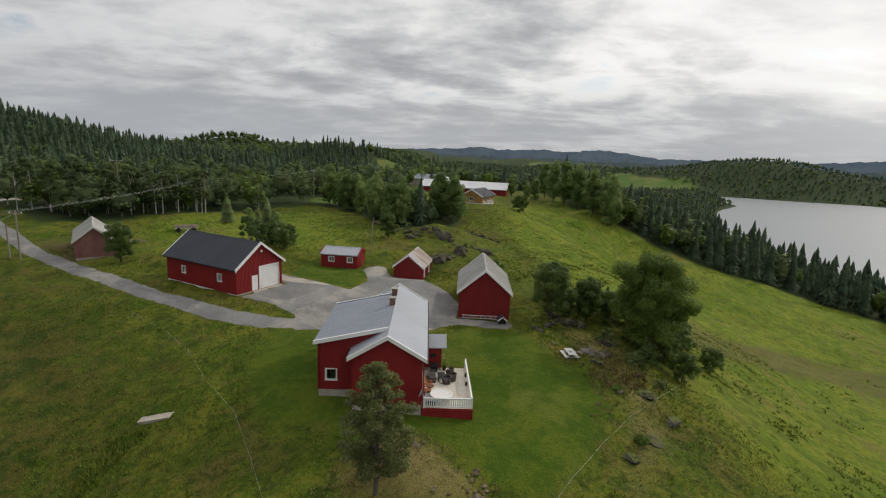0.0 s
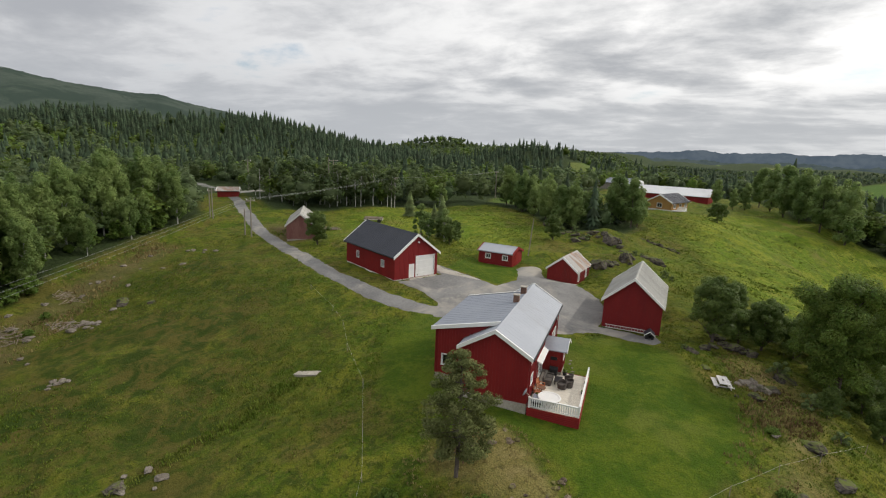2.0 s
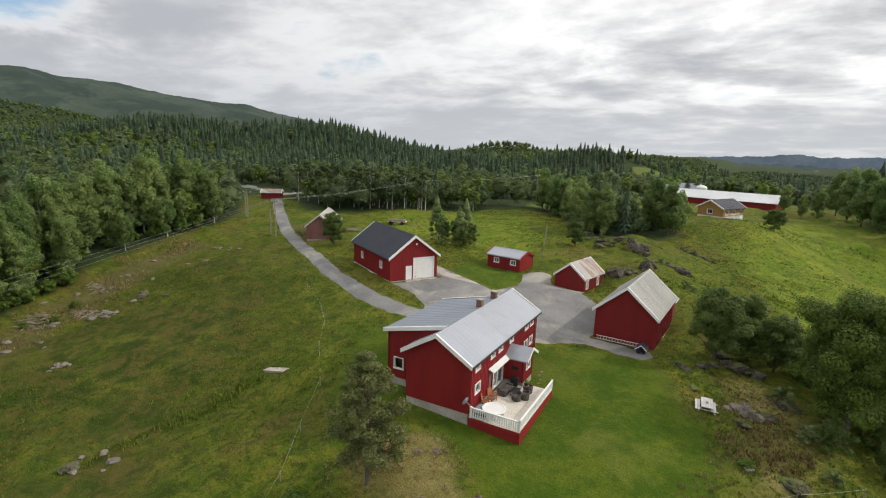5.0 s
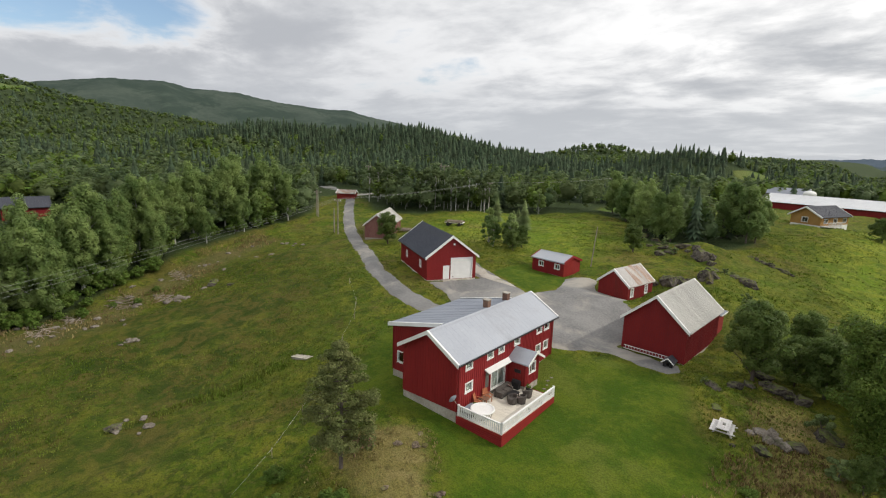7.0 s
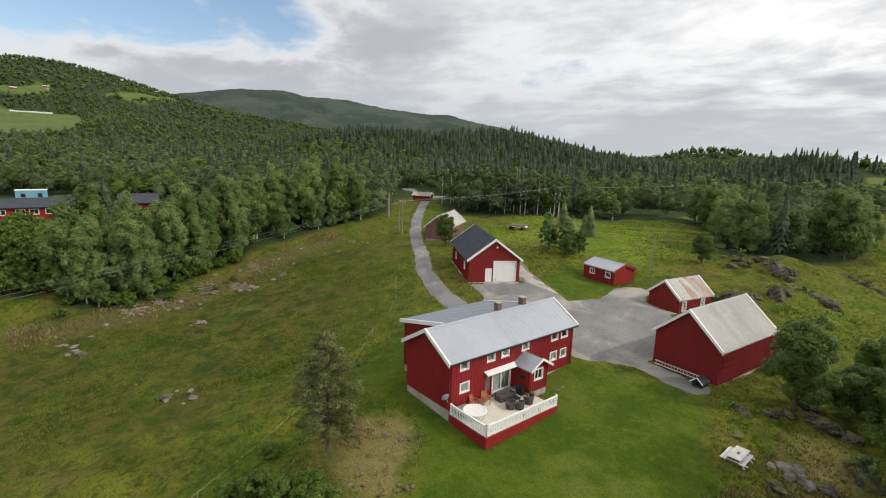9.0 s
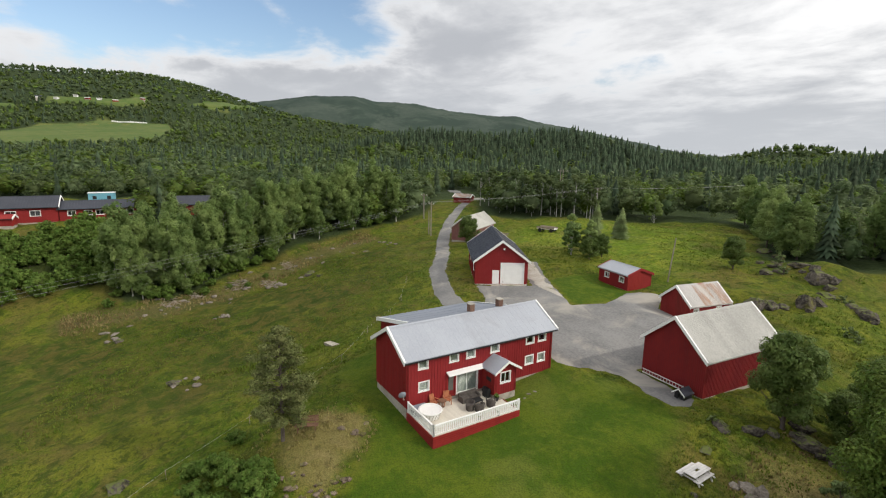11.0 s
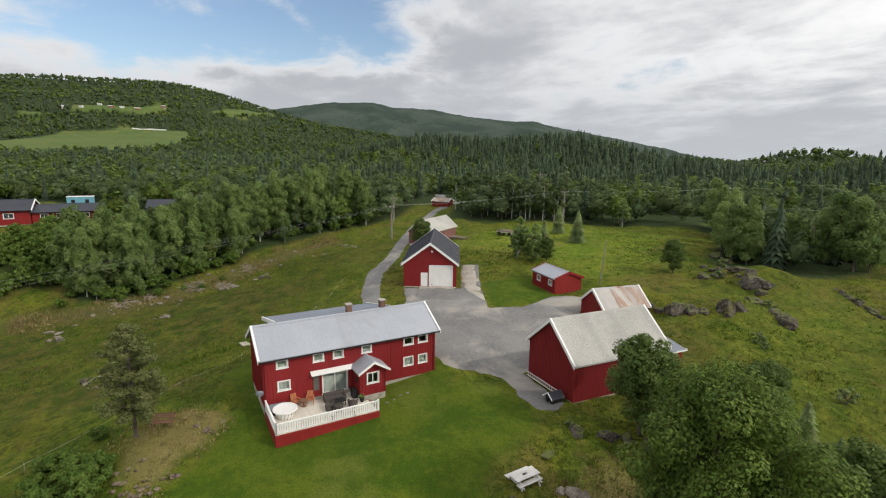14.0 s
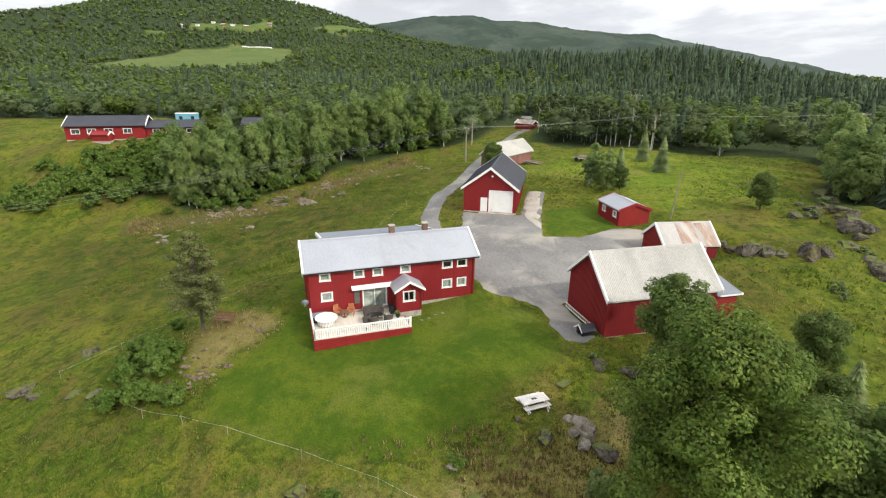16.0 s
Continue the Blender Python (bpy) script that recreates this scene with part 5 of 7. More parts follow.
for x in (1.0, 3.2):
    bm = bmesh.new()
    box(bm, x, x + 1.1, -0.02, -0.002, 1.3, 1.9)
    part("window", bm, BLACK, van)
for y in (-0.02, 2.0):
    bm = bmesh.new()
    tube(bm, (2.7, y, 0.33), (2.7, y + 0.2, 0.33), 0.33, sides=14)
    part("wheel", bm, BLACK, van)
farm_building("roadside_house", "red house half hidden at the road's end", "house", pose(-100, 97.0, 0, 0, 0, 40), 5, 4, 1.0, 2.6, 4.3, 5.2, 0.3, 0.3, RUST_SHEET, rib=0.6, gap=0.4)
rng = random.Random(5)
for k in range(7):
    x, y = -962 + rng.uniform(-14, 14) - 3 * max(k - 4, 0) ** 2, -135 + 22 * k + rng.uniform(-8, 8)
    z = ground_at(x, y) + 4.5
    farm_building("hillside_house", "small distant house on the hillside", "house", pose(x, y, 0, 0, 0, rng.uniform(40, 120)), rng.uniform(5, 8), 4.6, z - 8, z - 0.4, z + 1.6, z + 3.1, 0.4, 0.4,
                  rng.choice((FIBRE_ROOF, RUST_ROOF, DARK_ROOF)), wall=rng.choice((WHITE, RED, OCHRE, RED)), rib=0, gap=2.5, gutter=False)
strip = thing("bale_row", pose(-832, -8, ground_at(-832, -8)), "long row of white wrapped bales in the field", "bales")
for k in range(22):
    bm = bmesh.new()
    lathe(bm, ((0.85, 0), (0.98, 0.2), (0.98, 1.7), (0.85, 1.9)), 12)
    me_b = part("bale", bm, WHITE, strip)
    x, y = 0.68 * k - 7, 2.0 * k - 22
    me_b.location = (x, y, ground_at(-832 + x, -8 + y) - ground_at(-832, -8) + 0.7)


# ---- trees ----
def leaf_cloud(rng, centres, radii, count, size, flat=0.75, loose=0.45):
    """Leaf blades scattered through lobes of a crown: one small blade each."""
    k = len(centres)
    which = rng.choice(k, count, p=radii ** 2 / (radii ** 2).sum())
    d = rng.normal(size=(count, 3))
    d /= np.linalg.norm(d, axis=1)[:, None]
    r = radii[which] * rng.uniform(0.25, 1.0, count) ** 0.4
    c = centres[which] + d * r[:, None] * np.array([1, 1, flat])
    nrm = d + rng.normal(size=(count, 3)) * loose + np.array([0, 0, 0.45])
    nrm /= np.linalg.norm(nrm, axis=1)[:, None]
    u = np.cross(nrm, rng.normal(size=(count, 3)))
    u /= np.linalg.norm(u, axis=1)[:, None]
    v = np.cross(nrm, u)
    s = size * rng.uniform(0.6, 1.35, count)[:, None]
    verts = np.stack([c - u * s, c + u * s * 0.7 - v * s * 0.6, c + u * s * 0.5 + v * s * 0.7 - nrm * s * 0.15], 1).reshape(-1, 3)
    return verts, np.arange(3 * count).reshape(-1, 3)


def crown_lobes(rng, tall, trunk, radius, lobes, narrow=0.0, gaps=0.25, lobe_size=(0.20, 0.36)):
    """Lobe centres spread through an uneven crown."""
    mid, half = (tall + trunk) / 2, (tall - trunk) / 2
    out, rad = [], []
    while len(out) < lobes:
        p = rng.uniform(-1, 1, 3)
        n = np.linalg.norm(p)
        if n > 1 or n < 0.35:
            continue
        wave = 1 - gaps * (0.5 + 0.5 * math.sin(5 * math.atan2(p[1], p[0]) + 4 * p[2] + 2))
        taper = 1 - narrow * max(p[2], -0.3)
        lobe = radius * rng.uniform(*lobe_size)
        w = (radius - lobe * 0.6) * wave * taper
        out.append((p[0] * w, p[1] * w, mid + p[2] * (half - lobe * 0.7)))
        rad.append(lobe)
    return np.array(out), np.array(rad)


def stems(rng, centres, tall, trunk, girth, limbs, lean=0.3):
    bm = bmesh.new()
    sway = [Vector((rng.uniform(-1, 1) * lean * k / 4, rng.uniform(-1, 1) * lean * k / 4, k * tall * 0.8 / 4 - (0.4 if k == 0 else 0))) for k in range(5)]
    for k in range(4):
        tube(bm, sway[k], sway[k + 1], girth * (1 - k / 4.6), girth * (1 - (k + 1) / 4.6), 8)
    for c in centres[:limbs]:
        z = float(min(max(c[2] - math.hypot(c[0], c[1]) * 0.9, trunk * 0.75), tall * 0.72))
        f = z / (tall * 0.8) * 4
        k = min(int(f), 3)
        a = sway[k].lerp(sway[k + 1], f - k)
        b = a.lerp(Vector(c), 0.5) + Vector((0, 0, 0.08 * tall * float(rng.uniform(-0.3, 0.6))))
        g = float(girth * 0.42 * (1 - 0.5 * z / tall))
        tube(bm, a, b, g, g * 0.6, 6)
        tube(bm, b, c, g * 0.6, g * 0.2, 5)
    return bm


def broadleaf(name, label, seed, tall, trunk, radius, lobes, leaves, size, girth, leaf, bark, narrow=0.0, gaps=0.25, category="tree", full=0.0, lobe_size=(0.13, 0.27), flat=0.8):
    rng = np.random.default_rng(seed)
    c, r = crown_lobes(rng, tall, trunk, radius, lobes, narrow, gaps, lobe_size)
    t = thing(name, Matrix(), label, category)
    part("trunk", stems(rng, c, tall, trunk, girth, min(lobes, 18)), bark, t)
    verts, faces = leaf_cloud(rng, c, r, leaves, size, flat, 0.28)
    if full:
        # the dense inner foliage, ragged, behind the outer leaves
        v2, f2 = leaf_cloud(rng, c, r * 0.7, int(leaves * full), size * 2.2, flat)
        verts, faces = np.concatenate([verts, v2]), np.concatenate([faces, f2 + len(verts)])
    linked("crown", mesh_of("crown", verts, faces), leaf, t)
    return t


def spruce_mesh(seed, tall, radius, tiers, points):
    """Overlapping ragged skirts of drooping branches round a stem: vertices and triangles."""
    rng = np.random.default_rng(seed)
    verts, faces = [], []
    for k in range(tiers):
        f = k / tiers
        z0 = tall * (0.03 + 0.93 * f)
        top = tall * (0.03 + 0.93 * min(1.0, f + 1.9 / tiers)) + 0.02 * tall
        r = radius * (1 - f) ** 0.85 * rng.uniform(0.85, 1.12) + 0.1
        count = max(4, round(points * (1 - 0.4 * f)))
        n, turn = len(verts), rng.uniform(0, 6.3)
        verts.append((rng.uniform(-0.05, 0.05) * radius, rng.uniform(-0.05, 0.05) * radius, top))
        for j in range(2 * count):
            a = turn + (j + rng.uniform(-0.3, 0.3)) * math.pi / count
            out = rng.uniform(0.85, 1.2) if j % 2 == 0 else rng.uniform(0.38, 0.62)
            lift = rng.uniform(-0.05, 0.04) * tall / tiers * 3 + (0.0 if j % 2 == 0 else 0.25 * (top - z0))
            verts.append((math.cos(a) * r * out, math.sin(a) * r * out, z0 + lift))
        for j in range(2 * count):
            faces.append((n, n + 1 + j, n + 1 + (j + 1) % (2 * count)))
    return np.array(verts), np.array(faces)


def spruce(name, label, seed, tall, radius, tiers, detail, leaf):
    t = thing(name, Matrix(), label, "tree")
    bm = bmesh.new()
    tube(bm, (0, 0, -0.4), (0, 0, tall * 0.92), 0.018 * tall, 0.004 * tall, 7)
    part("trunk", bm, BARK, t)
    linked("crown", mesh_of("crown", *spruce_mesh(seed, tall, radius, tiers, detail)), leaf, t)
    return t


def stand(proto, spots, group="", sink=0.1):
    """Put a tree at the first spot and copies of it at the others: x, y, scale, turn."""
    for k, (x, y, s, turn) in enumerate(spots):
        m = Matrix.Translation((x, y, ground_at(x, y) - sink)) @ Matrix.Rotation(radians(turn), 4, "Z") @ Matrix.Scale(s, 4)
        if k == 0:
            first = m
        else:
            q = copy_thing(proto, m)
            if group:
                tagged(q, group=group)
    proto.matrix_world = first
    if group:
        tagged(proto, group=group)


stand(broadleaf("oak_tree", "large spreading green broadleaf tree on the bank", 3, 13.6, 1.4, 5.8, 120, 85000, 0.10, 0.34, OAK_LEAF, BARK, 0.35, 0.55, lobe_size=(0.13, 0.25)), [(21.8, 53.4, 1.0, 0)])


def pine(name, label, seed, tall, trunk, radius, leaves):
    """Whorls of thin upswept branches, each carrying flat sprays of needles."""
    rng = np.random.default_rng(seed)
    t = thing(name, Matrix(), label, "tree")
    bm = bmesh.new()
    tube(bm, (0, 0, -0.4), (0.1, -0.05, tall * 0.5), 0.15, 0.10, 9)
    tube(bm, (0.1, -0.05, tall * 0.5), (0, 0.05, tall), 0.10, 0.02, 8)
    centres, radii = [], []
    for k in range(15):
        f = k / 14
        z = trunk + (tall - trunk - 0.4) * f
        reach = radius * min(1.0, 0.55 + 1.6 * f) * (1 - f) ** 0.6 + 0.3
        for j in range(5):
            a = 2.4 * k + j * math.tau / 5 + rng.uniform(-0.4, 0.4)
            r = reach * rng.uniform(0.6, 1.1)
            tip = Vector((math.cos(a) * r, math.sin(a) * r, z + r * rng.uniform(-0.1, 0.35)))
            tube(bm, (0.05, 0, z), tip, 0.035, 0.012, 4)
            for g in (0.45, 0.7, 0.92):
                centres.append((tip.x * g + rng.uniform(-0.2, 0.2), tip.y * g + rng.uniform(-0.2, 0.2), z + (tip.z - z) * g + 0.1))
                radii.append(rng.uniform(0.28, 0.5) * (0.6 + 0.4 * (1 - f)))
    part("trunk", bm, BARK, t)
    linked("crown", mesh_of("crown", *leaf_cloud(rng, np.array(centres), np.array(radii) * 1.25, leaves, 0.072, flat=0.7)), PINE_LEAF, t)
    return t


stand(pine("pine_tree", "thin airy olive-green pine beside the bench", 8, 8.9, 1.9, 3.0, 30000), [(-5.0, 27.2, 1.0, 40)])
stand(broadleaf("rowan_tree", "bushy broadleaf tree beside the barn", 11, 6.6, 0.4, 2.8, 60, 19000, 0.10, 0.15, ROWAN_LEAF, BARK, 0.1, 0.35, lobe_size=(0.16, 0.30)),
      [(12.1, 59.6, 1.2, 0), (17.2, 62.0, 0.95, 120), (24.5, 60.5, 1.35, 200), (-48.1, 69.9, 0.95, 60), (-12.2, 92.6, 0.8, 30), (29, 70, 1.0, 280), (14.8, 69.4, 0.85, 170), (-27.6, 82.4, 0.62, 40)], "trees round the yard")
stand(broadleaf("willow_bush", "dense dark green bush on the rocky bank", 17, 4.2, 0.2, 2.2, 60, 11000, 0.085, 0.08, ROWAN_LEAF, BARK, 0.1, 0.35, "bush"),
      [(15.0, 62.4, 1.0, 0), (20.4, 62.6, 1.15, 90), (18.4, 66.0, 1.0, 210), (22.6, 57.8, 1.1, 300), (24.6, 55.0, 1.1, 30), (25.0, 51.0, 0.9, 150), (14.6, 65.8, 0.9, 20), (20.6, 50.2, 0.75, 50), (27, 57.5, 1.2, 10), (-27.5, 79.6, 0.95, 75),
       (18.6, 138, 1.3, 0), (30.5, 66, 1.2, 140), (33, 60, 0.9, 100), (22.6, 65.2, 0.8, 0), (25.2, 64.6, 1.0, 250)], "bushes on the bank")
stand(broadleaf("juniper_bush", "small dark juniper bush among the rocks", 23, 1.8, 0.0, 0.9, 16, 1500, 0.10, 0.05, YOUNG_SPRUCE, BARK, 0.3, 0.2, "bush"),
      [(17.7, 55.4, 1.25, 0), (19.2, 50.0, 1.1, 200), (9.2, 55.6, 0.45, 40), (20.5, 46, 0.8, 0), (2.2, 91.0, 0.8, 0), (3.4, 90.2, 0.5, 40), (-6, 94, 0.9, 80), (-7.2, 95.1, 0.6, 10), (-9, 99, 1.1, 130), (7, 81.5, 0.9, 250), (8.2, 80.8, 0.6, 90), (16.5, 78, 1.0, 60)], "junipers on the bank")
stand(broadleaf("garden_shrub", "bright green shrub below the knoll", 29, 1.9, 0.0, 1.5, 44, 4200, 0.10, 0.05, BUSH_LEAF, BARK, 0.2, 0.3, "bush"),
      [(-0.8, 24.6, 1.1, 0), (-3.6, 23.6, 1.0, 70), (1.6, 23.6, 1.0, 160), (-6.0, 22.6, 0.9, 250), (3.4, 26.2, 0.8, 40), (15.0, 36.2, 0.5, 0), (-1.6, 22.2, 1.0, 120), (-8.5, 24.4, 0.6, 20), (1.0, 21.4, 0.9, 200), (-4.4, 21.2, 0.8, 10), (-2.6, 24.9, 1.0, 300), (2.6, 25.2, 0.7, 90), (-7.4, 21.2, 0.7, 140)],
      "shrubs below the knoll")
stand(broadleaf("birch_tree", "slender pale-stemmed birch in the field", 31, 6.6, 0.25, 2.1, 46, 6500, 0.14, 0.10, TALL_LEAF, PALE_BARK, 0.35, 0.4),
      [(-34.0, 81.6, 1.0, 0), (-31.6, 79.6, 0.85, 100), (-29.4, 81.4, 0.95, 200), (-46, 118, 1.0, 40)], "birches in the field")
stand(spruce("spruce_tree", "young green spruce in the field", 37, 6.6, 1.9, 19, 15, YOUNG_SPRUCE), [(-30.8, 84.2, 0.95, 70), (-45.4, 99.4, 0.9, 70), (-36.3, 96.4, 0.95, 310), (-38.8, 98.0, 0.6, 30), (18.8, 67.4, 0.8, 30), (21.2, 66.6, 0.68, 120)], "young spruces")

# the tall aspens along the western edge of the pasture
rng = random.Random(12)
EDGE = [(-66, 13), (-63, 19), (-65.5, 25), (-73, 35), (-78, 46), (-80, 58), (-83, 70)]
spots = []
for (ax, ay), (bx, by) in zip(EDGE, EDGE[1:]):
    n = max(2, round(math.hypot(bx - ax, by - ay) / 3.4))
    for k in range(n):
        for row in range(3):
            f = (k + rng.uniform(0, 0.9)) / n
            if rng.random() < (0.45 if row == 0 else 0.12):
                continue
            s = rng.uniform(0.58, 1.08) * (0.78 if row == 0 else 1.0)
            spots.append((ax + (bx - ax) * f - row * 4.2 + rng.uniform(-1, 1), ay + (by - ay) * f + rng.uniform(-1.2, 1.2) + row * 0.6, s, rng.uniform(0, 360)))
aspens = [broadleaf("aspen_tree", "tall slender aspen at the pasture's edge", 41 + k, 15.0, 0.4, 3.25, 60, 10500, 0.19, 0.17, TALL_LEAF, PALE_BARK, 0.25, 0.5, full=0.04, flat=1.15, lobe_size=(0.20, 0.36)) for k in range(3)]
spots = [q for q in spots if q[1] > 15.8] + [(-68.0, 13.4, 0.95, 200), (-71.6, 14.0, 1.0, 45), (-65.6, 15.6, 0.8, 110), (-68.5, 16.4, 0.95, 20), (-72.5, 17.8, 1.0, 140), (-66.0, 21.5, 0.95, 250), (-69.5, 23.5, 1.0, 80), (-71, 28.5, 0.95, 300), (-76, 22.5, 0.95, 10)]
for k, proto in enumerate(aspens):
    stand(proto, spots[k::3], "aspens along the pasture")
spots = [(-62 - rng.uniform(0, 16) - 0.1 * k, 16 + 1.6 * k * 0.5 + rng.uniform(-4, 4), rng.uniform(0.5, 1.0), rng.uniform(0, 360)) for k in range(14)]
spots += [(-62 - rng.uniform(0, 4), 20 + 3.5 * k + rng.uniform(-2, 2), rng.uniform(0.25, 0.5), rng.uniform(0, 360)) for k in range(6)]
spots += [(-70 - rng.uniform(0, 22), 8 - 2.2 * k + rng.uniform(-2, 2), rng.uniform(0.4, 0.8), rng.uniform(0, 360)) for k in range(14)]
spots += [(-66 - rng.uniform(0, 24), 8 - rng.uniform(0, 44), rng.uniform(0.5, 1.1), rng.uniform(0, 360)) for k in range(30)]
spots += [(-71 - rng.uniform(0, 16), 14 - rng.uniform(0, 26), rng.uniform(0.8, 1.35), rng.uniform(0, 360)) for k in range(50)]
spots += [(-76 - rng.uniform(0, 11), 13 - rng.uniform(0, 7), rng.uniform(1.1, 1.6), rng.uniform(0, 360)) for k in range(10)]
for (ax, ay), (bx, by) in zip(EDGE, EDGE[1:]):
    n = round(math.hypot(bx - ax, by - ay) / 1.7)
    for k in range(n):
        f = (k + rng.random()) / n
        if rng.random() < 0.8:
            spots.append((ax + (bx - ax) * f + 1.0 - rng.uniform(0, 4.5), ay + (by - ay) * f + rng.uniform(-0.6, 0.6), rng.uniform(0.4, 0.95), rng.uniform(0, 360)))
spots = [q for q in spots if off_line([(-101, -14), (-101, 18)], np.float64(q[0]), np.float64(q[1])) > 10.5]
stand(broadleaf("hazel_bush", "rounded hazel bush under the aspens", 51, 3.4, 0.2, 2.2, 44, 1800, 0.23, 0.06, BUSH_LEAF, BARK, 0.1, 0.3, "bush"), spots, "bushes under the aspens")


spots = []
for k in range(30):
    f = k / 29
    line = [(-30, 124), (-17, 107), (-9, 104.5), (0, 108.5), (2.5, 115), (-3, 125)]
    g = f * (len(line) - 1)
    i = min(int(g), len(line) - 2)
    x, y = (line[i][j] + (line[i + 1][j] - line[i][j]) * (g - i) for j in (0, 1))
    spots.append((x - 1.5 + rng.uniform(-1.5, 1.5), y + 1.5 + rng.uniform(0, 9), rng.uniform(0.6, 1.0) * (0.75 if f > 0.72 else 1.0), rng.uniform(0, 360)))
spots += [(35.5, 194, 1.2, 20), (37.0, 184, 1.3, 90), (39.0, 175, 1.4, 200), (41.5, 167.5, 1.35, 150), (45.0, 161, 1.4, 300), (49.5, 156, 1.45, 60), (44, 172, 1.2, 10), (50, 164, 1.3, 240),
          (26, 176.5, 0.6, 100), (30.5, 186, 0.8, 30), (22.5, 190, 0.8, 70)]
alders = [broadleaf("alder_tree", "full-crowned alder at the field wood's edge", 71 + k, 11.5, 0.4, 3.4, 56, 8000, 0.19, 0.16, TALL_LEAF, BARK, 0.3, 0.5, full=0.04, flat=1.05, lobe_size=(0.20, 0.36)) for k in range(2)]
for k, proto in enumerate(alders):
    stand(proto, spots[k::2], "alders at the wood's edge")
spots = [(-88 + 1.55 * k + rng.uniform(-1.5, 1.5), 97 + 0.36 * k + rng.uniform(0, 7), rng.uniform(0.75, 1.1), rng.uniform(0, 360)) for k in range(24)]
stand(broadleaf("tall_birch", "tall birch with bare pale stem by the road's end", 75, 11.0, 3.2, 2.2, 28, 3200, 0.22, 0.12, BIRCH_LEAF, PALE_BARK, 0.3, 0.4), spots, "birches by the road's end")


# ---- woods: too many trees to count ----
def scatter(base_verts, base_faces, x, y, z, scale, turn, wide):
    c, s = np.cos(turn), np.sin(turn)
    b = base_verts
    px = (b[None, :, 0] * c[:, None] - b[None, :, 1] * s[:, None]) * (scale * wide)[:, None] + x[:, None]
    py = (b[None, :, 0] * s[:, None] + b[None, :, 1] * c[:, None]) * (scale * wide)[:, None] + y[:, None]
    pz = b[None, :, 2] * scale[:, None] + z[:, None]
    verts = np.stack([px, py, pz], -1).reshape(-1, 3)
    faces = (base_faces[None] + (np.arange(len(x)) * len(b))[:, None, None]).reshape(-1, base_faces.shape[1])
    return verts, faces


def far_broadleaf(seed, leaves, size, lobes=5):
    """A distant crown: sprays of leaves in lobes round a dark inner mass, as triangles."""
    rng = np.random.default_rng(seed)
    bm = bmesh.new()
    bmesh.ops.create_icosphere(bm, subdivisions=1, radius=1.0)
    verts = np.array([q.co for q in bm.verts])
    faces = np.array([[w.index for w in p.verts] for p in bm.faces])
    bm.free()
    core = 0.62 if leaves else 0.95
    verts = verts * rng.uniform(0.75, 1.2, (len(verts), 1)) * np.array([3.2 * core, 3.2 * core, 5.4 * core]) + np.array([0, 0, 5.8])
    if leaves:
        centres, radii = crown_lobes(rng, 12.0, 0.2, 3.7, lobes, 0.3, 0.35, (0.24, 0.42))
        lv, lf = leaf_cloud(rng, centres, radii, leaves, size, 1.1, 0.22)
        faces = np.concatenate([faces, lf + len(verts)])
        verts = np.concatenate([verts, lv])
    return verts, faces


def pale_trunk(lo, hi, r):
    a = np.array([0, 2.1, 4.2])
    ring = np.stack([np.cos(a) * r, np.sin(a) * r], 1)
    verts = np.concatenate([np.c_[ring, np.full(3, lo)], np.c_[ring * 0.6, np.full(3, hi)]])
    return verts, np.array([(0, 1, 4, 3), (1, 2, 5, 4), (2, 0, 3, 5)])


def conifer_share(x, y):
    share = 0.07 + 0.9 * np.maximum(hush(x, y, 45, 1.0) - 0.62, 0)
    ridge = np.exp(-(off_line([(-150, 280), (-300, 306), (-380, 262), (-400, 200)], x, y) / 75) ** 4)
    knob = np.exp(-((x + 75) / 50) ** 2 - ((y - 335) / 50) ** 2)
    ridge = ridge + 0.5 * np.exp(-((x + 150) / 60) ** 2 - ((y - 170) / 50) ** 2)
    pines = 0.8 * np.exp(-((x - 8) / 18) ** 2 - ((y - 124) / 15) ** 2)
    lake = pines + np.where((x > 40) & (y > 100), 0.55, 0.0)
    far = np.clip((np.hypot(x, y) - 500) / 500, 0, 1) * 0.08
    return np.clip(share + 0.9 * ridge + 0.9 * knob + lake + far, 0, 0.97)


def wood_spots(lo, hi, step, seed, thin=0.0, east=58):
    rng = np.random.default_rng(seed)
    n = int(2 * hi / step)
    gx, gy = np.meshgrid(np.arange(n), np.arange(n))
    x = (gx.ravel() - n / 2 + rng.uniform(-0.48, 0.48, n * n)) * step
    y = (gy.ravel() - n / 2 + rng.uniform(-0.48, 0.48, n * n)) * step
    d, az = np.hypot(x - 10, y - 15), np.degrees(np.arctan2(x - 10, y - 15))
    keep = (d >= lo) & (d < hi) & (az > -128) & (az < east)
    x, y = x[keep], y[keep]
    z = height(x, y)
    keep = (z > -59.0) & (inside(OPEN, x, y) > 2.0) & (inside(GARDEN, x, y) > 2.0) & (inside(SCRUB, x, y) > 1.0)
    keep &= (off_line(ROAD, x, y) > 5) & (off_line([(-135, 116), (-112, 107), (-103, 103), (-90, 114), (-70, 125), (-40, 138)], x, y) > 5)
    keep &= (np.hypot(x + 105, y - 62) > 6) & (np.hypot(x + 102, y - 27) > 8) & (np.hypot(x + 112, y - 107) > 9) & (off_line([(-110, 8), (-80, 14)], x, y) > 4)
    for poly in MEADOWS:
        keep &= inside(poly, x, y) > 3
    village = np.exp(-((x + 1000) / 70) ** 2 - ((y - 120) / 130) ** 2)
    keep &= ~lakeside_fields(x, y)
    keep &= rng.uniform(size=len(x)) > 0.15 * village + thin
    keep &= inside(EDGE + [(-96, 70), (-96, 9)], x, y) > -6
    return x[keep], y[keep], z[keep], rng


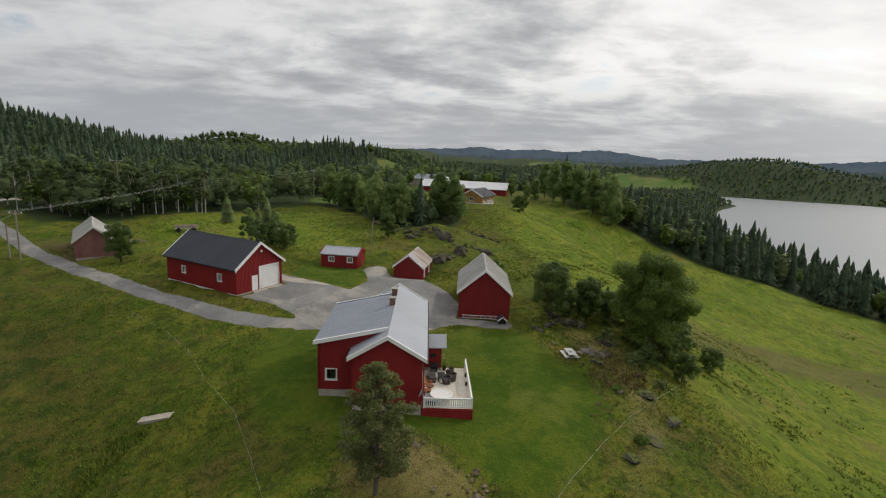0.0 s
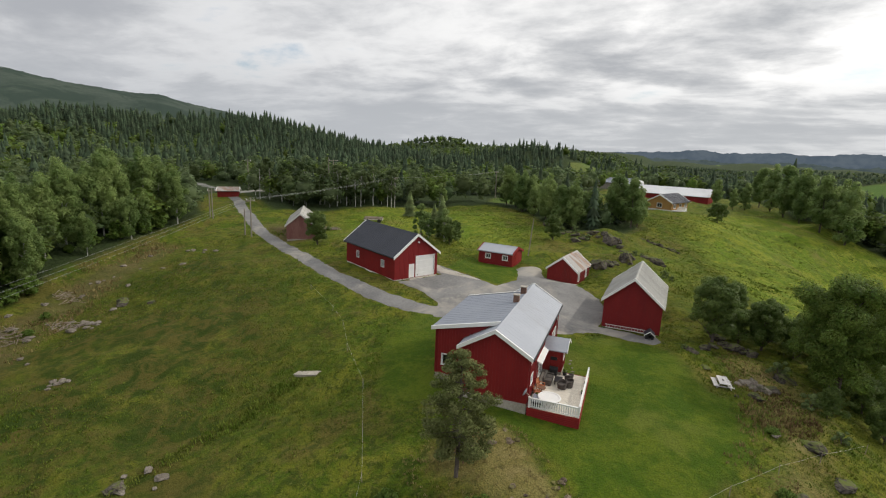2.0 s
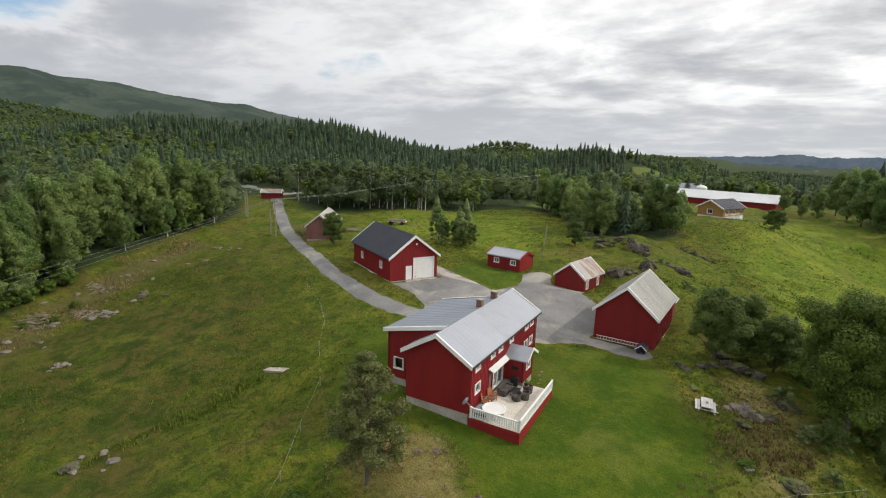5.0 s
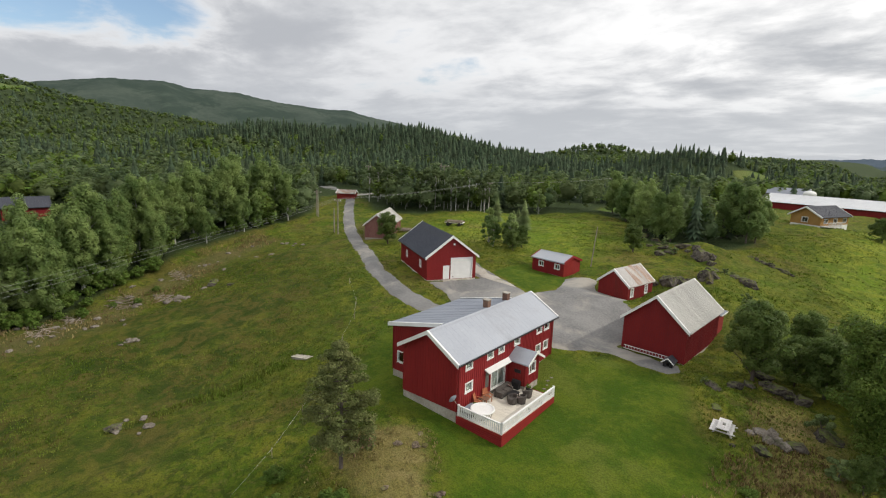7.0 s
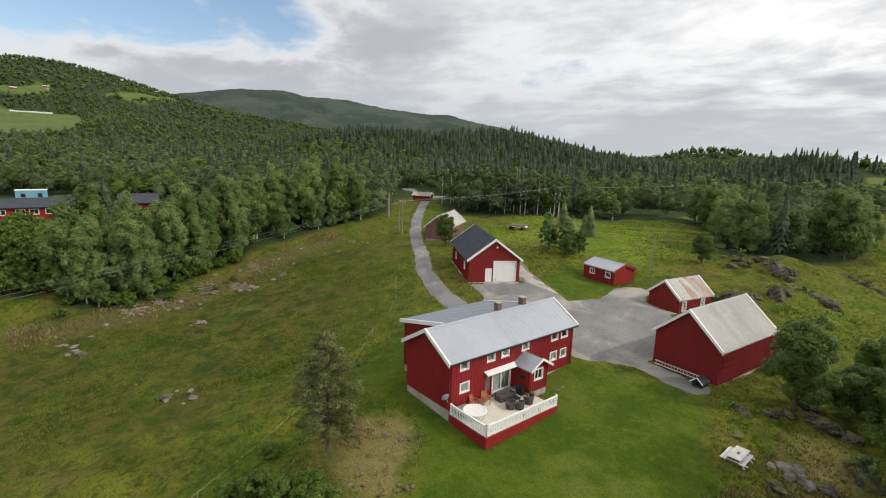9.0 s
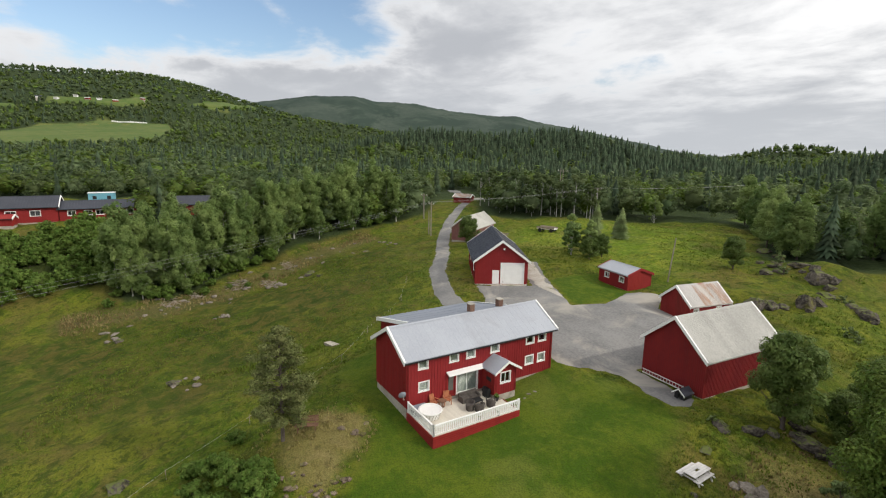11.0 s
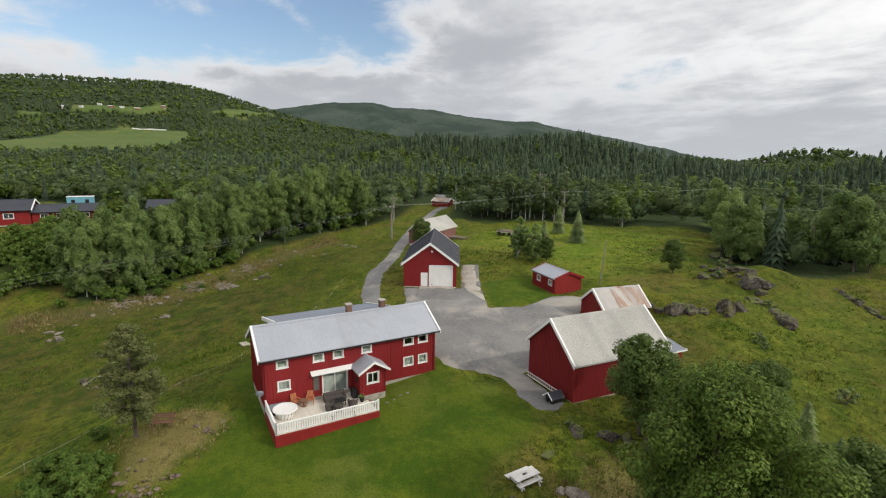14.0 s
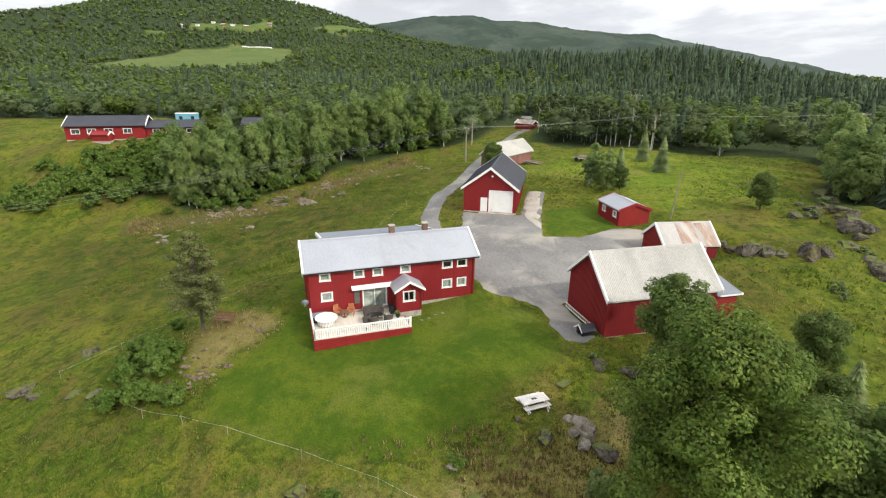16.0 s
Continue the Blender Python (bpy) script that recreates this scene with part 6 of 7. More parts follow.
def woods(lo, hi, step, seed, spruces, leafies, tall, label, trunks=None, thin=0.0, east=58, spread=1.5):
    x, y, z, rng = wood_spots(lo, hi, step, seed, thin, east)
    needle = rng.uniform(size=len(x)) < conifer_share(x, y)
    for kinds, mask, mat, name, scale in ((spruces, needle, SPRUCE_LEAF, "spruce_wood", tall[0]), (leafies, ~needle, None, "birch_wood", tall[1])):
        which = rng.integers(0, len(kinds), len(x))
        for k, base in enumerate(kinds):
            m = mask & (which == k)
            if not m.any():
                continue
            n = int(m.sum())
            s = scale * rng.uniform(0.62, 1.12, n) * np.where((x[m] > 45) & (y[m] > 90) & (y[m] < 330), 1.3, np.where(np.hypot(x[m] + 75, y[m] - 335) < 75, 0.72, 1.0))
            v, f = scatter(*base, x[m], y[m], z[m] - 0.3, s, rng.uniform(0, math.tau, n), rng.uniform(0.85, 1.15, n) * (spread / 1.5 if mat else spread))
            ob = linked(name, mesh_of(name, v, f), mat or (BIRCH_LEAF, ASPEN_LEAF, OAK_LEAF)[k % 3])
            tagged(ob, label, "wood", kind="stuff")
            if trunks and mat is None:
                m = m & (off_line([(-96, 104), (-70, 104)], x, y) < 14)
                n = int(m.sum())
                s = scale * rng.uniform(0.7, 1.1, n)
                v, f = scatter(*trunks, x[m], y[m], z[m] - 0.5, s, rng.uniform(0, math.tau, n), np.ones(n))
                ob = linked("birch_stems", mesh_of("birch_stems", v, f), PALE_BARK)
                tagged(ob, "pale birch stems in the wood", "stems", kind="stuff")


woods(70, 190, 4.4, 61, [spruce_mesh(k, 12, 2.3, 12, 9) for k in (1, 2)], [far_broadleaf(k, 340, 0.5, 22) for k in (3, 4, 5)], (0.85, 0.70),
      "mixed birch and spruce wood round the fields", pale_trunk(0, 6, 0.13))
woods(190, 470, 5.8, 62, [spruce_mesh(k, 13, 2.6, 7, 7) for k in (6, 7)], [far_broadleaf(k, 64, 0.95, 9) for k in (8, 9, 10)], (0.95, 0.76), "dark wooded hillside of spruce and birch")
woods(470, 1000, 9.0, 63, [spruce_mesh(k, 13, 2.6, 4, 5) for k in (11, 12)], [far_broadleaf(k, 30, 1.35, 8) for k in (13, 14, 15)], (0.8, 0.66), "distant wooded slopes", spread=1.9)
woods(1000, 1900, 15.0, 64, [spruce_mesh(k, 13, 3.2, 3, 4) for k in (16, 17)], [far_broadleaf(k, 12, 2.2, 6) for k in (18, 19, 20)], (0.85, 0.75), "far forested hills", spread=2.3)


# ---- things round the house ----
def at(x, y, turn=0.0, lift=0.0):
    return pose(x, y, ground_at(x, y) + lift, 0, 0, turn)


bench = thing("garden_bench", at(-4.9, 28.9, 69), "brown slatted garden bench on the dry knoll", "bench")
for k in range(4):
    bm = bmesh.new()
    box(bm, -0.85, 0.85, -0.25 + k * 0.125, -0.15 + k * 0.125, 0.42, 0.455)
    part("seat_slat", bm, BENCH_WOOD, bench)
for k in range(3):
    bm = bmesh.new()
    y, z = 0.28 + 0.05 * k, 0.55 + 0.14 * k
    prism(bm, ((-0.85, y, z), (-0.85, y + 0.035, z + 0.11), (-0.85, y + 0.065, z + 0.10), (-0.85, y + 0.03, z - 0.01)), (1.7, 0, 0))
    part("back_slat", bm, BENCH_WOOD, bench)
for x in (-0.65, 0.6):
    bm = bmesh.new()
    box(bm, x, x + 0.06, -0.25, -0.18, -0.1, 0.42)
    box(bm, x, x + 0.06, 0.2, 0.27, -0.1, 0.42)
    box(bm, x, x + 0.06, -0.18, 0.2, 0.34, 0.42)
    prism(bm, ((x, 0.2, 0.42), (x, 0.27, 0.42), (x, 0.43, 0.98), (x, 0.38, 0.98)), (0.06, 0, 0))
    part("leg", bm, BENCH_WOOD, bench)

table = thing("picnic_table", at(12.25, 49.4, 95, -0.12) @ Matrix.Diagonal((1.24, 1.08, 0.92, 1)), "bleached white picnic table with attached benches on the lawn edge", "picnic table")
for k in range(5):
    bm = bmesh.new()
    y = -0.40 + k * 0.16
    if k == 2:
        box(bm, -0.75, -0.15, y, y + 0.15, 0.70, 0.745)
        box(bm, 0.15, 0.75, y, y + 0.15, 0.70, 0.745)
    else:
        box(bm, -0.75, 0.75, y, y + 0.15, 0.70, 0.745)
    part("top_board", bm, PALE_WOOD, table)
for s in (-1, 1):
    for k in range(2):
        bm = bmesh.new()
        y = s * 0.62 + (k - 1) * 0.17 + 0.085 * (1 - s)
        box(bm, -0.75, 0.75, y, y + 0.16, 0.41, 0.455)
        part("bench_board", bm, PALE_WOOD, table)
for x in (-0.6, 0.54):
    bm = bmesh.new()
    box(bm, x, x + 0.06, -0.78, 0.78, 0.33, 0.41)
    box(bm, x, x + 0.06, -0.4, 0.4, 0.62, 0.70)
    for s in (-1, 1):
        prism(bm, ((x, s * 0.3, 0.66), (x, s * 0.38, 0.66), (x, s * 0.72, -0.12), (x, s * 0.62, -0.12)), (0.06, 0, 0))
    part("trestle", bm, PALE_WOOD, table)

slab = thing("well_cover", pose(-24.2, 36.62, ground_at(-24.2, 36.62) + 0.06, 0, -10, 5), "pale weathered board cover lying in the grass", "cover")
for k in range(4):
    bm = bmesh.new()
    box(bm, -1.3 + 0.03 * (k % 2), 1.3 - 0.04 * (k % 3), -0.46 + k * 0.23, -0.245 + k * 0.23, 0.0, 0.05 + 0.006 * (k % 2))
    part("board", bm, OLD_BOARD, slab)
bm = bmesh.new()
box(bm, -1.2, 1.2, -0.42, 0.42, -0.45, 0.0)
part("frame", bm, GREY_WALL, slab)


def on_deck(x, y, turn=0.0):
    """A pose on the terrace, from plan coordinates of the place."""
    return pose(x, y, DECK_Z + 0.002, 0, 0, turn)


tub = thing("round_tub", on_deck(-1.15, 37.2), "round white tub with wide rim on the terrace", "tub")
bm = bmesh.new()
lathe(bm, ((0.62, 0.0), (0.68, 0.1), (0.74, 0.42), (0.84, 0.52), (0.92, 0.60), (0.90, 0.66), (0.80, 0.66), (0.72, 0.62), (0.60, 0.60), (0.36, 0.575), (0.05, 0.57)), 36)
part("shell", bm, WHITE, tub)
for k in range(18):
    a = k * math.tau / 18
    bm = bmesh.new()
    tube(bm, (0.66 * math.cos(a), 0.66 * math.sin(a), 0.0), (0.80 * math.cos(a + 0.2), 0.80 * math.sin(a + 0.2), 0.54), 0.02, sides=5)
    part("stave", bm, GREY_WALL, tub)


def tub_chair(name, label, m, r=0.42, tall=0.72):
    c = thing(name, m, label, "chair", "dark wicker set on the terrace")
    bm = bmesh.new()
    n = 20
    for k in range(n):
        a0, a1 = -2.2 + 4.4 * k / n, -2.2 + 4.4 * (k + 1) / n
        t0 = tall * (0.72 + 0.28 * math.cos(a0 * 0.6) ** 2)
        t1 = tall * (0.72 + 0.28 * math.cos(a1 * 0.6) ** 2)
        ring = [(r * 0.82 * math.cos(a0), r * 0.82 * math.sin(a0), 0.02), (r * 0.82 * math.cos(a1), r * 0.82 * math.sin(a1), 0.02),
                (r * math.cos(a1), r * math.sin(a1), t1), (r * math.cos(a0), r * math.sin(a0), t0)]
        va = [bm.verts.new(p) for p in ring]
        vb = [bm.verts.new((p[0] * 0.84, p[1] * 0.84, p[2])) for p in ring]
        bm.faces.new(va)
        bm.faces.new(vb[::-1])
        for i in range(4):
            j = (i + 1) % 4
            bm.faces.new((va[i], va[j], vb[j], vb[i]))
    part("shell", bm, WICKER, c)
    bm = bmesh.new()
    lathe(bm, ((r * 0.68, 0.02), (r * 0.76, 0.30), (r * 0.78, 0.38), (r * 0.70, 0.44)), 20)
    part("cushion", bm, WICKER, c)
    return c


proto = tub_chair("wicker_chair", "grey-brown round-backed wicker terrace chair", on_deck(-0.25, 41.0, 10))
copy_thing(proto, on_deck(-0.45, 42.2, -25))
copy_thing(proto, on_deck(-0.72, 40.4, 70))
sofa = thing("wicker_sofa", on_deck(-2.05, 41.2, 2.3) @ Matrix.Scale(0.85, 4), "grey-brown wicker sofa against the patio window", "sofa")
bm = bmesh.new()
box(bm, -0.42, -0.24, -1.0, 1.0, 0.0, 0.78)
part("backrest", bm, WICKER, sofa)
bm = bmesh.new()
box(bm, -0.24, 0.42, -0.84, 0.84, 0.0, 0.32)
part("seat_base", bm, WICKER, sofa)
for s in (-1, 1):
    bm = bmesh.new()
    box(bm, -0.24, 0.42, min(s * 0.84, s * 1.0), max(s * 0.84, s * 1.0), 0.0, 0.58)
    part("armrest", bm, WICKER, sofa)
    bm = bmesh.new()
    vs = box(bm, -0.22, 0.40, min(s * 0.02, s * 0.82), max(s * 0.02, s * 0.82), 0.32, 0.46)
    bmesh.ops.bevel(bm, geom=bm.edges[:], offset=0.04, segments=2, affect="EDGES")
    part("cushion", bm, WICKER, sofa)
low = thing("coffee_table", on_deck(-1.2, 41.3, 4), "low dark wicker table with a tray", "table")
bm = bmesh.new()
box(bm, -0.32, 0.32, -0.5, 0.5, 0.34, 0.40)
part("top", bm, BLACK, low)
for x in (-0.28, 0.22):
    for y in (-0.46, 0.40):
        bm = bmesh.new()
        box(bm, x, x + 0.06, y, y + 0.06, 0, 0.34)
        part("leg", bm, WICKER, low)
grill = thing("gas_grill", on_deck(-1.9, 42.75, 95) @ Matrix.Scale(0.72, 4), "black covered grill beside the porch", "grill")
bm = bmesh.new()
prism(bm, ((-0.3, -0.5, 0.55), (0.3, -0.5, 0.55), (0.3, -0.5, 0.85), (0.12, -0.5, 1.12), (-0.2, -0.5, 1.08), (-0.3, -0.5, 0.85)), (0, 1.0, 0))
bmesh.ops.bevel(bm, geom=bm.edges[:], offset=0.04, segments=2, affect="EDGES")
part("hood", bm, BLACK, grill)
bm = bmesh.new()
box(bm, -0.25, 0.25, -0.42, 0.42, 0.02, 0.55)
part("cabinet", bm, BLACK, grill)
for x, y, turn in ((-2.35, 38.2, 20), (-2.3, 39.3, -15)):
    ch = thing("wooden_chair", on_deck(x, y, turn), "orange-brown wooden armchair by the wall", "chair", "wooden chairs on the terrace")
    for k in range(5):
        bm = bmesh.new()
        box(bm, -0.22 + k * 0.1, -0.13 + k * 0.1, -0.26, 0.26, 0.40, 0.43)
        part("seat_slat", bm, TERRACOTTA, ch)
    for k in range(5):
        bm = bmesh.new()
        prism(bm, ((-0.26, -0.24 + k * 0.1, 0.45), (-0.23, -0.24 + k * 0.1, 0.45), (-0.36, -0.24 + k * 0.1, 0.95), (-0.39, -0.24 + k * 0.1, 0.95)), (0, 0.08, 0))
        part("back_slat", bm, TERRACOTTA, ch)
    for s in (-1, 1):
        for xx in (-0.24, 0.24):
            bm = bmesh.new()
            box(bm, xx - 0.025, xx + 0.025, s * 0.27 - 0.025, s * 0.27 + 0.025, 0, 0.6)
            part("leg", bm, TERRACOTTA, ch)
        bm = bmesh.new()
        box(bm, -0.28, 0.3, s * 0.27 - 0.04, s * 0.27 + 0.04, 0.6, 0.63)
        part("armrest", bm, TERRACOTTA, ch)
small = thing("side_table", on_deck(-2.1, 38.75, 0), "small round wooden table between the chairs", "table")
bm = bmesh.new()
lathe(bm, ((0.33, 0.50), (0.35, 0.52), (0.35, 0.55), (0.33, 0.56)), 20)
part("top", bm, BENCH_WOOD, small)
bm = bmesh.new()
lathe(bm, ((0.2, 0.0), (0.04, 0.08), (0.04, 0.5)), 12)
part("pedestal", bm, BENCH_WOOD, small)
chest = thing("storage_box", on_deck(-1.95, 36.75, 2), "dark storage box against the house wall", "box")
bm = bmesh.new()
box(bm, -0.4, 0.4, -0.6, 0.6, 0, 0.5)
part("body", bm, BLACK, chest)
bm = bmesh.new()
box(bm, -0.43, 0.43, -0.63, 0.63, 0.5, 0.56)
part("lid", bm, WING_ROOF, chest)


def potted_plant(x, y, s, flower, seed, z=None):
    rng = np.random.default_rng(seed)
    p = thing("potted_plant", pose(x, y, (DECK_Z + 0.002) if z is None else z), "leafy plant in a dark round pot", "plant", "pots on the terrace")
    bm = bmesh.new()
    lathe(bm, ((0.14 * s, 0), (0.2 * s, 0.3 * s), (0.22 * s, 0.32 * s), (0.19 * s, 0.31 * s)), 14)
    part("pot", bm, BLACK, p)
    c, r = crown_lobes(rng, 0.75 * s, 0.3 * s, 0.3 * s, 9, 0, 0.2)
    linked("leaves", mesh_of("leaves", *leaf_cloud(rng, c, r, 160, 0.07 * s)), BUSH_LEAF, p)
    if flower:
        linked("flowers", mesh_of("flowers", *leaf_cloud(rng, c, r * 1.1, 26, 0.05 * s)), WHITE, p)


potted_plant(-0.95, 43.1, 1.0, True, 1)
potted_plant(1.0, 40.2, 0.55, False, 2)
potted_plant(1.0, 41.9, 0.55, False, 3)
potted_plant(-2.2, 37.6, 0.8, True, 4)
dish = thing("satellite_dish", pose(-2.45, 35.6, -0.5, 0, 0, -100), "small grey satellite dish on the house corner", "dish")
bm = bmesh.new()
lathe(bm, ((0.02, 0.0), (0.2, 0.025), (0.31, 0.08), (0.33, 0.1), (0.31, 0.11), (0.16, 0.04)), 24)
pan = part("pan", bm, WING_ROOF, dish)
pan.matrix_local = pose(0, -0.25, 0, 70, 0, 0)
bm = bmesh.new()
tube(bm, (0, 0.1, -0.15), (0, -0.25, 0), 0.025)
part("arm", bm, GREY_WALL, dish)

# ---- rocks ----
def rock_mesh(seed, rough=0.32, detail=2):
    bm = bmesh.new()
    pick = random.Random(seed)
    for _ in range(26):
        d = Vector((pick.gauss(0, 1), pick.gauss(0, 1), pick.gauss(0, 1))).normalized()
        bm.verts.new(d * pick.uniform(0.85, 1.15))
    hull = bmesh.ops.convex_hull(bm, input=bm.verts)
    bmesh.ops.delete(bm, geom=[g for g in hull["geom_interior"] if isinstance(g, bmesh.types.BMVert)], context="VERTS")
    bmesh.ops.subdivide_edges(bm, edges=bm.edges[:], cuts=detail + 1, use_grid_fill=True)
    bmesh.ops.triangulate(bm, faces=bm.faces[:])
    off = Vector((seed * 7.3, seed * 3.1, seed * 1.7))
    for v in bm.verts:
        d = v.co.copy()
        n = noise.noise(d * 1.7 + off) * 0.30 + noise.noise(d * 4.1 + off) * 0.22 + noise.noise(d * 8.5 + off) * 0.12
        v.co = d * (1 + 0.8 * rough * (2.0 * n))
        v.co.z *= 0.75
    me = bpy.data.meshes.new("boulder")
    bm.to_mesh(me)
    bm.free()
    return me


ROCKS = [rock_mesh(k) for k in range(6)]
RUBBLES = [rock_mesh(k + 20, 0.36, 0) for k in range(5)]
PALE_ROCKS = [rock_mesh(k + 10, 0.36, 1) for k in range(4)]
for me in ROCKS:
    me.materials.append(ROCK)
for me in PALE_ROCKS:
    me.materials.append(PALE_ROCK)
rng = random.Random(77)


def boulder(x, y, sx, sy, sz, pale=False, label="grey lichen-spotted boulder in the grass", sink=0.5):
    ob = new("boulder", rng.choice(PALE_ROCKS if pale else ROCKS))
    ob.matrix_world = Matrix.Translation((x, y, ground_at(x, y) + sz * (0.60 - sink))) @ Matrix.Rotation(rng.uniform(0, 6.3), 4, "Z") @ Matrix.Diagonal((sx, sy, sz, 1))
    tagged(ob, label, "rock", "rocks round the farm")


CREST_ROCKS = ((-2.6, 81.4, 1.7, 1.2, 1.5), (-1.2, 82.0, 1.1, 0.9, 1.2), (-4.3, 80.9, 0.8, 0.6, 0.5), (-5.7, 80.8, 0.7, 0.5, 0.5), (-0.3, 83.0, 0.7, 0.6, 0.6),
               (1.2, 85.0, 0.9, 1.0, 1.7), (1.9, 86.2, 0.8, 0.7, 1.2), (1.9, 84.4, 0.5, 0.5, 0.7), (-2.2, 95.0, 1.7, 1.3, 1.9), (-0.9, 95.8, 0.9, 0.8, 1.3), (-0.4, 94.0, 0.8, 0.6, 0.7),
               (-5.4, 97.0, 1.3, 0.7, 0.7), (-3.6, 96.6, 1.0, 0.6, 0.8), (-4.4, 95.6, 0.6, 0.5, 0.5), (0.5, 90.7, 1.3, 0.9, 0.9), (-8.1, 93.9, 1.3, 0.9, 0.8), (-6.9, 95.0, 1.0, 0.7, 0.7),
               (-8.6, 97.2, 1.1, 0.8, 0.8), (5.0, 88.6, 1.2, 0.9, 1.0), (6.2, 88.0, 0.9, 0.8, 1.1), (3.9, 89.3, 0.8, 0.6, 0.6), (6.9, 87.3, 0.5, 0.4, 0.5), (-16.4, 108.1, 1.5, 1.1, 0.9),
               (-13.6, 106.5, 1.2, 1.0, 0.8), (-10.5, 101, 1.0, 0.8, 0.7), (-11.6, 98.2, 0.8, 0.6, 0.5))
for x, y, sx, sy, sz in CREST_ROCKS:
    boulder(x, y, sx * 1.15, sy * 1.15, sz * 0.95, label="large grey-brown boulder on the grassy crest", sink=0.68)
BANK_ROCKS = ((12.6, 61.0, 1.0, 0.7, 0.6), (13.4, 60.0, 1.1, 0.7, 0.7), (14.2, 59.3, 1.2, 0.7, 0.8), (15.0, 59.5, 0.9, 0.6, 0.7), (15.9, 59.7, 1.0, 0.6, 0.7), (12.0, 58.4, 0.8, 0.4, 0.3),
              (9.7, 55.8, 0.7, 0.5, 0.5), (10.2, 55.5, 0.5, 0.4, 0.4), (11.3, 57.4, 0.9, 0.5, 0.5), (11.0, 52.3, 0.9, 0.35, 0.16), (13.2, 47.9, 0.26, 0.22, 0.2),
              (14.8, 49.0, 0.8, 0.5, 0.5), (16.6, 52.0, 0.9, 0.7, 0.6), (18.2, 55.0, 1.2, 0.9, 0.7), (18.0, 43.5, 1.1, 0.8, 0.6))
for x, y, sx, sy, sz in ((14.3, 51.7, 0.8, 0.7, 0.8), (15.0, 51.9, 0.7, 0.6, 0.95), (15.5, 51.4, 0.6, 0.5, 1.0), (14.9, 50.9, 0.6, 0.5, 0.7), (16.0, 50.9, 0.6, 0.5, 0.7), (13.7, 51.2, 0.5, 0.45, 0.4)):
    boulder(x, y, sx * 0.8, sy * 0.8, sz * 0.9, True, "pale lichened outcrop in the heathery bank")
for x, y, sx, sy, sz in BANK_ROCKS:
    boulder(x, y, sx, sy, sz, label="dark rock on the overgrown bank")
SLOPE_ROCKS = ((16.2, 36.8, 0.9, 0.7, 0.5), (13.6, 34.4, 0.7, 0.6, 0.4), (19.2, 40.2, 1.0, 0.7, 0.5), (-0.8, 21.0, 0.9, 0.5, 0.4), (-1.8, 19.6, 0.8, 0.5, 0.4), (-3.4, 17.6, 0.9, 0.6, 0.4),
               (-7.1, 12.4, 1.3, 0.8, 0.7), (-5.2, 14.0, 0.7, 0.5, 0.4), (-10.5, 16.5, 1.2, 0.7, 0.5))
for x, y, sx, sy, sz in SLOPE_ROCKS:
    boulder(x, y, sx, sy, sz, label="rock showing through the rough slope")
PASTURE_ROCKS = ((-28.7, 20.6, 0.9, 0.6, 0.5), (-61.2, 44.0, 1.2, 0.8, 0.8), (-60.2, 43.3, 0.9, 0.7, 0.6), (-50, 14.3, 0.8, 0.6, 0.5), (-55.6, 44.0, 0.7, 0.5, 0.4))
for x, y, sx, sy, sz in PASTURE_ROCKS:
    boulder(x, y, sx, sy, sz, label="weathered stone in the pasture")
for k in range(12):
    f = k / 11
    boulder(2.8 + 6.5 * f + rng.uniform(-0.3, 0.3), 103.6 - 3.5 * f + rng.uniform(-0.3, 0.3), rng.uniform(0.4, 0.8), rng.uniform(0.3, 0.6), rng.uniform(0.3, 0.55), label="stone of a low dry field wall")
def brush_pile(x, y, reach, count):
    bm = bmesh.new()
    for k in range(count):
        a, r, h = rng.uniform(0, 6.3), reach * math.sqrt(rng.random()), rng.uniform(0.05, 0.4)
        c = Vector((math.cos(a) * r * 1.4, math.sin(a) * r, 0))
        c.z = ground_at(x + c.x, y + c.y) - ground_at(x, y) + h
        w = Vector((rng.uniform(-1, 1), rng.uniform(-1, 1), rng.uniform(-0.3, 0.3))) * rng.uniform(0.4, 1.1)
        tube(bm, c - w, c + w, rng.uniform(0.025, 0.05), 0.015, 4)
    ob = part("brush_pile", bm, WOOD)
    ob.matrix_world = at(x, y)
    tagged(ob, "tangled pile of dead grey-brown branches below the aspens", "brushwood", "brush piles")


for x, y, reach, count in ((-60.8, 21.0, 1.6, 70), (-62.8, 25.0, 1.2, 40), (-64.4, 31.6, 1.8, 60), (-61.4, 36.6, 1.4, 44), (-69.0, 41.5, 1.4, 40)):
    brush_pile(x, y, reach, count)
for me in RUBBLES:
    me.materials.append(RUBBLE)
for cx, cy, n, spread in ((1.5, 27.6, 24, 0.6), (0.2, 26.4, 16, 0.6), (1.2, 29.4, 8, 0.4), (-3.6, 32.6, 7, 0.7)):
    for k in range(n):
        s = rng.uniform(0.10, 0.26)
        x, y = cx + rng.gauss(0, spread), cy + rng.gauss(0, spread)
        ob = new("boulder", rng.choice(RUBBLES))
        ob.matrix_world = Matrix.Translation((x, y, ground_at(x, y) + 0.1 * s)) @ Matrix.Rotation(rng.uniform(0, 6.3), 4, "Z") @ Matrix.Diagonal((s * rng.uniform(0.9, 1.7), s, s * rng.uniform(0.5, 0.9), 1))
        tagged(ob, "broken brown stone on the dry knoll", "rock", "rocks round the farm")
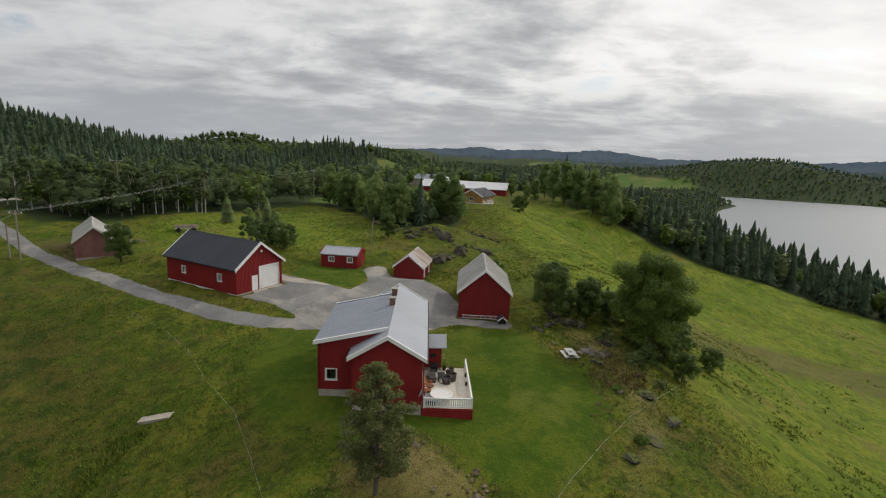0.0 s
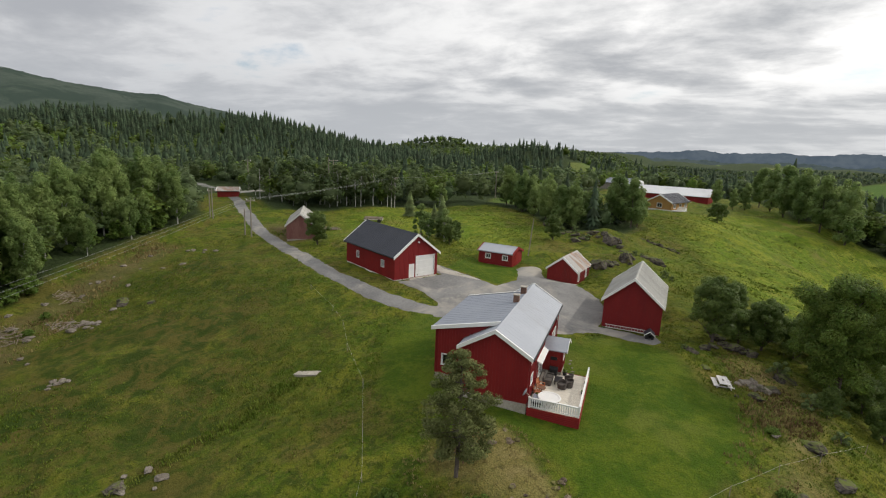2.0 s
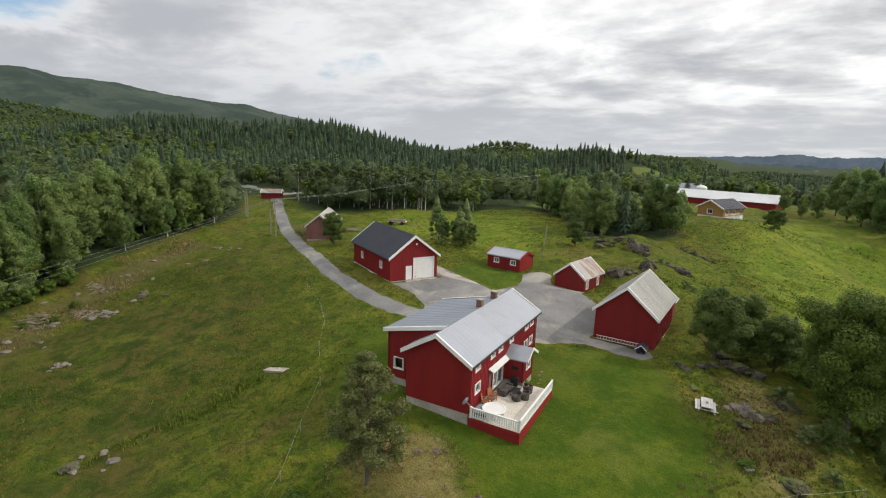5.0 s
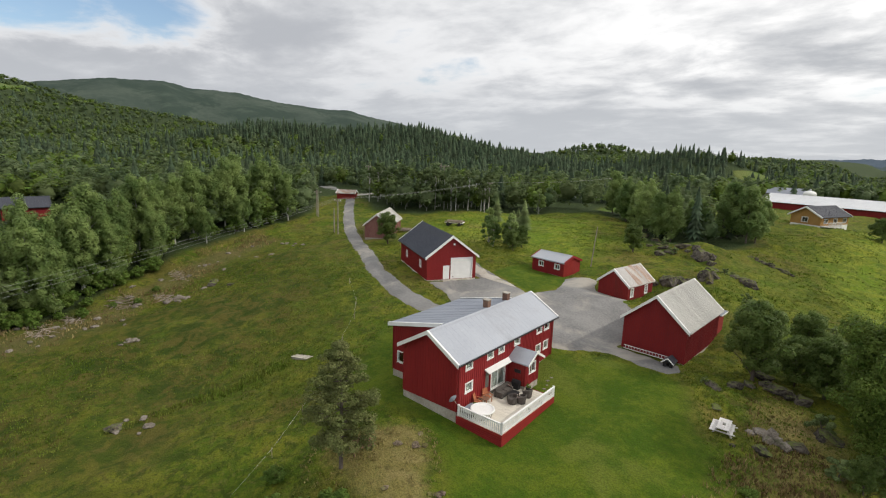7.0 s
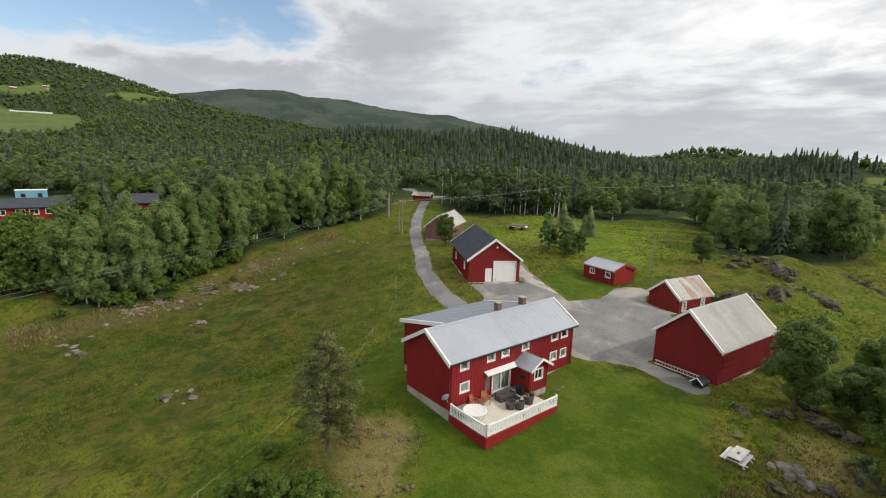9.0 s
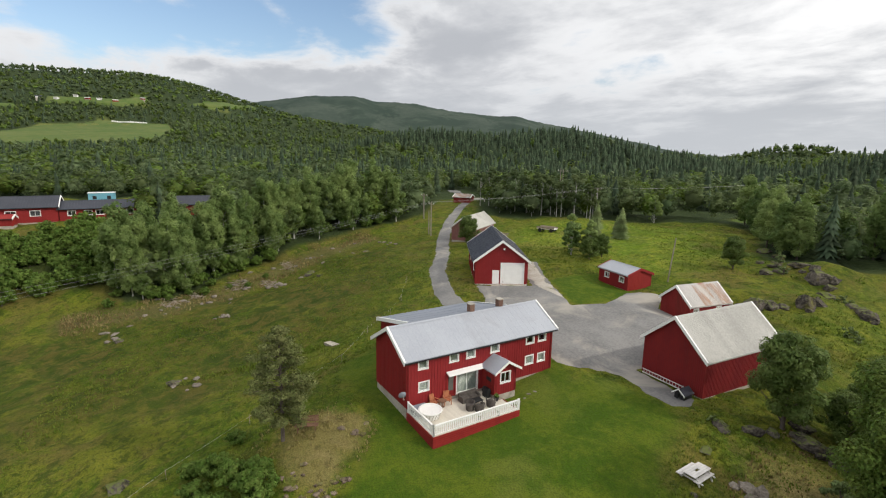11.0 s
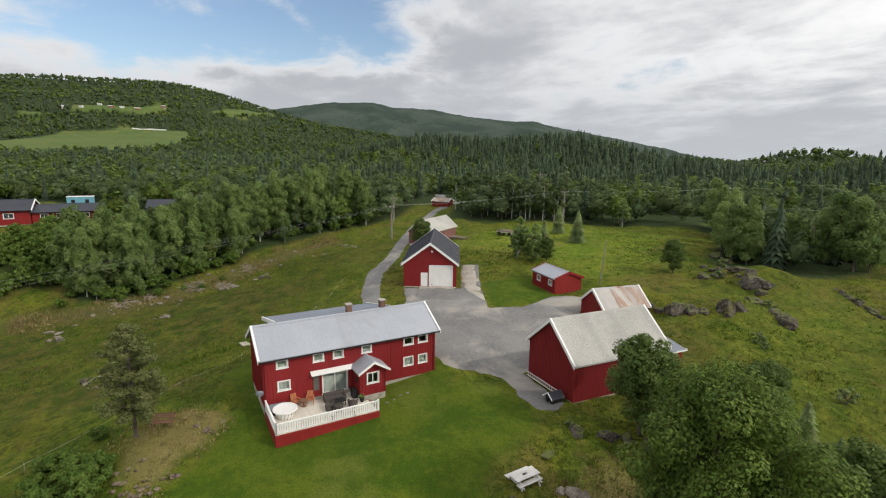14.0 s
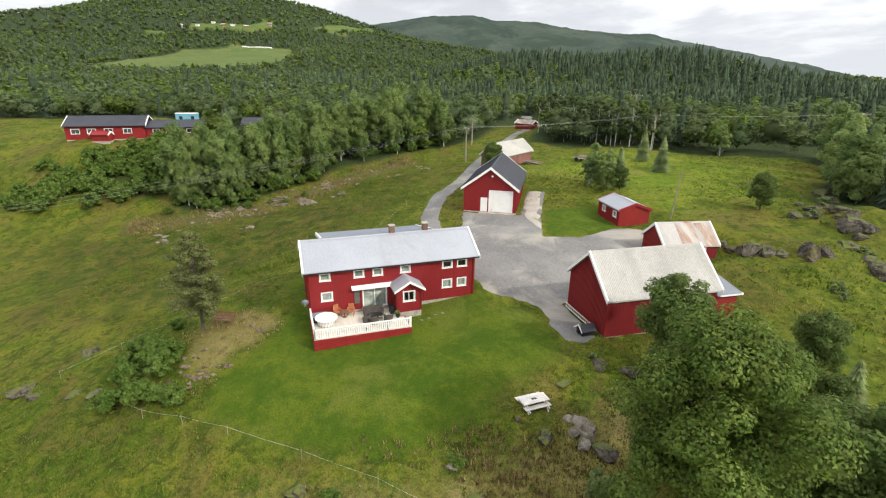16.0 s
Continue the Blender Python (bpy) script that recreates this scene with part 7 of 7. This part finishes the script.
for cx, cy, n, spread in ((-59.2, 37.6, 12, 1.3), (-47.4, 27.5, 6, 1.0), (-53, 13.8, 6, 1.2), (-65.8, 62, 6, 1.4), (-63.5, 30.5, 14, 4.0), (-66.5, 48, 12, 4.0), (-62, 22, 10, 3.0), (-27.6, 22.4, 5, 1.0)):
    for k in range(n):
        s = rng.uniform(0.2, 0.5)
        boulder(cx + rng.gauss(0, spread), cy + rng.gauss(0, spread), s * rng.uniform(0.9, 1.7), s, s * 0.8, True, "pale field stone cleared to the pasture edge")
for k in range(4):
    s = rng.uniform(0.07, 0.13)
    boulder(-0.6 - 0.2 * k + rng.uniform(-0.2, 0.2), 45.2 + 0.7 * k + rng.uniform(-0.2, 0.2), s * 1.6, s * 1.2, s * 0.5, True, "flat pale stone beside the porch")

# ---- fences, poles and wires ----
def fence(points, every, label):
    f = thing("fence", Matrix(), label, "fence")
    tops, left = [], 0.0
    for (ax, ay), (bx, by) in zip(points, points[1:]):
        run = math.hypot(bx - ax, by - ay)
        n = max(1, round(run / every))
        for k in range(n + (points[-1] == (bx, by))):
            x, y = ax + (bx - ax) * k / n, ay + (by - ay) * k / n
            z = ground_at(x, y)
            bm = bmesh.new()
            tube(bm, (x, y, z - 0.3), (x + rng.uniform(-0.06, 0.06), y + rng.uniform(-0.06, 0.06), z + 0.85), 0.024, 0.02, 6)
            part("post", bm, WOOD, f)
            tops.append(Vector((x, y, z + 0.72)))
    for a, b in zip(tops, tops[1:]):
        mid = (a + b) / 2 - Vector((0, 0, 0.06))
        bm = bmesh.new()
        tube(bm, a, mid, 0.005, sides=5)
        tube(bm, mid, b, 0.005, sides=5)
        part("tape", bm, PALE_WOOD, f, "pale electric fence tape")


fence([(-6.5, 15.5), (-8.8, 19.6), (-11.2, 25.8), (-13.8, 30.0), (-17.3, 35.6), (-22.0, 40.2), (-25.5, 44.5), (-29.0, 47.5), (-34.9, 51.1)], 5.0, "thin electric fence across the rough pasture")
fence([(-0.4, 20.8), (3.6, 24.3), (8.0, 30.3), (11.5, 34.8), (15.0, 38.8), (18.0, 41.5), (22.2, 46.3)], 4.6, "thin electric fence below the lawn")


def pole(x, y, tall, label, lean=(0, 0), arm=0.9, r=0.13, turn=0.0):
    p = thing("power_pole", at(x, y, turn), label, "pole", "power line poles")
    bm = bmesh.new()
    tube(bm, (0, 0, -0.8), (lean[0], lean[1], tall), r, r * 0.7, 10)
    part("mast", bm, POLE_WOOD, p)
    if arm:
        bm = bmesh.new()
        box(bm, lean[0] - arm, lean[0] + arm, lean[1] - 0.06, lean[1] + 0.06, tall - 0.5, tall - 0.38)
        part("crossarm", bm, POLE_WOOD, p)
        for k in (-1, 0, 1):
            bm = bmesh.new()
            lathe(bm, ((0.03, 0), (0.06, 0.06), (0.03, 0.12), (0.05, 0.18), (0.02, 0.22)), 8, (lean[0] + k * arm * 0.85, lean[1], tall - 0.38))
            part("insulator", bm, WHITE, p)
    return p


A_TOP = ground_at(-62.5, 69.6) + 6.9
pole(-62.5, 69.6, 7.1, "wooden power pole with crossarm by the road", turn=10)
pole(-64.6, 70.2, 5.0, "shorter wooden stay pole by the road", arm=0)
pole(-40.4, -69.9, 6.5, "wooden power pole in the pasture hollow", turn=10)
pole(-79.8, 76.8, 6.2, "wooden power pole at the wood's edge", turn=30)
pole(-81.2, 77.4, 6.0, "wooden power pole at the wood's edge", arm=0)
pole(-13.8, 80.4, 6.2, "slim leaning wooden pole behind the huts", (0.5, 0.2), 0, 0.09)
pole(-54, 108, 7.5, "wooden power pole at the field edge", turn=70)
pole(-83.2, 124.0, 9.5, "tall wooden power pole beyond the field", turn=60, arm=1.6)
pole(-85.8, 125.4, 9.5, "tall wooden power pole beyond the field", turn=60, arm=0)
pole(-104, 112, 8.5, "wooden power pole by the country road", turn=40)
pole(-41, 148, 8.0, "wooden power pole beyond the field", turn=70)


def cable(a, b, sag, r, label):
    a, b = Vector(a), Vector(b)
    cu = bpy.data.curves.new("power_cable", "CURVE")
    cu.dimensions, cu.bevel_depth, cu.bevel_resolution = "3D", r, 1
    sp = cu.splines.new("POLY")
    n = 24
    sp.points.add(n)
    for k in range(n + 1):
        f = k / n
        p = a.lerp(b, f) - Vector((0, 0, 4 * sag * f * (1 - f)))
        sp.points[k].co = (*p, 1)
    cu.materials.append(WIRE)
    tagged(new("power_cable", cu), label, "cable", "power line cables")


END = -6.4
for k in (-1, 0, 1):
    cable((-62.5 + 0.75 * k, 69.6 + 0.13 * k, 7.3), (-40.4 + 0.75 * k, -69.9 + 0.13 * k, END), 2.2 + 0.42 * k, 0.010, "thin overhead power cable across the pasture")
    cable((-62.5 + 0.75 * k, 69.6 + 0.13 * k, 7.3), (-54.2 + 0.3 * k, 108 + 0.8 * k, ground_at(-54, 108) + 7.3), 0.5, 0.011, "thin overhead power cable along the field")
    cable((-54.2 + 0.3 * k, 108 + 0.8 * k, ground_at(-54, 108) + 7.3), (-41 + 0.3 * k, 148 + 0.8 * k, ground_at(-41, 148) + 7.8), 0.5, 0.011, "thin overhead power cable along the field")

# the farm wagon in the north field
wagon = thing("farm_wagon", at(-48.2, 88.6, 25), "low farm wagon with pale boards standing in the field", "wagon")
bm = bmesh.new()
box(bm, -1.9, 1.9, -0.9, 0.9, 0.6, 0.72)
part("bed", bm, PALE_WOOD, wagon)
for y in (-0.93, 0.9):
    bm = bmesh.new()
    box(bm, -1.9, 1.9, y, y + 0.03, 0.72, 1.05)
    part("side_board", bm, WOOD, wagon)
for x in (-1.2, 1.2):
    for y in (-0.95, 0.8):
        bm = bmesh.new()
        tube(bm, (x, y, 0.36), (x, y + 0.16, 0.36), 0.38, sides=16)
        part("wheel", bm, BLACK, wagon)
pile = thing("plank_pile", at(-53.6, 80.5, 35), "untidy pile of old planks beside the shed", "planks")
for k in range(14):
    bm = bmesh.new()
    x = rng.uniform(-0.6, 0.6)
    box(bm, -1.8 + x, 1.8 + x, -0.1, 0.1, 0, 0.05)
    part("plank", bm, WOOD, pile).matrix_local = pose(rng.uniform(-0.3, 0.3), rng.uniform(-0.8, 0.8), 0.06 * k * 0.7, rng.uniform(-4, 4), 0, rng.uniform(-14, 14))
bm = bmesh.new()
bmesh.ops.create_uvsphere(bm, u_segments=20, v_segments=10, radius=1.0)
for v in bm.verts:
    v.co = Vector((v.co.x * 4.0, v.co.y * 2.0, max(v.co.z, -0.2) * 1.6 + 0.2 * noise.noise(v.co * 2)))
tarp = part("tarpaulin_heap", bm, WHITE)
tarp.matrix_world = at(-58, 166, 20)
tagged(tarp, "white tarpaulin over a heap in the far field", "tarpaulin")


# ---- grass and weeds: uncountable ----
def tufts(name, label, seed, count, bounds, tall, wide, mat, keep, blades=4):
    g = np.random.default_rng(seed)
    x, y = g.uniform(bounds[0], bounds[1], count), g.uniform(bounds[2], bounds[3], count)
    m = keep(x, y, g)
    x, y = x[m], y[m]
    z = surface(x, y)
    n = len(x)
    hgt = tall * g.uniform(0.5, 1.3, n) * (0.6 + 0.8 * hush(x, y, 4.0, 2.0))
    verts = np.zeros((n, blades, 3, 3))
    for b in range(blades):
        a = g.uniform(0, math.tau, n)
        ca, sa = np.cos(a), np.sin(a)
        off = g.normal(size=(n, 2)) * wide * 1.6
        lean = hgt * g.uniform(0.15, 0.7, n)
        w = wide * g.uniform(0.6, 1.2, n)
        bx, by = x + off[:, 0], y + off[:, 1]
        verts[:, b, 0] = np.stack([bx - sa * w, by + ca * w, z - 0.03], -1)
        verts[:, b, 1] = np.stack([bx + sa * w, by - ca * w, z - 0.03], -1)
        verts[:, b, 2] = np.stack([bx + ca * lean, by + sa * lean, z + hgt], -1)
    me = mesh_of(name, verts.reshape(-1, 3), np.arange(n * blades * 3).reshape(-1, 3))
    tagged(linked(name, me, mat), label, "grass", kind="stuff")


def wild(x, y, g):
    m = (inside(LAWN, x, y) > 0.3) & (inside(HUT_LAWN, x, y) > 0.2) & (inside(KNOLL, x, y) > -0.4) & (driveway(x, y) > 0.2) & (inside(OPEN, x, y) < -1)
    for cx, cy, r in ((-8, 43, 8.5), (-30, 60, 8.5), (3.9, 63, 6.5), (-6, 75, 4), (-17, 75.5, 3.6), (-57, 77, 6)):
        m &= np.hypot(x - cx, y - cy) > r * 0.55
    return m & (g.uniform(size=len(x)) < 1.5 * hush(x, y, 6.0, 5.0) - 0.25)


tufts("rough_grass", "tussocky rough grass of the pasture", 91, 62000, (-66, 36, 8, 76), 0.15, 0.05, GRASS_TUFT, wild)
tufts("rough_grass", "tussocky rough grass of the north field and slope", 92, 38000, (-62, 60, 70, 150), 0.15, 0.08, GRASS_TUFT, wild, 3)


def rushes(x, y, g):
    m = inside(SLOPE, x, y) < 2
    u = 0.83 * x + 0.55 * y + 0.8 * np.sin(0.21 * (y - x)) + g.normal(size=len(x)) * 0.25
    patchy = hush(x, y, 5.0, 2.0) + 0.4 * hush(x, y, 1.7, 4.0)
    tracks = (np.sin(u * 2.3) > 0.72) & (x < 62) & (y < 78) & (patchy > 0.72)
    strays = (hush(x, y, 1.9, 3.0) > 0.80) & (patchy > 0.85)
    return m & (tracks | strays) & (g.uniform(size=len(x)) < 0.6) & (inside(OPEN, x, y) < -2)


tufts("rushes", "dark rush clumps along cattle tracks on the lakeside slope", 93, 20000, (20, 110, 20, 150), 0.28, 0.09, RUSH, rushes, 5)


def ditch(x, y, g):
    return off_line([(-24.6, 35.2), (-26.5, 28.5), (-28.6, 20.8)], x, y) < 0.55 + 0.4 * g.uniform(size=len(x))


tufts("ditch_weeds", "tall weeds along the old ditch", 94, 1700, (-31, -23, 18, 37), 0.32, 0.06, GRASS_TUFT, ditch, 4)


def knoll_edge(x, y, g):
    return (inside(KNOLL, x, y) < 1.1) & (g.uniform(size=len(x)) < 1.2 * hush(x, y, 1.6, 3.0) - 0.2) & (inside(LAWN, x, y) > 0)


tufts("heath_grass", "dry grass round the knoll", 95, 2000, (-11, 5, 23, 35), 0.14, 0.05, STRAW, knoll_edge, 4)


def brush(x, y, g):
    edge = off_line([(-60, 10), (-59, 19), (-60.5, 26), (-66, 35), (-71, 46), (-73, 57)], x, y)
    return (edge < 4.5) & (g.uniform(size=len(x)) < 1.6 * hush(x, y, 2.6, 1.0) - 0.55)


tufts("bracken", "dry brown bracken and brushwood under the aspens", 96, 9000, (-80, -54, 6, 62), 0.42, 0.06, BRACKEN, brush, 4)


def bank(x, y, g):
    near_edge = off_line([(13.2, 36.5), (15.2, 41), (15.4, 45.5), (15.4, 50), (16, 53), (14.2, 57.5)], x, y)
    return (near_edge < 2.4) & (g.uniform(size=len(x)) < 1.5 * hush(x, y, 1.8, 2.0) - 0.35)


tufts("bracken", "dry brown bracken on the rocky bank", 97, 2600, (10, 20, 33, 60), 0.24, 0.05, BRACKEN, bank, 4)


def tussocks(x, y, g):
    m = (inside(CREST, x, y) < 2) | ((inside(SLOPE, x, y) < 0) & (x < 50))
    return m & (hush(x, y, 1.5, 5.0) + 0.5 * hush(x, y, 7.0, 1.0) > 1.02) & (inside(OPEN, x, y) < -2)


tufts("tussocks", "coarse grass tussocks on the crest and slope", 99, 13000, (-6, 50, 40, 125), 0.22, 0.10, GRASS_TUFT, tussocks, 5)


def heather(x, y, g):
    m = (inside([(13.4, 44.5), (17.5, 42.5), (19.5, 47), (18.5, 52.5), (16.5, 53.5), (14.4, 50.2), (13.2, 47.4)], x, y) < 0) | (inside([(11.2, 57.6), (13.6, 57.2), (16.2, 60.4), (13, 62)], x, y) < 0)
    return m & (g.uniform(size=len(x)) < 1.5 * hush(x, y, 1.3, 3.0) - 0.2)


tufts("heather", "dark brown heather on the rocky bank", 101, 3000, (10, 20, 42, 63), 0.20, 0.06, HEATHER, heather, 5)
bed = thing("flower_bed", at(15.2, 43.3, 20), "bright green plant clump with pale stones before it", "flower bed")
pick = np.random.default_rng(7)
for k, (x, y, size) in enumerate(((0.02, -0.55, 0.17), (0.30, -0.42, 0.13), (-0.16, -0.36, 0.10))):
    ob = tagged(new("stone", PALE_ROCKS[k]), "pale stone")
    ob.parent = bed
    ob.matrix_local = pose(x, y, 0.04, 0, 0, 40 * k) @ Matrix.Diagonal((size * 1.3, size, size * 0.8, 1))
centres = np.stack([pick.uniform(-0.5, 0.5, 14), pick.uniform(-0.28, 0.28, 14), pick.uniform(0.1, 0.42, 14)], -1)
linked("plants", mesh_of("plants", *leaf_cloud(pick, centres, np.full(14, 0.24), 1300, 0.05)), BUSH_LEAF, bed)
